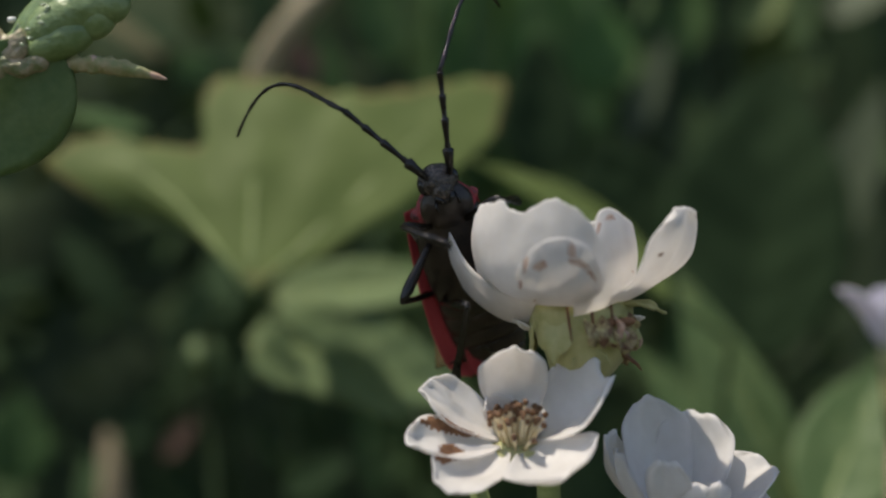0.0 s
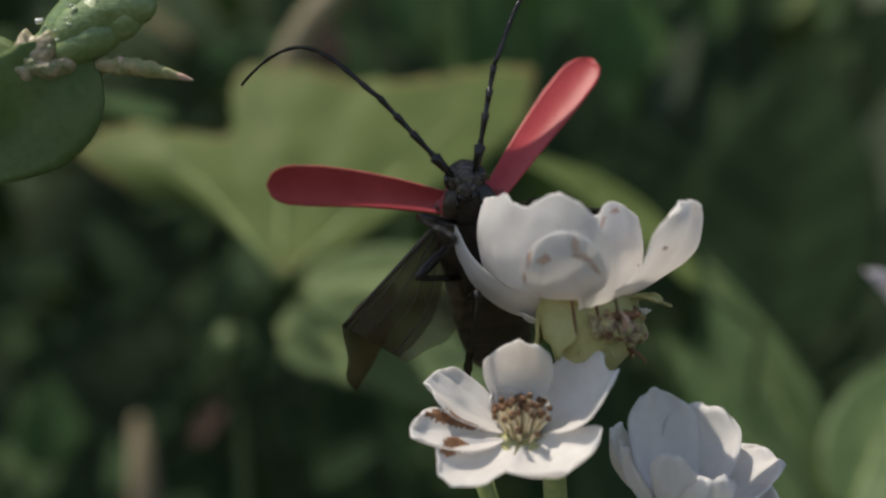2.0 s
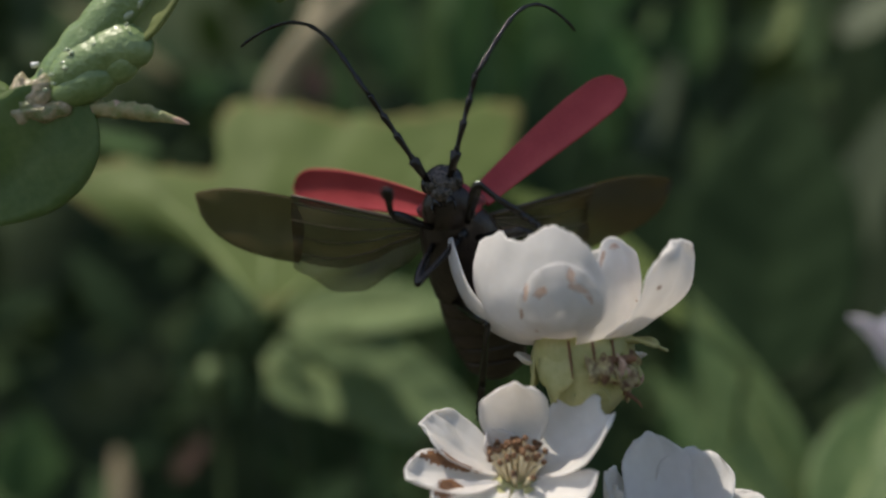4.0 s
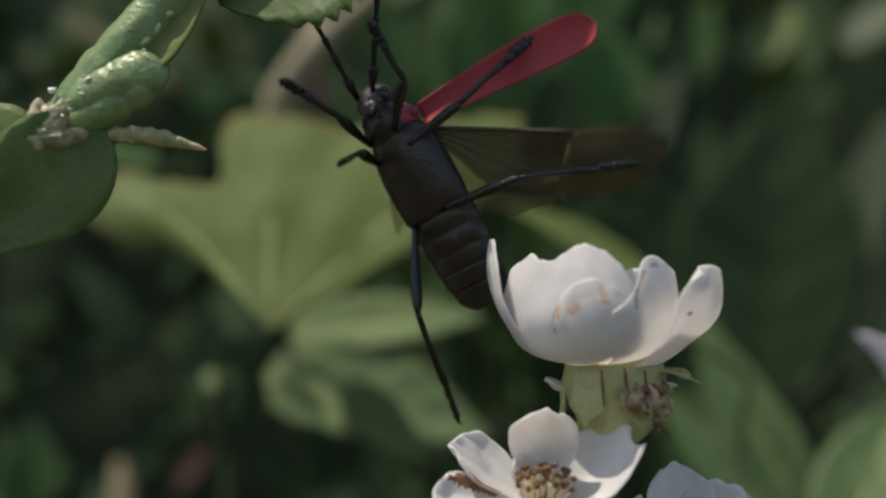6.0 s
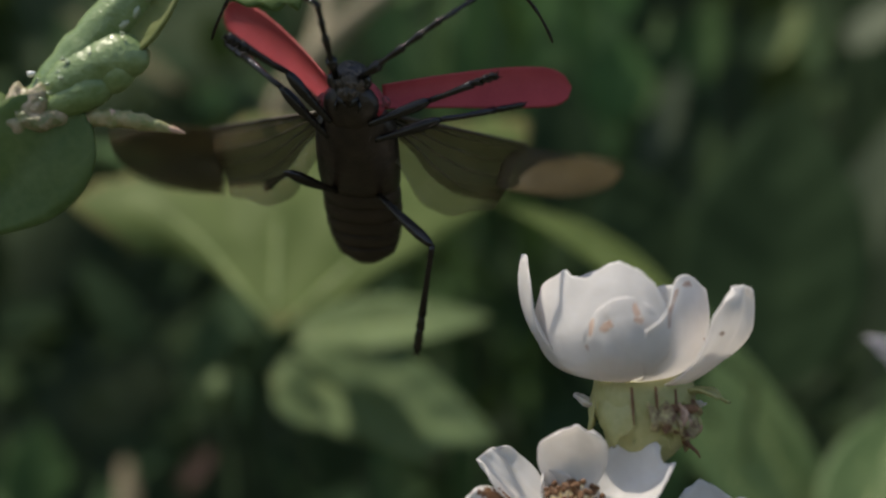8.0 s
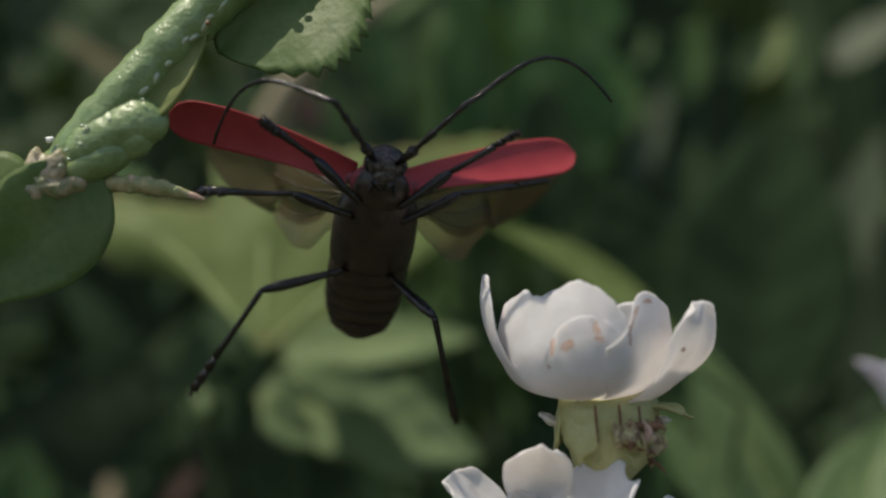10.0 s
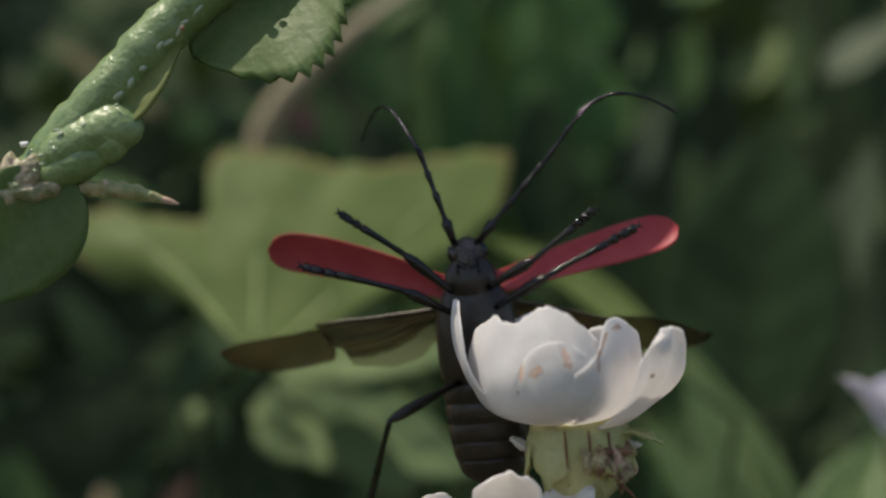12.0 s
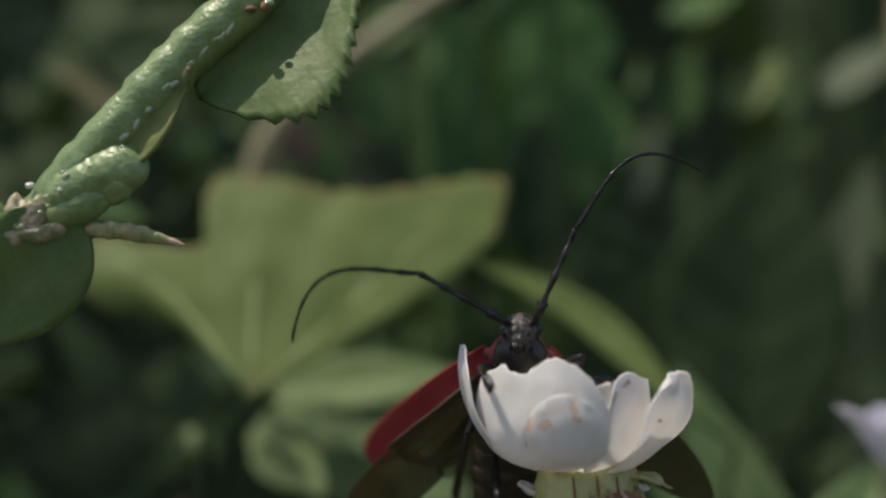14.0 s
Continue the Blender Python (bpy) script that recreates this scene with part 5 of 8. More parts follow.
    walk(shins["mid_left"], [
        (0, pose(0.00580, 0.00000, 0.00000, 59.1, 52.3, 154.5)),
        (0.5, pose(0.00580, 0.00000, 0.00000, 62.7, 49.8, 157.3)),
        (1, pose(0.00580, 0.00000, 0.00000, 44.5, 46.3, 155.3)),
        (1.5, pose(0.00580, 0.00000, 0.00000, 55.5, 26.0, 152.9)),
        (2, pose(0.00580, 0.00000, 0.00000, 59.0, 25.9, 155.1)),
        (3, pose(0.00580, 0.00000, 0.00000, 65.4, 18.9, 156.1)),
        (4.25, pose(0.00580, 0.00000, 0.00000, 45.2, -6.4, 151.2)),
        (5.5, pose(0.00580, 0.00000, 0.00000, 24.0, -31.9, 155.8)),
        (6, pose(0.00580, 0.00000, 0.00000, 13.5, -25.1, 168.1)),
        (6.5, pose(0.00580, 0.00000, 0.00000, 15.4, 1.1, 138.6)),
        (6.75, pose(0.00580, 0.00000, 0.00000, 34.1, 17.3, 105.6)),
        (7, pose(0.00580, 0.00000, 0.00000, 41.9, 40.9, 73.6)),
        (7.5, pose(0.00580, 0.00000, 0.00000, 21.7, 42.8, 37.1)),
        (8, pose(0.00580, 0.00000, 0.00000, 10.9, 35.3, 37.5)),
        (10.5, pose(0.00580, 0.00000, 0.00000, 13.4, 24.7, 40.3)),
        (11, pose(0.00580, 0.00000, 0.00000, 13.7, 10.5, 30.5)),
        (11.5, pose(0.00580, 0.00000, 0.00000, 21.0, 24.7, 24.8)),
        (12, pose(0.00580, 0.00000, 0.00000, 21.1, 42.4, 15.8)),
        (12.5, pose(0.00580, 0.00000, 0.00000, 5.3, -6.8, 5.5)),
        (13, pose(0.00580, 0.00000, 0.00000, -0.1, 16.3, 5.9)),
        (13.5, pose(0.00580, 0.00000, 0.00000, -11.7, 64.6, 0.0)),
        (14, pose(0.00580, 0.00000, 0.00000, 107.3, 87.5, 130.0))])
    walk(legs["mid_right"], [
        (0, pose(0.00128, -0.00186, -0.00085, 16.2, 2.0, -71.3)),
        (3, pose(0.00200, -0.00180, -0.00060, 59.5, -13.4, -68.6)),
        (4.25, pose(0.00200, -0.00180, -0.00060, 66.1, -17.7, -16.7)),
        (5.5, pose(0.00200, -0.00180, -0.00060, 66.6, -25.4, 36.8)),
        (6, pose(0.00200, -0.00180, -0.00060, 70.7, -10.0, 34.2)),
        (6.5, pose(0.00200, -0.00180, -0.00060, 71.6, -5.0, 35.9)),
        (7, pose(0.00200, -0.00180, -0.00060, 71.2, -4.4, 39.0)),
        (7.5, pose(0.00200, -0.00180, -0.00060, 72.8, -8.6, 25.0)),
        (8, pose(0.00200, -0.00180, -0.00060, 74.3, -13.1, 17.2)),
        (10.5, pose(0.00200, -0.00180, -0.00060, 76.6, -33.1, 16.4)),
        (11, pose(0.00200, -0.00180, -0.00060, 77.6, -27.5, 12.3)),
        (11.5, pose(0.00200, -0.00180, -0.00060, 79.9, -24.7, 4.6)),
        (12, pose(0.00200, -0.00180, -0.00060, 89.4, -24.1, -21.9)),
        (12.5, pose(0.00200, -0.00180, -0.00060, 83.3, -30.7, 1.6)),
        (13, pose(0.00200, -0.00180, -0.00060, 79.0, -15.3, -4.9)),
        (13.5, pose(0.00200, -0.00180, -0.00060, 77.1, -10.7, -5.8)),
        (14, pose(0.00200, -0.00180, -0.00060, 78.6, -15.0, -3.2))])
    walk(shins["mid_right"], [
        (0, pose(0.00580, 0.00000, 0.00000, -169.8, 62.3, 171.8)),
        (3, pose(0.00580, 0.00000, 0.00000, -108.8, 36.9, -151.1)),
        (3.833, pose(0.00580, 0.00000, 0.00000, -73.4, 57.9, -95.4)),
        (4.667, pose(0.00580, 0.00000, 0.00000, -25.7, 45.6, -28.1)),
        (5.5, pose(0.00580, 0.00000, 0.00000, -14.8, 15.7, 6.6)),
        (6, pose(0.00580, 0.00000, 0.00000, -17.5, 21.1, 14.1)),
        (6.5, pose(0.00580, 0.00000, 0.00000, -19.1, 32.0, 8.6)),
        (7, pose(0.00580, 0.00000, 0.00000, 0.6, 26.8, -7.8)),
        (7.5, pose(0.00580, 0.00000, 0.00000, -1.1, 25.5, -9.5)),
        (8, pose(0.00580, 0.00000, 0.00000, 0.1, 30.3, -21.7)),
        (10.5, pose(0.00580, 0.00000, 0.00000, -6.2, 11.6, -32.7)),
        (11, pose(0.00580, 0.00000, 0.00000, -7.2, -6.3, -12.3)),
        (11.5, pose(0.00580, 0.00000, 0.00000, -9.5, 37.6, -19.3)),
        (12, pose(0.00580, 0.00000, 0.00000, -5.2, 34.7, 2.4)),
        (12.5, pose(0.00580, 0.00000, 0.00000, -10.5, 27.0, -11.8)),
        (12.75, pose(0.00580, 0.00000, 0.00000, -9.0, 47.5, -30.2)),
        (13, pose(0.00580, 0.00000, 0.00000, -22.7, 66.6, -61.3)),
        (13.5, pose(0.00580, 0.00000, 0.00000, -23.7, 73.6, -52.5)),
        (14, pose(0.00580, 0.00000, 0.00000, -20.7, 67.9, -57.6))])
    walk(legs["hind_left"], [
        (0, pose(-0.00330, -0.00126, -0.00647, 99.5, -24.7, -80.4)),
        (1, pose(-0.00317, -0.00130, -0.00651, 93.3, -21.1, -80.3)),
        (2, pose(-0.00180, -0.00160, -0.00680, 119.7, -34.0, -79.6)),
        (3, pose(-0.00180, -0.00160, -0.00680, 121.7, -38.5, -76.3)),
        (4.25, pose(-0.00180, -0.00160, -0.00680, 81.7, -2.2, -55.0)),
        (5.5, pose(-0.00180, -0.00160, -0.00680, 47.6, 38.7, -60.6)),
        (6, pose(-0.00180, -0.00160, -0.00680, 2.1, 58.7, -104.6)),
        (6.5, pose(-0.00180, -0.00160, -0.00680, 38.3, 36.7, -71.9)),
        (7, pose(-0.00180, -0.00160, -0.00680, 68.5, -2.1, -65.6)),
        (7.25, pose(-0.00180, -0.00160, -0.00680, 102.6, -23.0, -72.7)),
        (7.5, pose(-0.00180, -0.00160, -0.00680, 145.7, -35.2, -93.8)),
        (8, pose(-0.00180, -0.00160, -0.00680, -158.1, -47.0, -118.8)),
        (9.25, pose(-0.00180, -0.00160, -0.00680, -99.3, -24.2, -150.1)),
        (10.5, pose(-0.00180, -0.00160, -0.00680, -59.4, 9.6, -149.9)),
        (11, pose(-0.00180, -0.00160, -0.00680, -75.8, -10.4, -136.6)),
        (11.5, pose(-0.00180, -0.00160, -0.00680, -56.4, 0.7, -133.4)),
        (12, pose(-0.00180, -0.00160, -0.00680, -46.0, 14.2, -137.2)),
        (12.5, pose(-0.00180, -0.00160, -0.00680, -56.9, 9.3, -145.5)),
        (13, pose(-0.00180, -0.00160, -0.00680, -51.7, 39.7, -158.2)),
        (13.25, pose(-0.00180, -0.00160, -0.00680, -2.8, 29.4, -117.6)),
        (13.5, pose(-0.00180, -0.00160, -0.00680, 27.7, 0.3, -97.8)),
        (14, pose(-0.00180, -0.00160, -0.00680, 46.9, -1.8, -90.8))])
    walk(shins["hind_left"], [
        (0, pose(0.00820, 0.00000, 0.00000, -58.6, -21.5, -138.7)),
        (1, pose(0.00820, 0.00000, 0.00000, -65.0, -12.5, -138.3)),
        (2, pose(0.00820, 0.00000, 0.00000, -47.4, -31.7, -145.9)),
        (3, pose(0.00820, 0.00000, 0.00000, -41.8, -32.4, -149.6)),
        (4.25, pose(0.00820, 0.00000, 0.00000, -50.4, -0.5, -111.0)),
        (5.5, pose(0.00820, 0.00000, 0.00000, -36.5, 29.6, -71.3)),
        (6, pose(0.00820, 0.00000, 0.00000, -23.9, 33.9, -30.9)),
        (6.5, pose(0.00820, 0.00000, 0.00000, -42.5, 26.8, -77.2)),
        (6.75, pose(0.00820, 0.00000, 0.00000, -49.9, 11.4, -105.3)),
        (7, pose(0.00820, 0.00000, 0.00000, -49.2, -5.6, -131.0)),
        (7.25, pose(0.00820, 0.00000, 0.00000, -23.0, -23.7, -162.2)),
        (7.5, pose(0.00820, 0.00000, 0.00000, 11.1, -23.8, 159.4)),
        (8, pose(0.00820, 0.00000, 0.00000, 32.3, 2.4, 137.2)),
        (9.25, pose(0.00820, 0.00000, 0.00000, 23.6, 10.1, 89.9)),
        (10.5, pose(0.00820, 0.00000, 0.00000, 12.0, 8.9, 41.7)),
        (11, pose(0.00820, 0.00000, 0.00000, 40.6, 32.5, 67.7)),
        (11.5, pose(0.00820, 0.00000, 0.00000, 55.9, 63.3, 86.5)),
        (12, pose(0.00820, 0.00000, 0.00000, 71.8, 87.3, 92.5)),
        (12.5, pose(0.00820, 0.00000, 0.00000, 52.8, 72.2, 90.8)),
        (13, pose(0.00820, 0.00000, 0.00000, -14.6, 64.9, 23.7)),
        (13.25, pose(0.00820, 0.00000, 0.00000, -129.8, 74.3, -110.6)),
        (13.5, pose(0.00820, 0.00000, 0.00000, -144.7, 40.4, -146.2)),
        (14, pose(0.00820, 0.00000, 0.00000, -119.6, 34.9, -133.2))])
    walk(legs["hind_right"], [
        (0, pose(0.00026, -0.00153, -0.00696, 12.2, 79.8, 57.6)),
        (1.5, pose(0.00180, -0.00160, -0.00680, 45.3, 75.4, 84.7)),
        (3, pose(0.00180, -0.00160, -0.00680, 60.4, 78.1, 82.0)),
        (3.625, pose(0.00180, -0.00160, -0.00680, 48.8, 56.7, 54.9)),
        (4.25, pose(0.00180, -0.00160, -0.00680, 53.2, 35.2, 41.9)),
        (4.875, pose(0.00180, -0.00160, -0.00680, 61.7, 14.9, 29.3)),
        (5.5, pose(0.00180, -0.00160, -0.00680, 74.1, -3.0, 14.4)),
        (6, pose(0.00180, -0.00160, -0.00680, 72.6, 7.1, 5.8)),
        (6.5, pose(0.00180, -0.00160, -0.00680, 70.4, 20.0, 3.8)),
        (7, pose(0.00180, -0.00160, -0.00680, 58.7, 36.2, -13.3)),
        (7.5, pose(0.00180, -0.00160, -0.00680, 39.7, 33.2, -38.4)),
        (8, pose(0.00180, -0.00160, -0.00680, 55.4, 1.7, -46.2)),
        (10.5, pose(0.00180, -0.00160, -0.00680, 81.3, -14.3, -58.1)),
        (11, pose(0.00180, -0.00160, -0.00680, 80.9, -13.4, -46.0)),
        (11.5, pose(0.00180, -0.00160, -0.00680, 52.2, -4.0, -56.8)),
        (12, pose(0.00180, -0.00160, -0.00680, 40.8, 8.0, -52.3)),
        (13, pose(0.00180, -0.00160, -0.00680, 5.0, 3.2, -67.5)),
        (14, pose(0.00180, -0.00160, -0.00680, -28.7, -9.3, -77.1))])
    walk(shins["hind_right"], [
        (0, pose(0.00820, -0.00000, 0.00000, -0.0, 15.5, 3.5)),
        (1.5, pose(0.00820, 0.00000, 0.00000, -0.0, 11.0, -9.7)),
        (3, pose(0.00820, -0.00000, -0.00000, 0.0, 7.2, -13.4)),
        (3.833, pose(0.00820, 0.00000, 0.00000, 2.9, 13.7, -19.8)),
        (4.667, pose(0.00820, 0.00000, 0.00000, 5.2, 20.4, -26.0)),
        (5.5, pose(0.00820, 0.00000, 0.00000, 6.7, 27.4, -32.3)),
        (6, pose(0.00820, 0.00000, 0.00000, 3.4, 58.2, 0.3)),
        (6.5, pose(0.00820, 0.00000, 0.00000, 16.0, 60.0, -7.1)),
        (6.75, pose(0.00820, 0.00000, 0.00000, 4.2, 47.1, -40.7)),
        (7, pose(0.00820, 0.00000, 0.00000, 4.2, 32.5, -64.6)),
        (7.5, pose(0.00820, 0.00000, 0.00000, -11.2, 9.2, -60.7)),
        (8, pose(0.00820, 0.00000, 0.00000, -42.2, 21.8, -84.9)),
        (10.5, pose(0.00820, 0.00000, 0.00000, -60.6, 23.5, -87.5)),
        (11, pose(0.00820, 0.00000, 0.00000, -53.0, 23.9, -106.0)),
        (11.5, pose(0.00820, 0.00000, 0.00000, -80.3, 53.5, -116.5)),
        (12, pose(0.00820, 0.00000, 0.00000, -103.2, 62.2, -147.7)),
        (13, pose(0.00820, 0.00000, 0.00000, 173.9, 63.9, 150.2)),
        (14, pose(0.00820, 0.00000, 0.00000, 129.8, 40.0, 128.4))])
    walk(antennae["left"], [
        (0, pose(-0.00084, -0.00126, 0.00541, 40.3, -54.5, 145.4)),
        (0.5, pose(-0.00084, -0.00126, 0.00541, 36.7, -53.9, 149.0)),
        (1, pose(-0.00084, -0.00128, 0.00540, 30.7, -55.0, 154.2)),
        (1.5, pose(-0.00100, -0.00130, 0.00530, 35.7, -53.7, 152.9)),
        (2, pose(-0.00100, -0.00130, 0.00530, 43.9, -53.9, 153.6)),
        (2.5, pose(-0.00100, -0.00130, 0.00530, 45.7, -57.5, 150.8)),
        (3, pose(-0.00100, -0.00130, 0.00530, 49.0, -58.2, 147.2)),
        (4.25, pose(-0.00100, -0.00130, 0.00530, 0.7, -74.4, -143.9)),
        (5.5, pose(-0.00100, -0.00130, 0.00530, -52.3, -59.7, -70.5)),
        (6, pose(-0.00100, -0.00130, 0.00530, -68.3, -47.8, -50.2)),
        (6.5, pose(-0.00100, -0.00130, 0.00530, -53.2, -41.3, -50.1)),
        (7, pose(-0.00100, -0.00130, 0.00530, -46.2, -43.8, -48.9)),
        (7.5, pose(-0.00100, -0.00130, 0.00530, -39.0, -63.8, -72.1)),
        (8, pose(-0.00100, -0.00130, 0.00530, -26.8, -71.9, -92.6)),
        (10.5, pose(-0.00100, -0.00130, 0.00530, 13.0, -53.8, -139.4)),
        (11, pose(-0.00100, -0.00130, 0.00530, 18.9, -62.1, -153.2)),
        (11.5, pose(-0.00100, -0.00130, 0.00530, 31.2, -56.8, 162.6)),
        (12, pose(-0.00100, -0.00130, 0.00530, -17.2, -74.5, -151.5)),
        (12.5, pose(-0.00100, -0.00130, 0.00530, 13.1, -61.3, 174.4)),
        (13, pose(-0.00100, -0.00130, 0.00530, 15.1, -51.2, 170.2)),
        (13.5, pose(-0.00100, -0.00130, 0.00530, 16.1, -36.8, 171.6)),
        (14, pose(-0.00100, -0.00130, 0.00530, 19.4, -26.2, 171.6))])
    walk(antenna_tips["left"], [
        (0, pose(0.00900, 0.00000, 0.00000, -30.9, 36.2, -54.7)),
        (0.5, pose(0.00900, 0.00000, 0.00000, -22.2, 43.3, -41.3)),
        (1, pose(0.00900, 0.00000, 0.00000, -16.6, 44.4, -31.7)),
        (1.5, pose(0.00900, 0.00000, 0.00000, -16.6, 41.7, -30.0)),
        (2, pose(0.00900, 0.00000, 0.00000, -18.3, 37.0, -30.0)),
        (2.5, pose(0.00900, 0.00000, 0.00000, -10.0, 34.1, -18.5)),
        (3, pose(0.00900, 0.00000, 0.00000, -13.3, 33.7, -21.5)),
        (4.25, pose(0.00900, 0.00000, 0.00000, -30.0, 23.7, -52.6)),
        (5.5, pose(0.00900, 0.00000, 0.00000, -38.6, 8.0, -78.0)),
        (6, pose(0.00900, 0.00000, 0.00000, -46.7, 8.6, -90.7)),
        (6.5, pose(0.00900, 0.00000, 0.00000, -46.8, 42.5, -110.9)),
        (7, pose(0.00900, 0.00000, 0.00000, -32.4, 41.4, -108.8)),
        (7.5, pose(0.00900, 0.00000, 0.00000, -54.6, 53.1, -130.6)),
        (8, pose(0.00900, 0.00000, 0.00000, -45.7, 16.6, -125.5)),
        (10.5, pose(0.00900, 0.00000, 0.00000, -32.7, 37.3, -95.3)),
        (11, pose(0.00900, 0.00000, 0.00000, -40.5, 36.8, -80.4)),
        (11.5, pose(0.00900, 0.00000, 0.00000, -55.8, 32.1, -75.1)),
        (12, pose(0.00900, 0.00000, 0.00000, -69.4, 18.3, -77.3)),
        (12.5, pose(0.00900, 0.00000, 0.00000, -59.0, 33.6, -74.4)),
        (13, pose(0.00900, 0.00000, 0.00000, -30.5, 55.4, -38.1)),
        (13.5, pose(0.00900, 0.00000, 0.00000, 8.1, 46.2, 10.1)),
        (14, pose(0.00900, 0.00000, 0.00000, -3.4, 57.5, -6.0))])
    walk(antennae["right"], [
        (0, pose(0.00113, -0.00141, 0.00513, -61.6, -77.5, 5.8)),
        (0.5, pose(0.00114, -0.00140, 0.00513, -61.7, -73.5, 14.6)),
        (1, pose(0.00114, -0.00139, 0.00514, -33.3, -72.3, -14.8)),
        (1.5, pose(0.00100, -0.00130, 0.00530, -41.6, -70.6, 1.6)),
        (2, pose(0.00100, -0.00130, 0.00530, -60.1, -61.0, 44.5)),
        (2.5, pose(0.00100, -0.00130, 0.00530, -41.2, -65.3, 11.0)),
        (3, pose(0.00100, -0.00130, 0.00530, -50.2, -58.9, 31.2)),
        (5.5, pose(0.00100, -0.00130, 0.00530, -4.7, -57.6, -6.9)),
        (6, pose(0.00100, -0.00130, 0.00530, 2.4, -40.1, -13.8)),
        (6.5, pose(0.00100, -0.00130, 0.00530, 6.2, -39.4, -2.6)),
        (7, pose(0.00100, -0.00130, 0.00530, -11.8, -41.9, 15.3)),
        (7.5, pose(0.00100, -0.00130, 0.00530, -40.2, -35.5, 37.4)),
        (8, pose(0.00100, -0.00130, 0.00530, -31.7, -41.0, -0.3)),
        (10.5, pose(0.00100, -0.00130, 0.00530, -14.3, -61.6, -22.7)),
        (11, pose(0.00100, -0.00130, 0.00530, -25.4, -50.8, -0.5)),
        (11.5, pose(0.00100, -0.00130, 0.00530, -12.4, -55.3, -11.3)),
        (12, pose(0.00100, -0.00130, 0.00530, 4.1, -43.5, -3.4)),
        (12.5, pose(0.00100, -0.00130, 0.00530, -2.9, -57.7, -8.6)),
        (13, pose(0.00100, -0.00130, 0.00530, 9.5, -60.9, -31.8)),
        (13.5, pose(0.00100, -0.00130, 0.00530, -25.8, -66.1, 18.5)),
        (14, pose(0.00100, -0.00130, 0.00530, -37.9, -65.2, 31.1))])
    walk(antenna_tips["right"], [
        (0, pose(0.00900, 0.00000, 0.00000, 90.2, -13.8, 80.4)),
        (0.5, pose(0.00900, 0.00000, 0.00000, 87.4, -3.5, 84.8)),
        (1, pose(0.00900, 0.00000, 0.00000, 76.0, 3.5, 82.7)),
        (1.5, pose(0.00900, 0.00000, 0.00000, 67.3, 7.8, 66.6)),
        (2, pose(0.00900, 0.00000, 0.00000, 45.8, 32.0, 42.3)),
        (2.5, pose(0.00900, 0.00000, 0.00000, 55.5, 27.3, 71.6)),
        (3, pose(0.00900, 0.00000, 0.00000, 51.4, 37.0, 57.9)),
        (4.25, pose(0.00900, 0.00000, 0.00000, 70.8, 12.2, 72.6)),
        (5.5, pose(0.00900, 0.00000, 0.00000, 83.6, -15.2, 78.7)),
        (6, pose(0.00900, 0.00000, 0.00000, 78.6, -23.6, 85.3)),
        (6.5, pose(0.00900, 0.00000, 0.00000, 54.8, -4.1, 82.5)),
        (7, pose(0.00900, 0.00000, 0.00000, 41.7, 1.6, 76.7)),
        (7.5, pose(0.00900, 0.00000, 0.00000, 36.7, 31.8, 58.3)),
        (8, pose(0.00900, 0.00000, 0.00000, 23.9, 23.4, 77.2)),
        (10.5, pose(0.00900, 0.00000, 0.00000, 14.8, 32.4, 52.5)),
        (11, pose(0.00900, 0.00000, 0.00000, 15.0, 44.2, 37.6)),
        (11.5, pose(0.00900, 0.00000, 0.00000, 6.5, 41.2, 24.6)),
        (12, pose(0.00900, 0.00000, 0.00000, 1.2, 29.5, 6.6)),
        (12.5, pose(0.00900, 0.00000, 0.00000, -10.4, 52.0, -1.5)),
        (13, pose(0.00900, 0.00000, 0.00000, -2.7, 44.5, 15.4)),
        (13.5, pose(0.00900, 0.00000, 0.00000, -17.2, 43.1, -12.5)),
        (14, pose(0.00900, 0.00000, 0.00000, 15.0, 42.3, 16.7))])
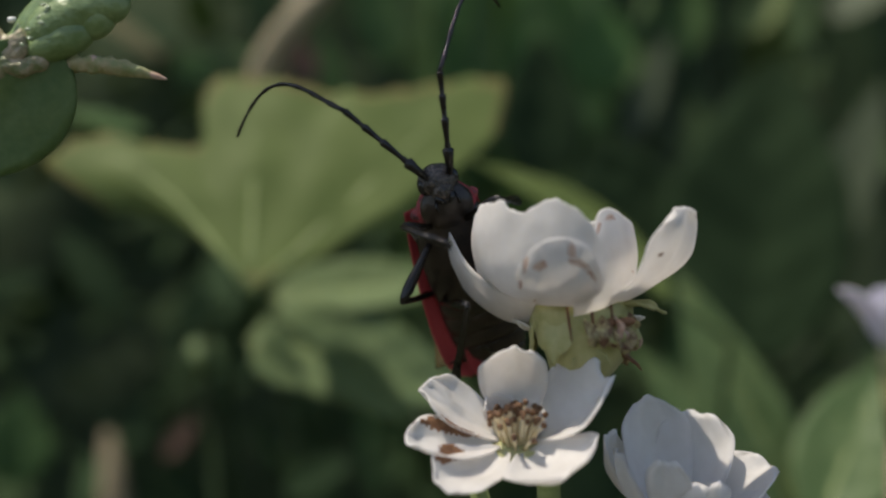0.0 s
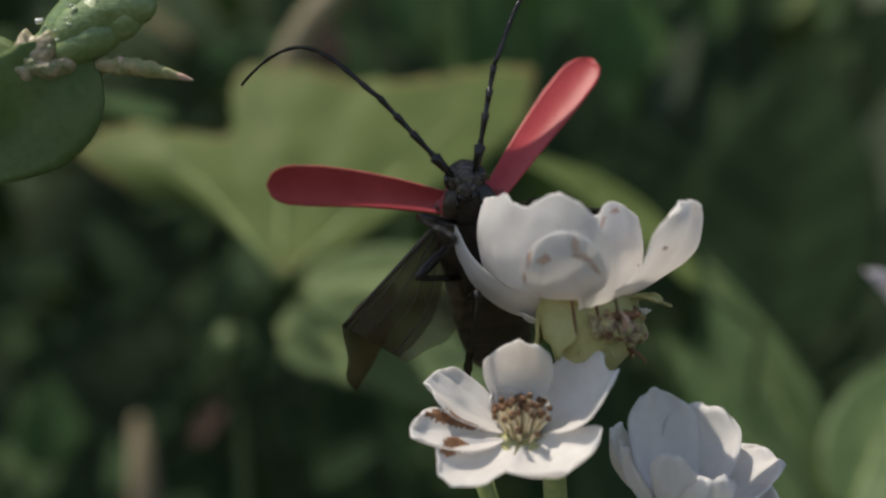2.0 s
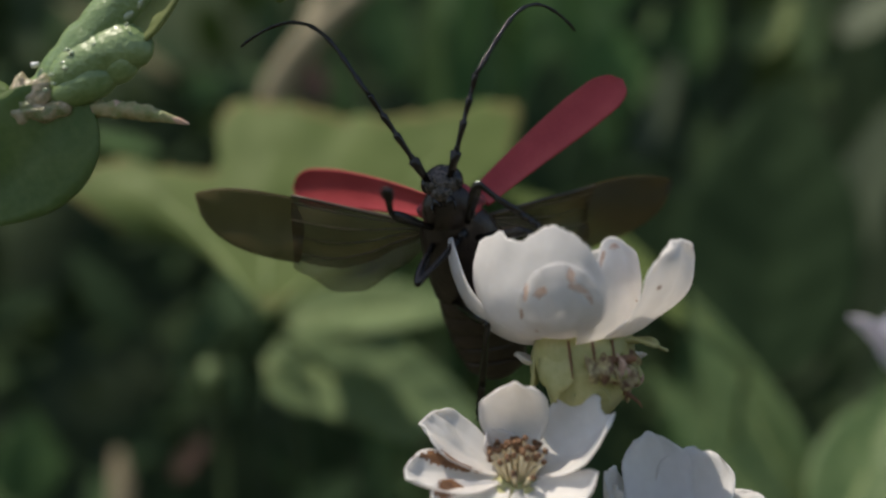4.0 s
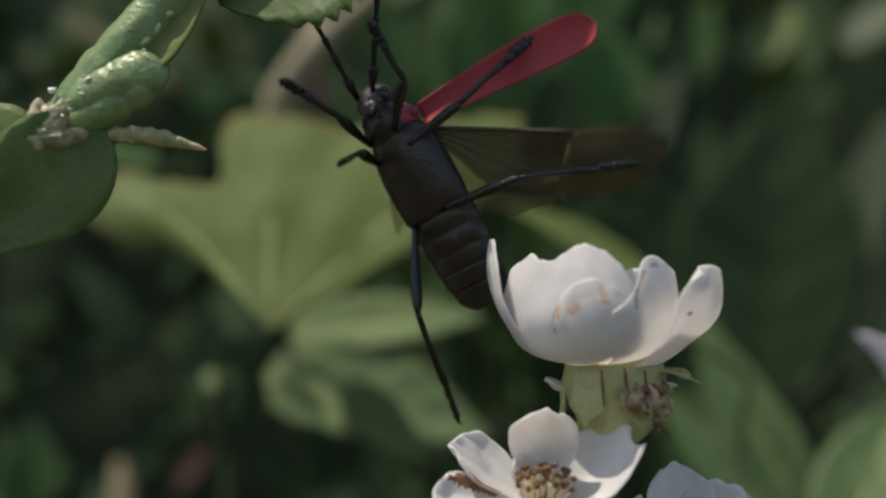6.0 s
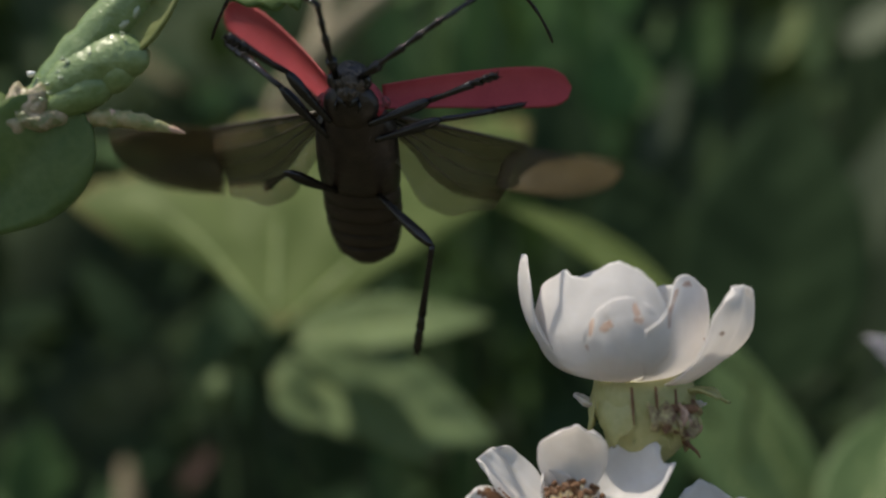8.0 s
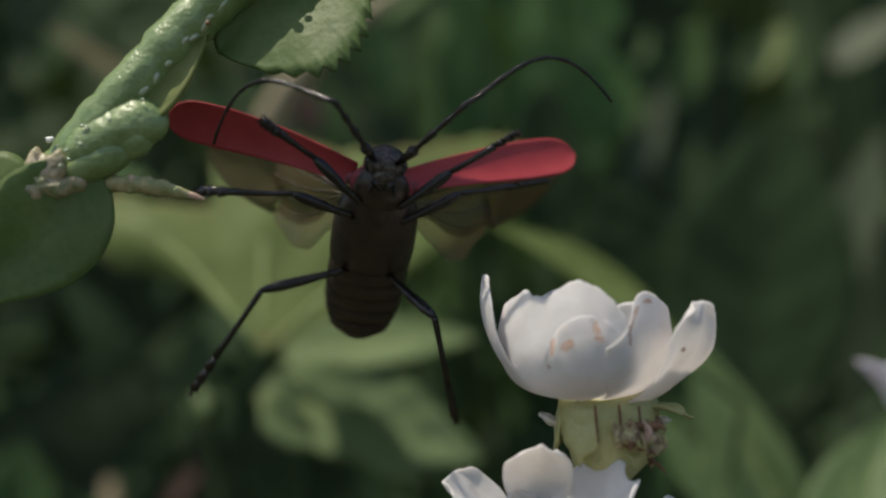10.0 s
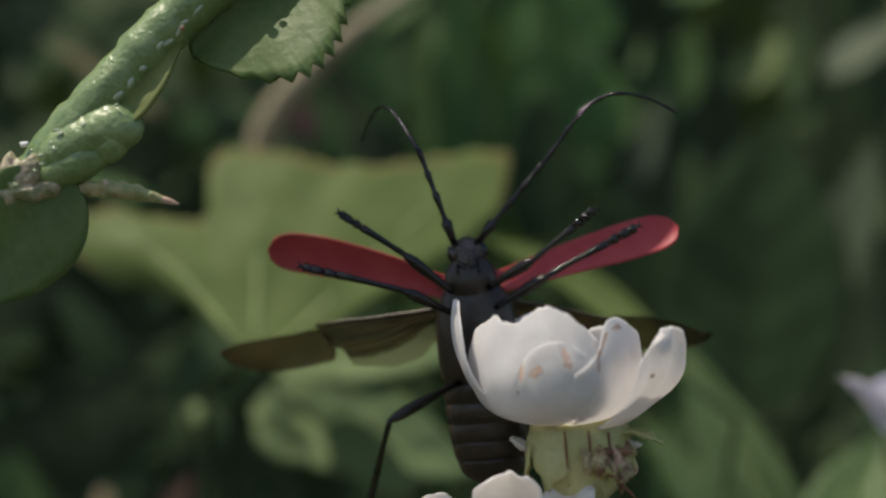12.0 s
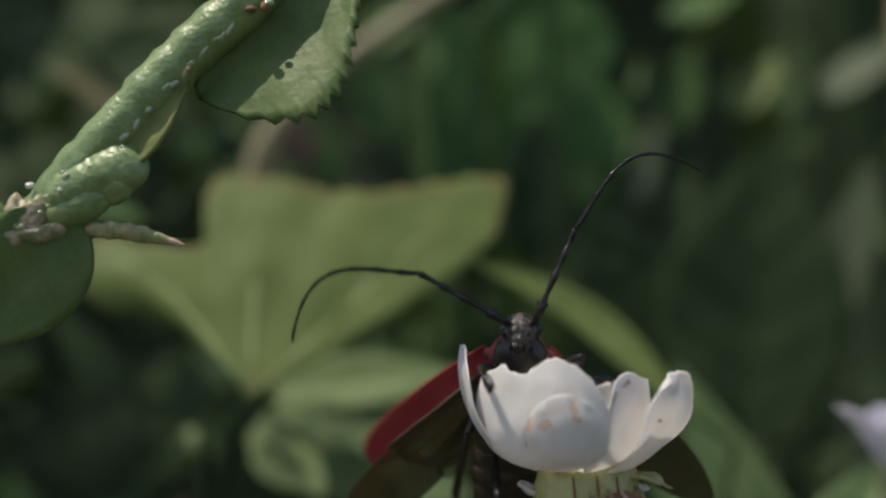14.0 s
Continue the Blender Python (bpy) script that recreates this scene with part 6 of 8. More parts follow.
    walk(elytra["left"], [
        (0, pose(-0.00243, 0.00181, 0.00175, 78.0, 82.0, -105.3)),
        (0.5, pose(-0.00244, 0.00180, 0.00175, 76.8, 82.1, -106.3)),
        (1, pose(-0.00245, 0.00176, 0.00173, -19.2, 72.3, 150.6)),
        (1.5, pose(-0.00230, 0.00160, 0.00140, -4.0, 40.1, 144.9)),
        (2, pose(-0.00230, 0.00160, 0.00140, 19.8, -6.0, 158.7)),
        (2.5, pose(-0.00230, 0.00160, 0.00140, 18.8, -4.9, 158.8)),
        (3, pose(-0.00230, 0.00160, 0.00140, 19.8, -3.7, 155.0)),
        (5.5, pose(-0.00230, 0.00160, 0.00140, 24.0, 1.6, 145.4)),
        (6, pose(-0.00230, 0.00160, 0.00140, 28.6, -11.4, 126.7)),
        (6.5, pose(-0.00230, 0.00160, 0.00140, 20.3, -16.8, 116.8)),
        (7, pose(-0.00230, 0.00160, 0.00140, 11.9, -8.7, 124.5)),
        (7.5, pose(-0.00230, 0.00160, 0.00140, 13.8, -6.6, 125.6)),
        (8, pose(-0.00230, 0.00160, 0.00140, 20.7, -0.4, 136.1)),
        (10.5, pose(-0.00230, 0.00160, 0.00140, 20.3, -0.8, 166.5)),
        (11, pose(-0.00230, 0.00160, 0.00140, 14.9, -9.2, 161.3)),
        (11.5, pose(-0.00230, 0.00160, 0.00140, 6.4, -8.4, 158.0)),
        (12, pose(-0.00230, 0.00160, 0.00140, -13.1, -18.6, 177.5)),
        (12.5, pose(-0.00230, 0.00160, 0.00140, -5.4, -8.1, -173.3)),
        (13, pose(-0.00230, 0.00160, 0.00140, -3.3, -8.9, -173.5)),
        (13.5, pose(-0.00230, 0.00160, 0.00140, -0.2, -5.8, -173.9)),
        (13.7, pose(-0.00230, 0.00160, 0.00140, 2.0, 14.3, -174.9)),
        (14, pose(-0.00230, 0.00160, 0.00140, -9.7, 48.5, 162.7))])
    walk(elytra["right"], [
        (0, pose(0.00211, 0.00146, 0.00112, -137.8, 73.1, -141.9)),
        (0.5, pose(0.00210, 0.00147, 0.00112, -138.1, 72.9, -141.9)),
        (1, pose(0.00210, 0.00151, 0.00114, -116.4, 78.3, -108.1)),
        (1.2, pose(0.00230, 0.00160, 0.00140, -4.9, 51.7, 39.8)),
        (1.5, pose(0.00230, 0.00160, 0.00140, -41.0, 13.1, 32.9)),
        (2, pose(0.00230, 0.00160, 0.00140, -69.9, -18.5, 47.4)),
        (2.5, pose(0.00230, 0.00160, 0.00140, -67.6, -17.3, 39.7)),
        (3, pose(0.00230, 0.00160, 0.00140, -71.7, -19.8, 36.4)),
        (4.25, pose(0.00230, 0.00160, 0.00140, -42.0, -12.8, 40.8)),
        (5.5, pose(0.00230, 0.00160, 0.00140, -12.5, -8.8, 48.0)),
        (6, pose(0.00230, 0.00160, 0.00140, -6.0, 0.7, 40.9)),
        (6.5, pose(0.00230, 0.00160, 0.00140, -18.6, 8.9, 32.8)),
        (7, pose(0.00230, 0.00160, 0.00140, -32.6, 11.2, 37.8)),
        (7.5, pose(0.00230, 0.00160, 0.00140, -45.1, 9.5, 25.7)),
        (8, pose(0.00230, 0.00160, 0.00140, -51.5, 8.8, 23.1)),
        (10.5, pose(0.00230, 0.00160, 0.00140, -61.0, -0.5, 26.1)),
        (11, pose(0.00230, 0.00160, 0.00140, -55.5, -1.1, 11.1)),
        (11.5, pose(0.00230, 0.00160, 0.00140, -47.1, -7.1, 4.4)),
        (12, pose(0.00230, 0.00160, 0.00140, -27.3, -10.4, 10.5)),
        (12.5, pose(0.00230, 0.00160, 0.00140, -35.3, -11.9, 22.6)),
        (13, pose(0.00230, 0.00160, 0.00140, -36.1, -14.9, 36.6)),
        (13.5, pose(0.00230, 0.00160, 0.00140, -31.0, -2.5, 49.4)),
        (13.7, pose(0.00230, 0.00160, 0.00140, -37.2, 11.3, 29.4)),
        (14, pose(0.00230, 0.00160, 0.00140, -17.3, 54.2, 18.1))])
    walk(wings["left"], [
        (0, pose(-0.00332, 0.00119, 0.00004, 72.6, 75.4, -47.9)),
        (0.8, pose(-0.00290, 0.00090, -0.00040, 89.6, 71.1, -27.0)),
        (0.9, pose(-0.00290, 0.00090, -0.00040, 58.6, 74.9, -90.5)),
        (1, pose(-0.00331, 0.00113, 0.00001, 24.3, 62.7, -159.8)),
        (1.5, pose(-0.00290, 0.00090, -0.00040, 32.7, 32.4, -165.8)),
        (2, pose(-0.00290, 0.00090, -0.00040, 31.4, 25.5, -150.0)),
        (2.5, pose(-0.00290, 0.00090, -0.00040, 29.4, 23.7, -151.6)),
        (3, pose(-0.00290, 0.00090, -0.00040, 29.6, 21.5, -152.4)),
        (4, pose(-0.00290, 0.00090, -0.00040, 17.7, -26.9, -174.1)),
        (4.2, pose(-0.00290, 0.00090, -0.00040, 0.9, -2.9, -162.1)),
        (4.4, pose(-0.00290, 0.00090, -0.00040, -11.8, 23.2, -156.9)),
        (4.8, pose(-0.00290, 0.00090, -0.00040, 16.0, -18.8, -174.6)),
        (5.3, pose(-0.00290, 0.00090, -0.00040, 5.5, 17.7, -172.1)),
        (5.35, pose(-0.00290, 0.00090, -0.00040, 16.3, 12.7, 150.7)),
        (5.4, pose(-0.00290, 0.00090, -0.00040, 28.0, 15.0, 113.6)),
        (5.5, pose(-0.00290, 0.00090, -0.00040, 29.7, 17.7, 113.7)),
        (5.533, pose(-0.00290, 0.00090, -0.00040, 12.1, 2.6, 142.4)),
        (5.567, pose(-0.00290, 0.00090, -0.00040, -10.4, -1.6, 174.1)),
        (5.6, pose(-0.00290, 0.00090, -0.00040, -31.8, 6.6, -154.9)),
        (5.65, pose(-0.00290, 0.00090, -0.00040, -23.8, -8.4, -115.6)),
        (5.7, pose(-0.00290, 0.00090, -0.00040, -27.5, -25.1, -75.1)),
        (5.75, pose(-0.00290, 0.00090, -0.00040, -18.2, -12.5, -126.4)),
        (5.8, pose(-0.00290, 0.00090, -0.00040, -22.1, 2.3, -174.4)),
        (5.85, pose(-0.00290, 0.00090, -0.00040, 5.2, -5.1, 151.9)),
        (5.9, pose(-0.00290, 0.00090, -0.00040, 31.9, 4.1, 118.7)),
        (5.965, pose(-0.00290, 0.00090, -0.00040, 31.2, -0.8, 119.6)),
        (6, pose(-0.00290, 0.00090, -0.00040, 31.5, 2.1, 120.6)),
        (6.035, pose(-0.00290, 0.00090, -0.00040, 31.1, 4.9, 121.9)),
        (6.067, pose(-0.00290, 0.00090, -0.00040, 3.5, -3.7, 146.5)),
        (6.1, pose(-0.00290, 0.00090, -0.00040, -25.2, 0.5, 172.2)),
        (6.2, pose(-0.00290, 0.00090, -0.00040, 11.6, -28.0, 179.6)),
        (6.3, pose(-0.00290, 0.00090, -0.00040, -20.6, -11.9, 175.2)),
        (6.4, pose(-0.00290, 0.00090, -0.00040, 15.3, 7.9, 151.2)),
        (6.465, pose(-0.00290, 0.00090, -0.00040, 21.6, 5.1, 121.3)),
        (6.5, pose(-0.00290, 0.00090, -0.00040, 20.9, 3.0, 120.6)),
        (6.535, pose(-0.00290, 0.00090, -0.00040, 20.0, 4.3, 119.3)),
        (6.6, pose(-0.00290, 0.00090, -0.00040, 18.5, 10.6, 121.4)),
        (6.65, pose(-0.00290, 0.00090, -0.00040, -0.3, 4.0, 144.4)),
        (6.7, pose(-0.00290, 0.00090, -0.00040, -20.1, 5.5, 168.2)),
        (6.8, pose(-0.00290, 0.00090, -0.00040, 15.5, -1.6, 178.5)),
        (6.883, pose(-0.00290, 0.00090, -0.00040, 16.9, 12.5, 150.9)),
        (6.965, pose(-0.00290, 0.00090, -0.00040, 11.1, 25.6, 121.2)),
        (7, pose(-0.00290, 0.00090, -0.00040, 10.7, 29.2, 120.8)),
        (7.035, pose(-0.00290, 0.00090, -0.00040, 10.2, 33.0, 119.0)),
        (7.117, pose(-0.00290, 0.00090, -0.00040, 8.9, 27.8, 147.9)),
        (7.2, pose(-0.00290, 0.00090, -0.00040, 5.0, 23.8, 175.7)),
        (7.465, pose(-0.00290, 0.00090, -0.00040, 40.3, 10.8, 163.7)),
        (7.5, pose(-0.00290, 0.00090, -0.00040, 40.5, 13.9, 163.2)),
        (7.535, pose(-0.00290, 0.00090, -0.00040, 40.9, 16.5, 163.2)),
        (7.75, pose(-0.00290, 0.00090, -0.00040, 2.4, 36.2, 166.6)),
        (7.965, pose(-0.00290, 0.00090, -0.00040, 33.3, 20.4, 173.7)),
        (8, pose(-0.00290, 0.00090, -0.00040, 33.0, 19.7, 170.8)),
        (8.035, pose(-0.00290, 0.00090, -0.00040, 32.4, 17.7, 169.0)),
        (8.2, pose(-0.00290, 0.00090, -0.00040, 22.8, 20.2, 167.2)),
        (8.6, pose(-0.00290, 0.00090, -0.00040, 14.4, 42.4, 164.8)),
        (9, pose(-0.00290, 0.00090, -0.00040, 27.4, 10.5, 157.1)),
        (9.4, pose(-0.00290, 0.00090, -0.00040, 11.2, 45.2, 160.9)),
        (9.8, pose(-0.00290, 0.00090, -0.00040, 17.7, 17.4, 138.2)),
        (10.3, pose(-0.00290, 0.00090, -0.00040, -0.7, 23.0, 113.2)),
        (10.4, pose(-0.00290, 0.00090, -0.00040, -23.6, 37.1, 132.3)),
        (10.43, pose(-0.00290, 0.00090, -0.00040, 3.8, 29.2, -169.7)),
        (10.47, pose(-0.00290, 0.00090, -0.00040, 12.3, 6.3, -124.3)),
        (10.5, pose(-0.00290, 0.00090, -0.00040, 2.1, -15.7, -80.6)),
        (10.53, pose(-0.00290, 0.00090, -0.00040, 26.0, 1.3, -125.9)),
        (10.57, pose(-0.00290, 0.00090, -0.00040, 32.2, 29.8, -166.3)),
        (10.6, pose(-0.00290, 0.00090, -0.00040, 8.6, 53.4, 135.4)),
        (10.7, pose(-0.00290, 0.00090, -0.00040, 17.7, 27.9, 146.5)),
        (10.8, pose(-0.00290, 0.00090, -0.00040, 2.4, 22.1, 113.5)),
        (10.9, pose(-0.00290, 0.00090, -0.00040, -24.3, 22.7, 142.6)),
        (10.96, pose(-0.00290, 0.00090, -0.00040, -39.5, 33.4, 153.4)),
        (11, pose(-0.00290, 0.00090, -0.00040, -40.2, 33.4, 155.3)),
        (11.04, pose(-0.00290, 0.00090, -0.00040, -41.1, 33.6, 157.4)),
        (11.07, pose(-0.00290, 0.00090, -0.00040, -21.2, 33.7, 142.0)),
        (11.1, pose(-0.00290, 0.00090, -0.00040, -1.4, 38.1, 127.3)),
        (11.15, pose(-0.00290, 0.00090, -0.00040, 9.5, 23.1, 157.1)),
        (11.2, pose(-0.00290, 0.00090, -0.00040, 11.1, 5.5, -178.3)),
        (11.25, pose(-0.00290, 0.00090, -0.00040, 9.3, 21.9, 152.0)),
        (11.3, pose(-0.00290, 0.00090, -0.00040, -2.2, 34.9, 117.2)),
        (11.4, pose(-0.00290, 0.00090, -0.00040, -26.9, 17.5, 148.8)),
        (11.46, pose(-0.00290, 0.00090, -0.00040, -25.4, 23.1, 155.1)),
        (11.5, pose(-0.00290, 0.00090, -0.00040, -25.2, 19.7, 154.0)),
        (11.54, pose(-0.00290, 0.00090, -0.00040, -25.0, 15.7, 153.6)),
        (11.57, pose(-0.00290, 0.00090, -0.00040, -12.9, 18.0, 132.2)),
        (11.6, pose(-0.00290, 0.00090, -0.00040, -2.2, 24.3, 111.2)),
        (11.65, pose(-0.00290, 0.00090, -0.00040, -2.1, 19.4, 138.6)),
        (11.7, pose(-0.00290, 0.00090, -0.00040, -4.4, 15.0, 165.3)),
        (11.8, pose(-0.00290, 0.00090, -0.00040, -3.4, 21.6, 113.6)),
        (11.9, pose(-0.00290, 0.00090, -0.00040, -34.3, 6.6, 147.1)),
        (12, pose(-0.00290, 0.00090, -0.00040, -49.4, 3.5, 172.2)),
        (12.25, pose(-0.00290, 0.00090, -0.00040, -20.2, -11.7, 147.5)),
        (12.5, pose(-0.00290, 0.00090, -0.00040, -45.7, 7.4, -169.0)),
        (12.75, pose(-0.00290, 0.00090, -0.00040, -16.7, -0.2, 147.6)),
        (13, pose(-0.00290, 0.00090, -0.00040, -43.5, 9.5, -170.9)),
        (13.12, pose(-0.00290, 0.00090, -0.00040, -23.2, 9.3, 173.3)),
        (13.25, pose(-0.00290, 0.00090, -0.00040, -3.3, 14.6, 158.2)),
        (13.5, pose(-0.00290, 0.00090, -0.00040, -45.3, 23.7, 169.6)),
        (13.7, pose(-0.00290, 0.00090, -0.00040, -6.1, 44.6, -176.5)),
        (14, pose(-0.00290, 0.00090, -0.00040, -18.0, 46.3, 168.3))])
    walk(wing_tips["left"], [
        (0, pose(0.01250, 0.00000, 0.00000, -1.0, 69.6, -165.4)),
        (0.8, pose(0.01250, 0.00000, 0.00000, -0.1, 67.1, -166.0)),
        (0.8667, pose(0.01250, 0.00000, 0.00000, 3.9, 54.3, -125.7)),
        (0.9333, pose(0.01250, 0.00000, 0.00000, -4.8, 42.8, -95.5)),
        (1, pose(0.01250, 0.00000, 0.00000, -18.5, 35.5, -67.4)),
        (1.25, pose(0.01250, 0.00000, 0.00000, 7.5, 8.3, -96.1)),
        (1.5, pose(0.01250, 0.00000, 0.00000, 42.5, -1.3, -132.7)),
        (2, pose(0.01250, 0.00000, 0.00000, 35.3, 0.2, -139.0)),
        (2.5, pose(0.01250, 0.00000, 0.00000, 34.6, 0.7, -135.8)),
        (3, pose(0.01250, 0.00000, 0.00000, 32.6, -0.3, -136.9)),
        (3.333, pose(0.01250, 0.00000, 0.00000, 21.4, -8.8, -96.4)),
        (3.667, pose(0.01250, 0.00000, 0.00000, 7.2, -7.8, -54.9)),
        (4, pose(0.01250, 0.00000, 0.00000, -2.7, 2.1, -14.8)),
        (4.4, pose(0.01250, 0.00000, 0.00000, -3.8, -0.1, 4.4)),
        (4.8, pose(0.01250, 0.00000, 0.00000, 0.0, -8.7, 5.3)),
        (5.3, pose(0.01250, 0.00000, 0.00000, -17.8, -10.7, 23.0)),
        (5.4, pose(0.01250, 0.00000, 0.00000, -2.0, 11.4, 6.1)),
        (5.5, pose(0.01250, 0.00000, 0.00000, -2.8, 4.5, 7.4)),
        (5.6, pose(0.01250, 0.00000, 0.00000, -7.1, -30.7, 12.7)),
        (5.7, pose(0.01250, 0.00000, 0.00000, 1.9, -4.7, 6.7)),
        (5.8, pose(0.01250, 0.00000, 0.00000, -12.8, -21.4, 18.7)),
        (5.9, pose(0.01250, 0.00000, 0.00000, -0.0, 9.6, 0.1)),
        (5.965, pose(0.01250, 0.00000, 0.00000, 1.1, 5.9, -4.2)),
        (6, pose(0.01250, 0.00000, 0.00000, 1.4, 10.0, -4.1)),
        (6.035, pose(0.01250, 0.00000, 0.00000, 1.8, 14.2, -4.3)),
        (6.1, pose(0.01250, 0.00000, 0.00000, -9.8, -24.6, 11.9)),
        (6.2, pose(0.01250, 0.00000, 0.00000, 0.8, 0.0, 8.5)),
        (6.3, pose(0.01250, 0.00000, 0.00000, -24.5, -30.5, 50.6)),
        (6.4, pose(0.01250, 0.00000, 0.00000, -10.2, 6.6, 18.9)),
        (6.465, pose(0.01250, 0.00000, 0.00000, -0.6, 17.8, 2.1)),
        (6.5, pose(0.01250, 0.00000, 0.00000, -0.8, 12.4, 3.1)),
        (6.535, pose(0.01250, 0.00000, 0.00000, -0.9, 6.8, 4.2)),
        (6.6, pose(0.01250, 0.00000, 0.00000, -0.7, 10.0, 2.5)),
        (6.65, pose(0.01250, 0.00000, 0.00000, -11.7, -17.3, 25.8)),
        (6.7, pose(0.01250, 0.00000, 0.00000, -37.1, -36.2, 60.1)),
        (6.8, pose(0.01250, 0.00000, 0.00000, -2.2, -19.1, 30.1)),
        (6.965, pose(0.01250, 0.00000, 0.00000, -2.1, 1.3, 9.9)),
        (7, pose(0.01250, 0.00000, 0.00000, -2.7, 5.5, 10.1)),
        (7.035, pose(0.01250, 0.00000, 0.00000, -3.5, 10.2, 10.3)),
        (7.2, pose(0.01250, 0.00000, 0.00000, -15.1, -14.0, 28.2)),
        (7.465, pose(0.01250, 0.00000, 0.00000, 24.2, -12.9, 21.1)),
        (7.5, pose(0.01250, 0.00000, 0.00000, 21.9, -9.4, 19.1)),
        (7.535, pose(0.01250, 0.00000, 0.00000, 20.1, -5.5, 17.6)),
        (7.75, pose(0.01250, 0.00000, 0.00000, -11.0, -17.8, 16.4)),
        (7.965, pose(0.01250, 0.00000, 0.00000, -4.6, -10.8, 25.9)),
        (8, pose(0.01250, 0.00000, 0.00000, -4.0, -14.2, 27.9)),
        (8.035, pose(0.01250, 0.00000, 0.00000, -3.0, -17.4, 31.0)),
        (8.2, pose(0.01250, 0.00000, 0.00000, -0.9, -2.5, 4.4)),
        (8.6, pose(0.01250, 0.00000, 0.00000, -17.1, -3.4, 27.0)),
        (9, pose(0.01250, 0.00000, 0.00000, 5.4, -10.9, 41.2)),
        (9.4, pose(0.01250, 0.00000, 0.00000, -16.4, 1.9, 24.4)),
        (9.8, pose(0.01250, 0.00000, 0.00000, 3.7, -7.1, 21.8)),
        (10.3, pose(0.01250, 0.00000, 0.00000, -0.1, -15.6, 17.3)),
        (10.4, pose(0.01250, 0.00000, 0.00000, -18.7, -24.5, 28.2)),
        (10.45, pose(0.01250, 0.00000, 0.00000, -2.3, -16.2, -5.8)),
        (10.5, pose(0.01250, 0.00000, 0.00000, 6.5, -1.0, -35.4)),
        (10.6, pose(0.01250, 0.00000, 0.00000, -11.7, -2.1, 15.5)),
        (10.7, pose(0.01250, 0.00000, 0.00000, -4.0, -14.3, 22.4)),
        (10.8, pose(0.01250, 0.00000, 0.00000, -2.8, -31.5, 15.8)),
        (10.9, pose(0.01250, 0.00000, 0.00000, -21.3, -43.4, 38.7)),
        (10.93, pose(0.01250, 0.00000, 0.00000, 2.4, -20.1, 7.8)),
        (10.96, pose(0.01250, 0.00000, 0.00000, 11.1, 9.2, -11.1)),
        (11, pose(0.01250, 0.00000, 0.00000, 6.3, 11.4, -6.0)),
        (11.04, pose(0.01250, 0.00000, 0.00000, 0.9, 13.1, -0.8)),
        (11.1, pose(0.01250, 0.00000, 0.00000, -0.5, -4.3, 0.6)),
        (11.2, pose(0.01250, 0.00000, 0.00000, -1.7, -7.7, 14.8)),
        (11.3, pose(0.01250, 0.00000, 0.00000, -8.2, -2.4, 10.0)),
        (11.4, pose(0.01250, 0.00000, 0.00000, -12.4, -24.4, 24.6)),
        (11.46, pose(0.01250, 0.00000, 0.00000, -8.4, -4.7, 14.1)),
        (11.5, pose(0.01250, 0.00000, 0.00000, -5.3, -4.7, 9.7)),
        (11.54, pose(0.01250, 0.00000, 0.00000, -3.0, -4.9, 6.0)),
        (11.6, pose(0.01250, 0.00000, 0.00000, -9.5, 7.1, 11.5)),
        (11.7, pose(0.01250, 0.00000, 0.00000, -9.8, -18.4, 29.7)),
        (11.8, pose(0.01250, 0.00000, 0.00000, -8.1, 0.1, 9.4)),
        (11.9, pose(0.01250, 0.00000, 0.00000, -10.5, -34.2, 19.7)),
        (12, pose(0.01250, 0.00000, 0.00000, -4.9, -21.7, 16.7)),
        (12.25, pose(0.01250, 0.00000, 0.00000, 0.0, -17.7, -0.3)),
        (12.5, pose(0.01250, 0.00000, 0.00000, 0.0, -5.7, 1.4)),
        (12.75, pose(0.01250, 0.00000, 0.00000, 1.2, -18.6, -5.9)),
        (13, pose(0.01250, 0.00000, 0.00000, 0.0, -6.6, 0.1)),
        (13.25, pose(0.01250, 0.00000, 0.00000, -7.4, -15.6, 31.9)),
        (13.5, pose(0.01250, 0.00000, 0.00000, -5.7, -23.5, 14.7)),
        (13.7, pose(0.01250, 0.00000, 0.00000, 6.6, 2.1, -7.1)),
        (14, pose(0.01250, 0.00000, 0.00000, 4.9, 4.8, -4.3))])
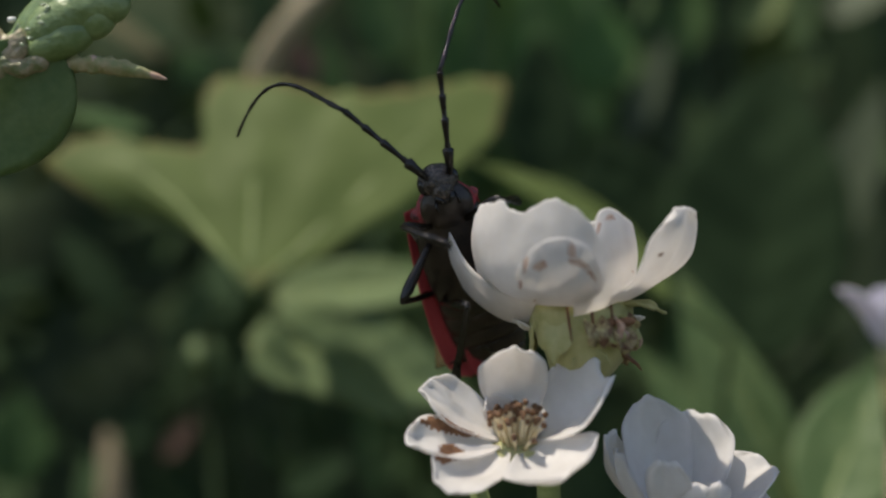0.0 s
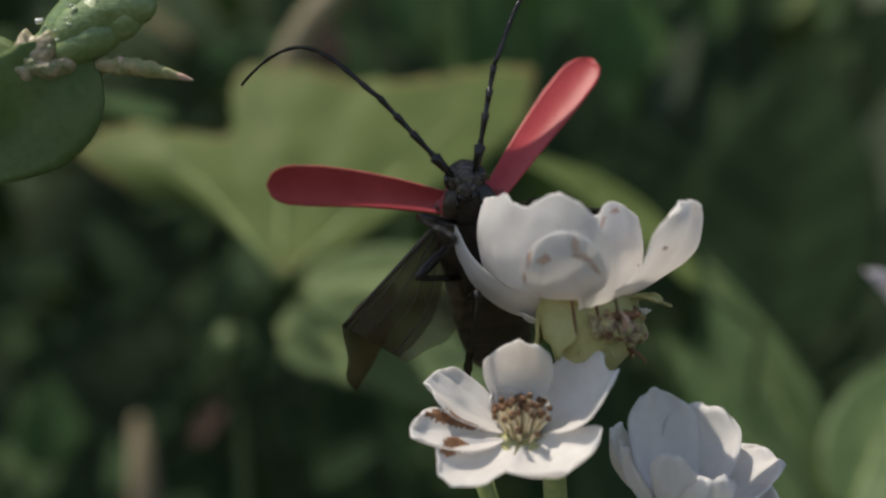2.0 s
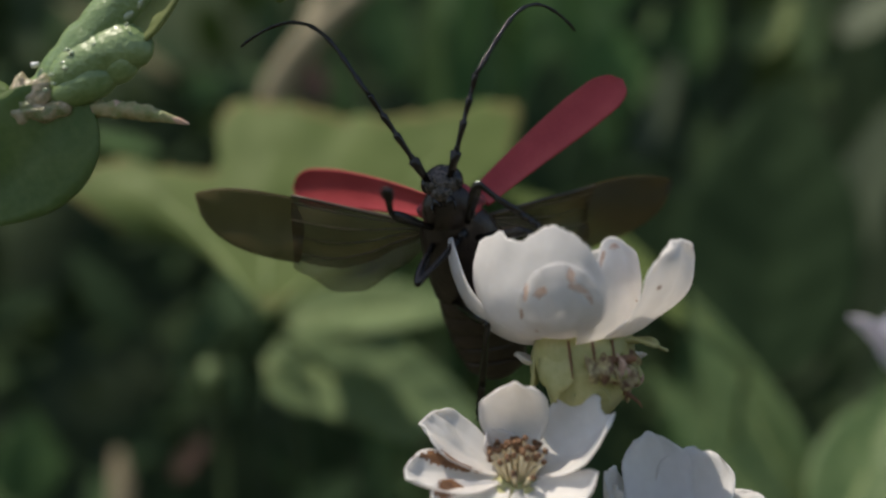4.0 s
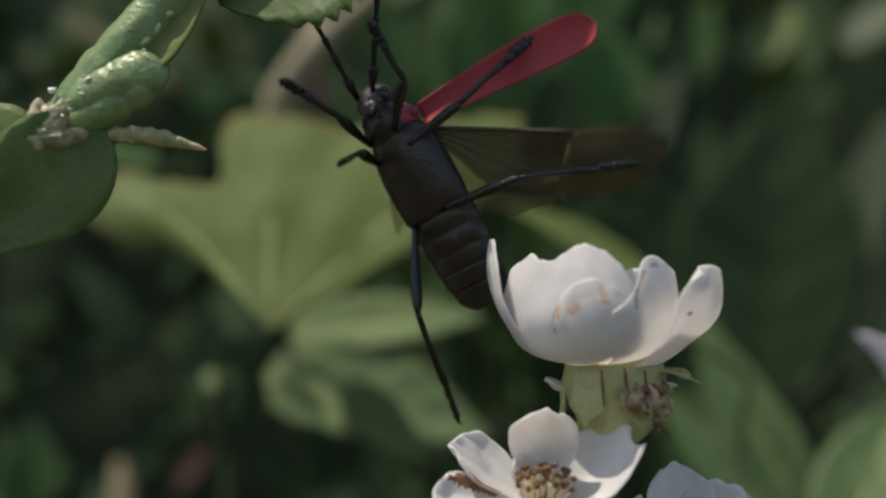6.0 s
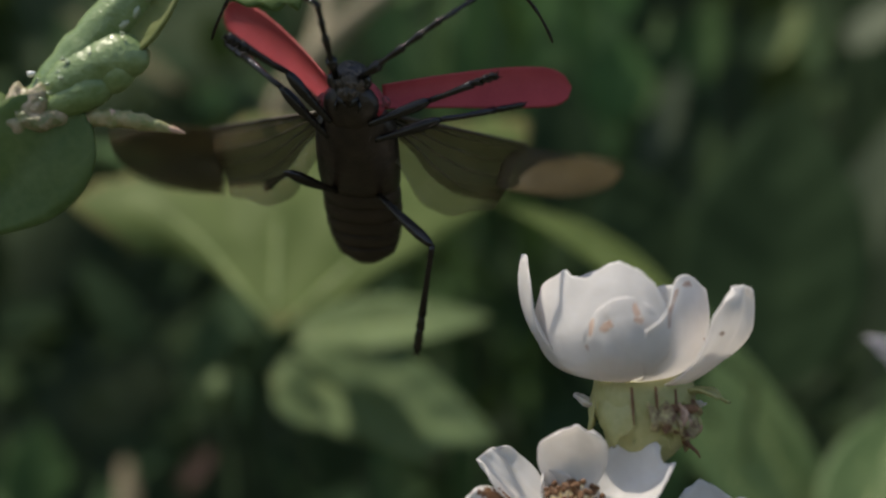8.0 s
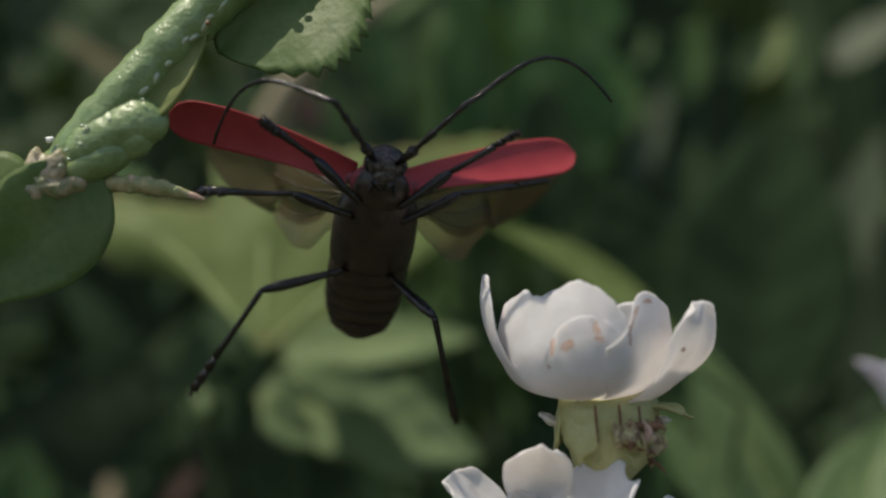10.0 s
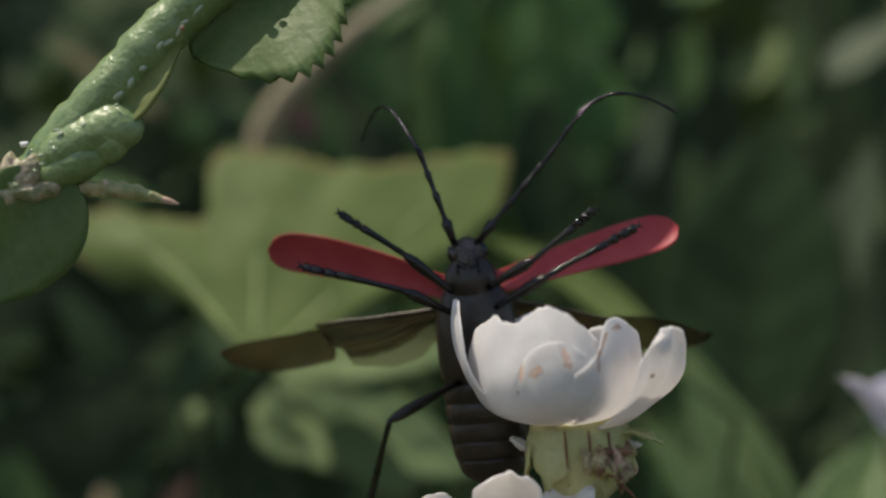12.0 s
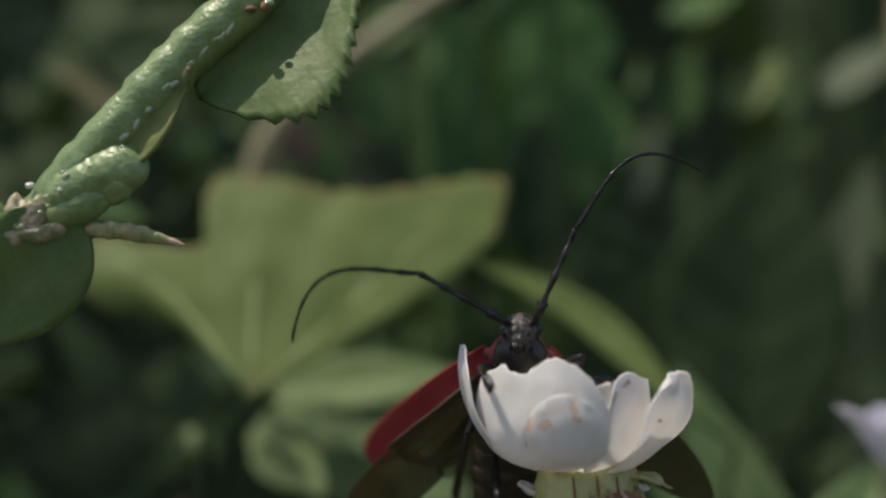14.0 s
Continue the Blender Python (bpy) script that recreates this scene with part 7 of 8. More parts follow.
    walk(wings["right"], [
        (0, pose(0.00241, 0.00076, -0.00075, -98.5, 76.9, -165.9)),
        (0.8, pose(0.00290, 0.00090, -0.00040, -86.5, 83.5, -149.9)),
        (1, pose(0.00243, 0.00081, -0.00073, -58.2, 76.3, -123.5)),
        (1.25, pose(0.00290, 0.00090, -0.00040, 5.4, 49.8, -17.0)),
        (1.5, pose(0.00290, 0.00090, -0.00040, -10.4, 22.3, 16.3)),
        (2, pose(0.00290, 0.00090, -0.00040, -13.5, 23.5, 27.0)),
        (3, pose(0.00290, 0.00090, -0.00040, -22.2, 0.6, -8.8)),
        (3.5, pose(0.00290, 0.00090, -0.00040, -14.4, 9.8, 18.4)),
        (4, pose(0.00290, 0.00090, -0.00040, -3.0, 14.3, 47.2)),
        (4.2, pose(0.00290, 0.00090, -0.00040, 6.2, 36.9, 34.4)),
        (4.4, pose(0.00290, 0.00090, -0.00040, 10.9, 60.7, 21.1)),
        (4.8, pose(0.00290, 0.00090, -0.00040, 0.9, 23.6, 49.6)),
        (5.3, pose(0.00290, 0.00090, -0.00040, 30.9, 17.6, 88.6)),
        (5.4, pose(0.00290, 0.00090, -0.00040, 15.4, 19.5, 64.0)),
        (5.5, pose(0.00290, 0.00090, -0.00040, 4.2, 16.1, 45.1)),
        (5.6, pose(0.00290, 0.00090, -0.00040, 28.2, 2.0, 88.3)),
        (5.7, pose(0.00290, 0.00090, -0.00040, 30.8, 12.7, 105.0)),
        (5.8, pose(0.00290, 0.00090, -0.00040, 34.1, 21.8, 111.3)),
        (5.9, pose(0.00290, 0.00090, -0.00040, 18.9, 26.3, 71.9)),
        (5.965, pose(0.00290, 0.00090, -0.00040, 2.6, 27.8, 35.1)),
        (6, pose(0.00290, 0.00090, -0.00040, 1.2, 30.7, 32.1)),
        (6.035, pose(0.00290, 0.00090, -0.00040, 1.3, 32.3, 32.5)),
        (6.1, pose(0.00290, 0.00090, -0.00040, 26.2, 26.3, 60.6)),
        (6.2, pose(0.00290, 0.00090, -0.00040, 29.4, 15.3, 100.3)),
        (6.3, pose(0.00290, 0.00090, -0.00040, 34.7, 21.2, 101.0)),
        (6.4, pose(0.00290, 0.00090, -0.00040, 43.6, 25.0, 86.7)),
        (6.465, pose(0.00290, 0.00090, -0.00040, 21.5, 22.5, 68.5)),
        (6.5, pose(0.00290, 0.00090, -0.00040, 21.1, 20.1, 67.9)),
        (6.535, pose(0.00290, 0.00090, -0.00040, 18.2, 18.7, 66.5)),
        (6.6, pose(0.00290, 0.00090, -0.00040, 33.3, 27.6, 56.1)),
        (6.7, pose(0.00290, 0.00090, -0.00040, 35.4, 34.3, 84.7)),
        (6.8, pose(0.00290, 0.00090, -0.00040, 20.2, 25.6, 90.1)),
        (6.965, pose(0.00290, 0.00090, -0.00040, -11.4, 19.6, 58.0)),
        (7, pose(0.00290, 0.00090, -0.00040, -12.7, 21.5, 56.2)),
        (7.035, pose(0.00290, 0.00090, -0.00040, -14.5, 23.4, 53.0)),
        (7.25, pose(0.00290, 0.00090, -0.00040, 15.8, 43.0, 50.6)),
        (7.465, pose(0.00290, 0.00090, -0.00040, -23.8, 18.2, 30.2)),
        (7.5, pose(0.00290, 0.00090, -0.00040, -25.3, 19.0, 26.2)),
        (7.535, pose(0.00290, 0.00090, -0.00040, -26.5, 19.7, 22.9)),
        (7.75, pose(0.00290, 0.00090, -0.00040, 16.7, 30.1, 16.0)),
        (7.965, pose(0.00290, 0.00090, -0.00040, -34.6, 19.8, 9.0)),
        (8, pose(0.00290, 0.00090, -0.00040, -34.6, 18.3, 10.5)),
        (8.035, pose(0.00290, 0.00090, -0.00040, -34.0, 17.3, 13.9)),
        (8.2, pose(0.00290, 0.00090, -0.00040, -14.7, 30.8, 22.2)),
        (8.6, pose(0.00290, 0.00090, -0.00040, -15.5, 38.0, 28.2)),
        (9, pose(0.00290, 0.00090, -0.00040, -30.2, 16.2, 32.4)),
        (9.4, pose(0.00290, 0.00090, -0.00040, -16.6, 36.5, 20.7)),
        (9.8, pose(0.00290, 0.00090, -0.00040, -29.6, 7.1, 37.1)),
        (10.3, pose(0.00290, 0.00090, -0.00040, -13.4, 14.6, 65.3)),
        (10.35, pose(0.00290, 0.00090, -0.00040, 0.5, 10.2, 40.6)),
        (10.4, pose(0.00290, 0.00090, -0.00040, 15.0, 11.9, 15.7)),
        (10.45, pose(0.00290, 0.00090, -0.00040, 0.8, -1.2, -31.3)),
        (10.5, pose(0.00290, 0.00090, -0.00040, 0.3, -20.4, -76.8)),
        (10.53, pose(0.00290, 0.00090, -0.00040, -14.6, -6.4, -39.0)),
        (10.57, pose(0.00290, 0.00090, -0.00040, -18.2, 13.4, -4.9)),
        (10.6, pose(0.00290, 0.00090, -0.00040, -8.7, 31.6, 33.1)),
        (10.7, pose(0.00290, 0.00090, -0.00040, -17.5, 26.2, 52.4)),
        (10.8, pose(0.00290, 0.00090, -0.00040, -8.1, 21.2, 63.2)),
        (10.9, pose(0.00290, 0.00090, -0.00040, 23.0, 19.4, 32.1)),
        (10.96, pose(0.00290, 0.00090, -0.00040, 41.2, 36.3, 30.4)),
        (11, pose(0.00290, 0.00090, -0.00040, 43.2, 38.0, 30.4)),
        (11.04, pose(0.00290, 0.00090, -0.00040, 45.2, 39.5, 30.2)),
        (11.07, pose(0.00290, 0.00090, -0.00040, 23.6, 36.1, 41.3)),
        (11.1, pose(0.00290, 0.00090, -0.00040, 2.1, 36.1, 53.1)),
        (11.2, pose(0.00290, 0.00090, -0.00040, 4.3, 30.4, 35.6)),
        (11.3, pose(0.00290, 0.00090, -0.00040, 4.9, 33.3, 59.8)),
        (11.4, pose(0.00290, 0.00090, -0.00040, 20.0, 25.5, 51.5)),
        (11.46, pose(0.00290, 0.00090, -0.00040, 34.6, 31.0, 26.5)),
        (11.5, pose(0.00290, 0.00090, -0.00040, 34.3, 28.5, 30.0)),
        (11.54, pose(0.00290, 0.00090, -0.00040, 33.8, 25.8, 33.8)),
        (11.6, pose(0.00290, 0.00090, -0.00040, 12.0, 31.4, 57.0)),
        (11.7, pose(0.00290, 0.00090, -0.00040, 17.5, 29.3, 41.3)),
        (11.8, pose(0.00290, 0.00090, -0.00040, 15.0, 21.3, 68.0)),
        (11.9, pose(0.00290, 0.00090, -0.00040, 40.2, 15.6, 48.4)),
        (12, pose(0.00290, 0.00090, -0.00040, 58.0, 14.5, 35.5)),
        (12.25, pose(0.00290, 0.00090, -0.00040, 24.9, -2.6, 43.0)),
        (12.5, pose(0.00290, 0.00090, -0.00040, 53.5, 14.8, 28.0)),
        (12.75, pose(0.00290, 0.00090, -0.00040, 17.3, 1.0, 34.2)),
        (13, pose(0.00290, 0.00090, -0.00040, 48.8, 6.5, 21.8)),
        (13.25, pose(0.00290, 0.00090, -0.00040, 14.5, 3.5, 32.7)),
        (13.5, pose(0.00290, 0.00090, -0.00040, 41.7, 15.9, 31.0)),
        (13.7, pose(0.00290, 0.00090, -0.00040, 17.6, 34.1, 14.7)),
        (14, pose(0.00290, 0.00090, -0.00040, 13.8, 25.8, 5.3))])
    walk(wing_tips["right"], [
        (0, pose(0.01250, 0.00000, 0.00000, 2.7, 46.7, 119.1)),
        (0.8, pose(0.01250, 0.00000, 0.00000, 0.5, 46.8, 122.8)),
        (1, pose(0.01250, 0.00000, 0.00000, 16.0, 46.1, 113.3)),
        (1.5, pose(0.01250, 0.00000, 0.00000, -3.5, 19.8, 80.6)),
        (2, pose(0.01250, 0.00000, 0.00000, -3.7, 10.6, 84.8)),
        (3, pose(0.01250, 0.00000, 0.00000, 6.2, 4.8, 124.5)),
        (3.333, pose(0.01250, 0.00000, 0.00000, 1.6, 4.8, 79.1)),
        (3.667, pose(0.01250, 0.00000, 0.00000, -1.7, 1.5, 34.0)),
        (4, pose(0.01250, 0.00000, 0.00000, -1.7, -3.1, -11.0)),
        (4.4, pose(0.01250, 0.00000, 0.00000, -4.1, -5.3, 5.1)),
        (4.8, pose(0.01250, 0.00000, 0.00000, -0.0, -10.9, -0.4)),
        (5.3, pose(0.01250, 0.00000, 0.00000, -1.7, -5.8, 6.0)),
        (5.4, pose(0.01250, 0.00000, 0.00000, -1.1, -9.2, -40.0)),
        (5.5, pose(0.01250, 0.00000, 0.00000, 1.3, 1.2, 7.1)),
        (5.6, pose(0.01250, 0.00000, 0.00000, -0.1, -11.0, -1.0)),
        (5.7, pose(0.01250, 0.00000, 0.00000, -4.0, -30.0, 17.0)),
        (5.8, pose(0.01250, 0.00000, 0.00000, -6.3, -28.8, 14.6)),
        (5.9, pose(0.01250, 0.00000, 0.00000, -0.4, -23.9, 5.5)),
        (5.965, pose(0.01250, 0.00000, 0.00000, 0.4, -11.3, 21.7)),
        (6, pose(0.01250, 0.00000, 0.00000, -0.7, -8.2, 25.2)),
        (6.035, pose(0.01250, 0.00000, 0.00000, -1.6, -4.7, 24.1)),
        (6.1, pose(0.01250, 0.00000, 0.00000, -0.1, -27.0, 1.0)),
        (6.2, pose(0.01250, 0.00000, 0.00000, -6.9, -31.1, 26.4)),
        (6.3, pose(0.01250, 0.00000, 0.00000, -14.7, -23.5, 32.1)),
        (6.4, pose(0.01250, 0.00000, 0.00000, -6.9, -12.0, 13.0)),
        (6.465, pose(0.01250, 0.00000, 0.00000, -2.7, -1.6, 13.9)),
        (6.5, pose(0.01250, 0.00000, 0.00000, -2.4, -5.6, 15.5)),
        (6.535, pose(0.01250, 0.00000, 0.00000, -1.9, -9.7, 15.8)),
        (6.6, pose(0.01250, 0.00000, 0.00000, 5.6, -20.7, -19.4)),
        (6.7, pose(0.01250, 0.00000, 0.00000, -13.8, 9.7, 16.3)),
        (6.8, pose(0.01250, 0.00000, 0.00000, -11.2, -14.6, 26.9)),
        (6.883, pose(0.01250, 0.00000, 0.00000, -15.5, -5.8, -3.2)),
        (6.965, pose(0.01250, 0.00000, 0.00000, -23.7, -0.3, -33.7)),
        (7, pose(0.01250, 0.00000, 0.00000, -22.7, 2.5, -32.7)),
        (7.035, pose(0.01250, 0.00000, 0.00000, -22.1, 5.3, -31.5)),
        (7.25, pose(0.01250, 0.00000, 0.00000, -6.3, 5.6, 7.5)),
        (7.465, pose(0.01250, 0.00000, 0.00000, -27.2, -3.2, -26.0)),
        (7.5, pose(0.01250, 0.00000, 0.00000, -26.8, -0.4, -24.4)),
        (7.535, pose(0.01250, 0.00000, 0.00000, -26.8, 2.5, -23.1)),
        (7.75, pose(0.01250, 0.00000, 0.00000, -4.0, -9.3, 8.5)),
        (7.857, pose(0.01250, 0.00000, 0.00000, -25.5, -2.9, -6.2)),
        (7.965, pose(0.01250, 0.00000, 0.00000, -47.8, -2.4, -22.2)),
        (8, pose(0.01250, 0.00000, 0.00000, -47.6, -5.3, -23.1)),
        (8.035, pose(0.01250, 0.00000, 0.00000, -47.5, -7.9, -25.2)),
        (8.117, pose(0.01250, 0.00000, 0.00000, -21.3, -4.9, -18.4)),
        (8.2, pose(0.01250, 0.00000, 0.00000, 5.1, -5.2, -10.9)),
        (8.6, pose(0.01250, 0.00000, 0.00000, 14.7, 9.8, -20.4)),
        (9, pose(0.01250, 0.00000, 0.00000, 1.4, -11.7, -42.9)),
        (9.4, pose(0.01250, 0.00000, 0.00000, 7.8, 6.0, -9.6)),
        (9.8, pose(0.01250, 0.00000, 0.00000, -2.9, -7.9, -29.0)),
        (10.3, pose(0.01250, 0.00000, 0.00000, -1.3, -6.7, 8.5)),
        (10.4, pose(0.01250, 0.00000, 0.00000, 11.5, -23.3, -29.2)),
        (10.5, pose(0.01250, 0.00000, 0.00000, 1.1, 3.6, -9.7)),
        (10.6, pose(0.01250, 0.00000, 0.00000, 15.2, -2.9, -25.1)),
        (10.7, pose(0.01250, 0.00000, 0.00000, 5.2, -10.9, -36.8)),
        (10.8, pose(0.01250, 0.00000, 0.00000, -1.1, -30.3, 5.5)),
        (10.9, pose(0.01250, 0.00000, 0.00000, 18.0, -37.8, -35.2)),
        (10.96, pose(0.01250, 0.00000, 0.00000, -4.2, -30.9, 5.6)),
        (11, pose(0.01250, 0.00000, 0.00000, -0.9, -29.6, 1.2)),
        (11.04, pose(0.01250, 0.00000, 0.00000, 3.0, -29.8, -3.8)),
        (11.1, pose(0.01250, 0.00000, 0.00000, 13.0, -7.7, -19.0)),
        (11.2, pose(0.01250, 0.00000, 0.00000, 21.0, -12.4, -41.4)),
        (11.3, pose(0.01250, 0.00000, 0.00000, 9.9, 2.4, -12.6)),
        (11.4, pose(0.01250, 0.00000, 0.00000, 14.4, -18.7, -20.8)),
        (11.46, pose(0.01250, 0.00000, 0.00000, 21.2, -31.3, -35.7)),
        (11.5, pose(0.01250, 0.00000, 0.00000, 21.8, -33.6, -37.2)),
        (11.54, pose(0.01250, 0.00000, 0.00000, 22.5, -35.8, -38.9)),
        (11.6, pose(0.01250, 0.00000, 0.00000, 6.8, 0.2, -8.2)),
        (11.7, pose(0.01250, 0.00000, 0.00000, 10.0, -7.5, -15.7)),
        (11.8, pose(0.01250, 0.00000, 0.00000, 0.0, -15.2, -0.1)),
        (11.9, pose(0.01250, 0.00000, 0.00000, 18.3, -26.9, -32.2)),
        (12, pose(0.01250, 0.00000, 0.00000, 12.5, -36.7, -26.4)),
        (12.25, pose(0.01250, 0.00000, 0.00000, 4.1, -28.9, -19.1)),
        (12.5, pose(0.01250, 0.00000, 0.00000, 9.7, -40.1, -20.4)),
        (12.75, pose(0.01250, 0.00000, 0.00000, 3.6, -26.6, -17.7)),
        (13, pose(0.01250, 0.00000, 0.00000, 7.9, -35.2, -21.4)),
        (13.25, pose(0.01250, 0.00000, 0.00000, 1.5, -2.7, -6.2)),
        (13.5, pose(0.01250, 0.00000, 0.00000, 20.9, -34.6, -39.9)),
        (13.7, pose(0.01250, 0.00000, 0.00000, 11.7, -12.7, -17.3)),
        (14, pose(0.01250, 0.00000, 0.00000, 4.3, 19.1, -6.3))])
    walk(flower_spray, [
        (0, pose(0.01093, 0.09000, 0.54581, 0.0, -3.9, 0.0)),
        (0.5, pose(0.01038, 0.09005, 0.54583, 0.0, -3.9, 0.0)),
        (1, pose(0.00953, 0.09012, 0.54582, 0.0, -3.9, 0.0)),
        (1.5, pose(0.00908, 0.09015, 0.54573, 0.0, -4.0, 0.0)),
        (2, pose(0.00864, 0.09018, 0.54577, 0.0, -4.0, 0.0)),
        (2.5, pose(0.00886, 0.09017, 0.54575, 0.0, -4.0, 0.0)),
        (3, pose(0.00889, 0.09015, 0.54578, 0.0, -3.9, 0.0)),
        (5.5, pose(0.01026, 0.09021, 0.54562, 0.0, -1.0, 0.0)),
        (6, pose(0.01110, 0.09024, 0.54527, 0.0, -0.5, 0.0)),
        (6.5, pose(0.01216, 0.09027, 0.54492, 0.0, -0.0, 0.0)),
        (7, pose(0.01258, 0.09031, 0.54467, 0.0, 0.4, 0.0)),
        (7.5, pose(0.01268, 0.09035, 0.54453, 0.0, 0.7, 0.0)),
        (8, pose(0.01299, 0.09034, 0.54446, 0.0, 0.7, 0.0)),
        (10.5, pose(0.01066, 0.09033, 0.54519, 0.0, -0.8, 0.0)),
        (11, pose(0.01043, 0.09035, 0.54517, 0.0, -0.8, 0.0)),
        (11.5, pose(0.00987, 0.09036, 0.54504, 0.0, -0.8, 0.0)),
        (12, pose(0.00920, 0.09041, 0.54492, 0.0, -0.6, 0.0)),
        (12.5, pose(0.00910, 0.09050, 0.54472, 0.0, -0.8, 0.0)),
        (13, pose(0.00984, 0.09059, 0.54469, 0.0, -0.8, 0.0)),
        (13.5, pose(0.01034, 0.09064, 0.54450, 0.0, -1.0, 0.0)),
        (14, pose(0.01036, 0.09075, 0.54455, 0.0, -1.2, 0.0))])
    walk(rose_shoot, [
        (0, pose(-0.03069, 0.08800, 0.56832, 0.0, -0.0, 0.0)),
        (0.5, pose(-0.03077, 0.08789, 0.56815, 0.0, -0.0, 0.0)),
        (1, pose(-0.03110, 0.08772, 0.56796, 0.0, -0.0, 0.0)),
        (1.5, pose(-0.03116, 0.08766, 0.56769, 0.0, -0.0, 0.0)),
        (2, pose(-0.03119, 0.08759, 0.56764, 0.0, -0.0, 0.0)),
        (2.5, pose(-0.03111, 0.08758, 0.56749, 0.0, -0.0, 0.0)),
        (3, pose(-0.03096, 0.08760, 0.56753, 0.0, -0.0, 0.0)),
        (5.5, pose(-0.03033, 0.08764, 0.56760, 0.0, -0.0, 0.0)),
        (6, pose(-0.03003, 0.08759, 0.56733, 0.0, -0.0, 0.0)),
        (6.5, pose(-0.03167, 0.08750, 0.56929, 0.0, -0.0, 0.0)),
        (7, pose(-0.03354, 0.08740, 0.57100, 0.0, -0.0, 0.0)),
        (7.5, pose(-0.03337, 0.08736, 0.57051, 0.0, -0.0, 0.0)),
        (8, pose(-0.03229, 0.08743, 0.56929, 0.0, -0.0, 0.0)),
        (10.5, pose(-0.02966, 0.08779, 0.56594, 0.0, -0.0, 0.0)),
        (11, pose(-0.02979, 0.08781, 0.56602, 0.0, -0.0, 0.0)),
        (11.5, pose(-0.03053, 0.08784, 0.56687, 0.0, -0.0, 0.0)),
        (12, pose(-0.03125, 0.08783, 0.56755, 0.0, -0.0, 0.0)),
        (12.5, pose(-0.03131, 0.08780, 0.56786, 0.0, -0.0, 0.0)),
        (13, pose(-0.03096, 0.08778, 0.56774, 0.0, -0.0, 0.0)),
        (13.5, pose(-0.03053, 0.08783, 0.56756, 0.0, -0.0, 0.0)),
        (14, pose(-0.03030, 0.08784, 0.56750, 0.0, -0.0, 0.0))])
    walk(side_flower, [
        (0, pose(0.06294, 0.15875, 0.53668, 0.0, -0.0, 0.0)),
        (0.5, pose(0.06318, 0.15906, 0.53706, 0.0, -0.0, 0.0)),
        (1, pose(0.06282, 0.15956, 0.53747, 0.0, -0.0, 0.0)),
        (1.5, pose(0.06284, 0.15986, 0.53769, 0.0, -0.0, 0.0)),
        (2, pose(0.06269, 0.16005, 0.53773, 0.0, -0.0, 0.0)),
        (2.5, pose(0.06265, 0.15994, 0.53735, 0.0, -0.0, 0.0)),
        (3, pose(0.06217, 0.15967, 0.53700, 0.0, -0.0, 0.0)),
        (5.5, pose(0.06297, 0.15927, 0.53589, 0.0, -0.0, 0.0)),
        (6, pose(0.06286, 0.15946, 0.53613, 0.0, -0.0, 0.0)),
        (6.5, pose(0.06283, 0.15960, 0.53635, 0.0, -0.0, 0.0)),
        (7, pose(0.06290, 0.15975, 0.53657, 0.0, -0.0, 0.0)),
        (7.5, pose(0.06305, 0.15987, 0.53646, 0.0, -0.0, 0.0)),
        (8, pose(0.06339, 0.15976, 0.53619, 0.0, -0.0, 0.0)),
        (10.5, pose(0.06386, 0.15923, 0.53582, 0.0, -0.0, 0.0)),
        (11, pose(0.06304, 0.15922, 0.53591, 0.0, -0.0, 0.0)),
        (11.5, pose(0.06323, 0.15914, 0.53560, 0.0, -0.0, 0.0)),
        (12, pose(0.06268, 0.15921, 0.53557, 0.0, -0.0, 0.0)),
        (12.5, pose(0.06247, 0.15933, 0.53581, 0.0, -0.0, 0.0)),
        (13, pose(0.06251, 0.15949, 0.53574, 0.0, -0.0, 0.0)),
        (13.5, pose(0.06262, 0.15952, 0.53573, 0.0, -0.0, 0.0)),
        (14, pose(0.06248, 0.15967, 0.53559, 0.0, -0.0, 0.0))])
    walk(pressed_petal, [
        (0, pose(-0.00235, 0.00000, -0.00110, 29.9, 13.0, 180.0)),
        (1, pose(-0.00235, 0.00000, -0.00110, 29.9, 13.0, 180.0)),
        (2.5, pose(-0.00235, 0.00000, -0.00110, 29.9, 13.0, 180.0)),
        (3.2, pose(-0.00244, 0.00000, -0.00100, 27.6, 12.0, 180.0)),
        (5.3, pose(-0.00355, 0.00000, 0.00020, 0.0, -0.0, 180.0)),
        (7, pose(-0.00355, 0.00000, 0.00020, 0.0, -0.0, 180.0)),
        (14, pose(-0.00355, 0.00000, 0.00020, 0.0, -0.0, 180.0))])
    walk(rear_petal, [
        (0, pose(0.00000, 0.00000, -0.00120, -7.0, -0.0, 0.0)),
        (2.5, pose(0.00000, 0.00000, -0.00120, -7.0, -0.0, 0.0)),
        (3.2, pose(0.00000, 0.00000, -0.00100, -6.0, -0.0, 0.0)),
        (5.3, pose(0.00000, 0.00000, 0.00000, -1.0, -0.0, 0.0)),
        (6, pose(0.00000, 0.00000, 0.00000, 0.0, -0.0, 0.0)),
        (12.5, pose(0.00000, 0.00000, 0.00000, 0.0, -0.0, 0.0)),
        (14, pose(0.00000, 0.00000, -0.00060, -6.0, -0.0, 0.0))])
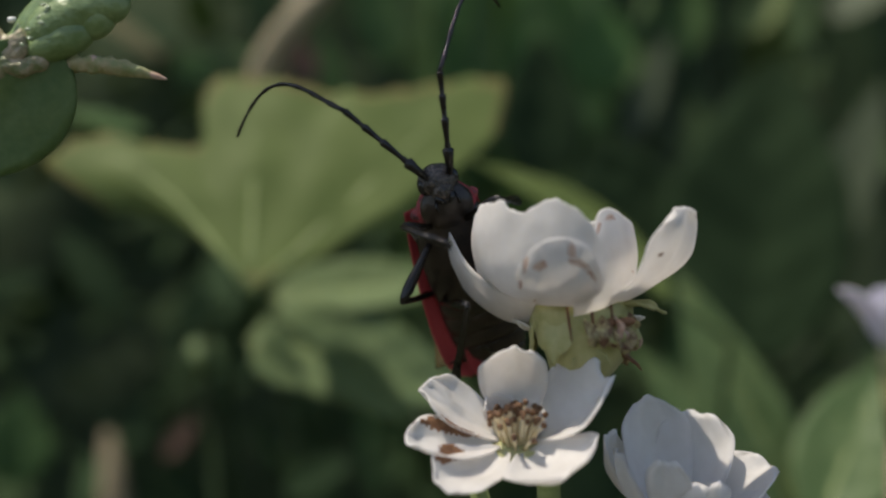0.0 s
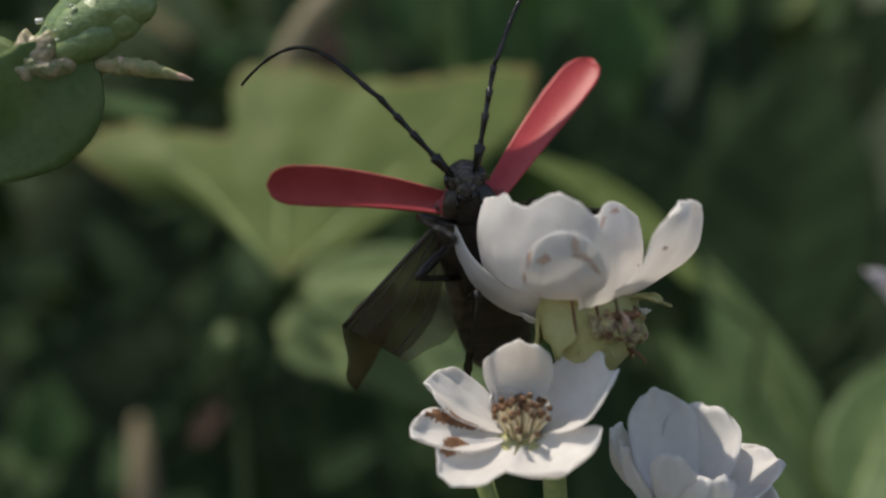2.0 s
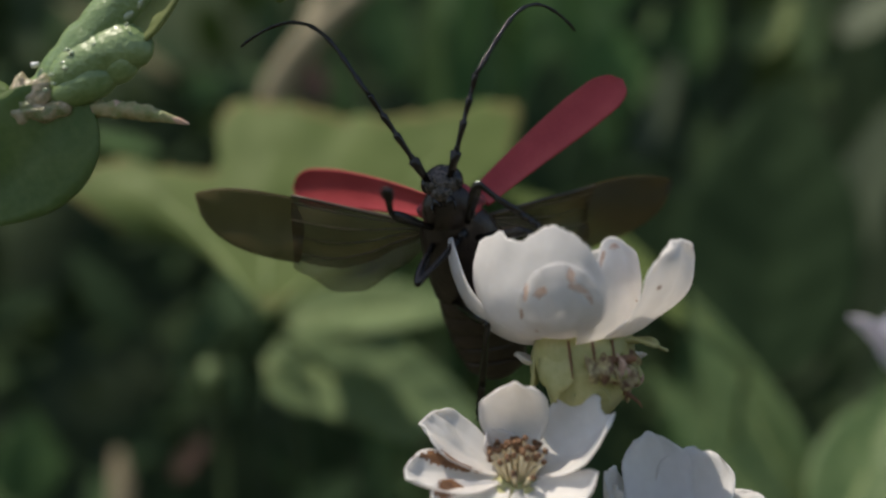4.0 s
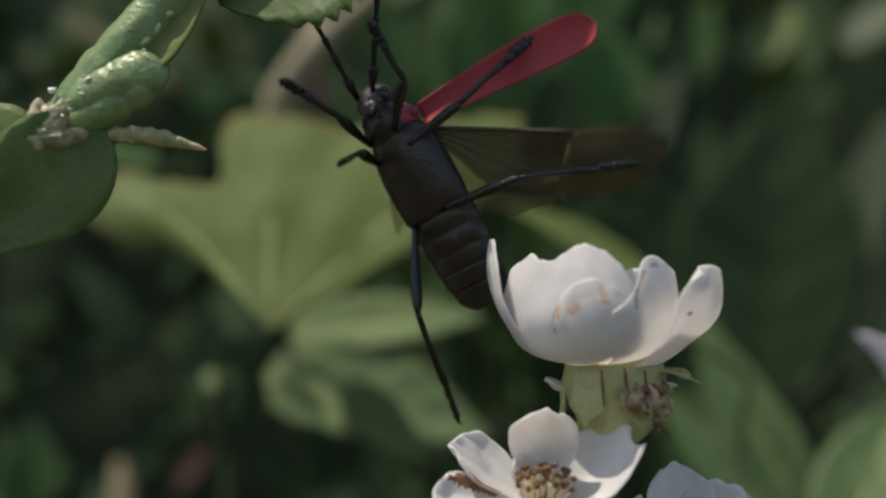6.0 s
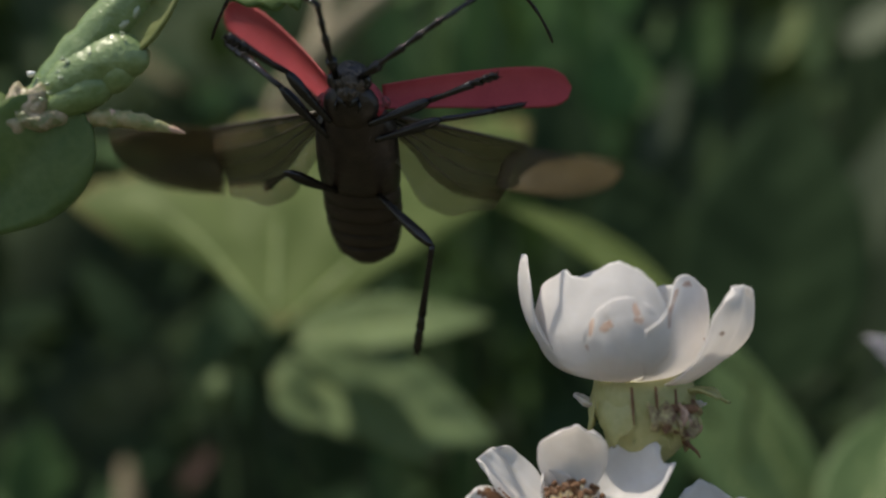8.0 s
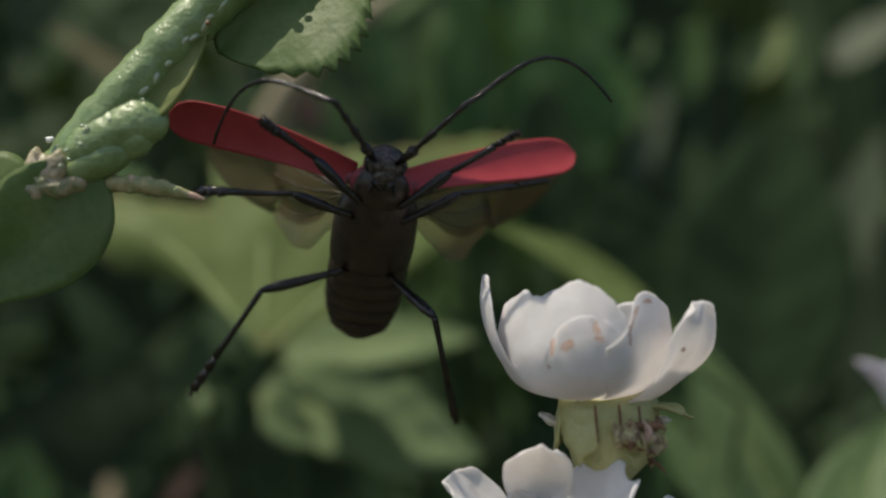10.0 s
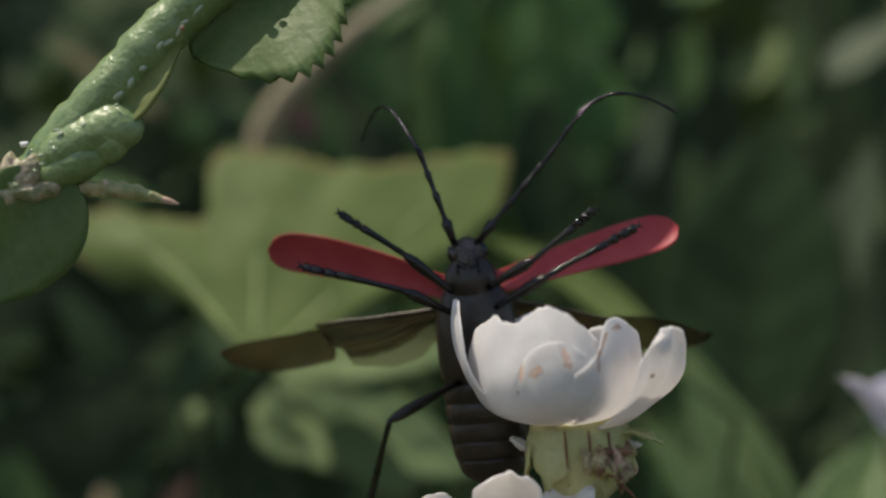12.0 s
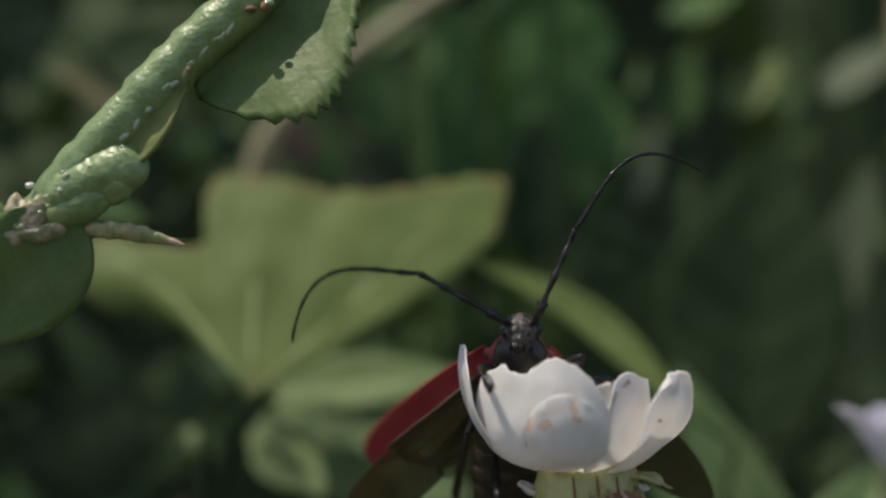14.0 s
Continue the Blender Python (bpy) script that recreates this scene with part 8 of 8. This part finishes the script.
    walk(side_petal, [
        (0, pose(-0.00035, 0.00000, -0.00160, 0.0, -0.0, 0.0)),
        (2.5, pose(-0.00035, 0.00000, -0.00160, 0.0, -0.0, 0.0)),
        (3.2, pose(-0.00032, 0.00000, -0.00143, 0.0, -0.0, 0.0)),
        (5.3, pose(-0.00002, 0.00000, -0.00012, 0.0, -0.0, 0.0)),
        (6, pose(-0.00000, 0.00000, -0.00000, 0.0, -0.0, 0.0)),
        (12.5, pose(-0.00000, 0.00000, -0.00000, 0.0, -0.0, 0.0)),
        (13, pose(0.00000, 0.00045, 0.00030, 7.0, -0.0, 0.0)),
        (13.5, pose(0.00005, 0.00090, 0.00050, 13.0, -0.0, 0.0)),
        (14, pose(0.00005, 0.00090, 0.00050, 13.0, -0.0, 0.0))])
    for leaning, proud in ((broad_petal, 0.0), (egg_petal, 0.0003)):
        walk(leaning, [
            (0, pose(0.00000, 0.00002 - proud, 0.00045, 18.0, 5.0, 0.0)),
            (2.5, pose(0.00000, 0.00002 - proud, 0.00045, 18.0, 5.0, 0.0)),
            (3.2, pose(0.00000, 0.00002 - 0.9 * proud, 0.00040, 15.9, 4.4, 0.0)),
            (5.3, pose(0.00000, 0.00000, 0.00003, 1.0, 0.3, 0.0)),
            (6, pose(0.00000, 0.00000, 0.00000, 0.0, 0.0, 0.0)),
            (12.5, pose(0.00000, 0.00000, 0.00000, 0.0, 0.0, 0.0)),
            (14, pose(0.00000, 0.00000, 0.00020, 5.0, 0.0, 0.0))])
    walk(spread_petal, [
        (0, pose(0.00190, -0.00110, -0.00070, 0.0, 9.0, -33.0)),
        (2.5, pose(0.00190, -0.00110, -0.00070, 0.0, 9.0, -33.0)),
        (3.2, pose(0.00190, -0.00110, -0.00070, 0.0, 8.0, -33.0)),
        (5.3, pose(0.00190, -0.00110, -0.00070, 0.0, 0.6, -33.0)),
        (6, pose(0.00190, -0.00110, -0.00070, 0.0, 0.0, -33.0)),
        (14, pose(0.00190, -0.00110, -0.00070, 0.0, 0.0, -33.0))])
    walk(far_petal, [
        (0, pose(-0.00040, 0.00000, -0.00140, 0.0, -0.0, 0.0)),
        (2.5, pose(-0.00040, 0.00000, -0.00140, 0.0, -0.0, 0.0)),
        (3.2, pose(-0.00036, 0.00000, -0.00126, 0.0, -0.0, 0.0)),
        (5.3, pose(-0.00002, 0.00000, -0.00007, 0.0, -0.0, 0.0)),
        (6, pose(-0.00000, 0.00000, -0.00000, 0.0, -0.0, 0.0)),
        (12.5, pose(-0.00000, 0.00000, 0.00000, 0.0, -0.0, 0.0)),
        (13.5, pose(-0.00000, 0.00000, -0.00120, 0.0, -0.0, 0.0)),
        (14, pose(-0.00000, 0.00000, -0.00120, 0.0, -0.0, 0.0))])


motions()
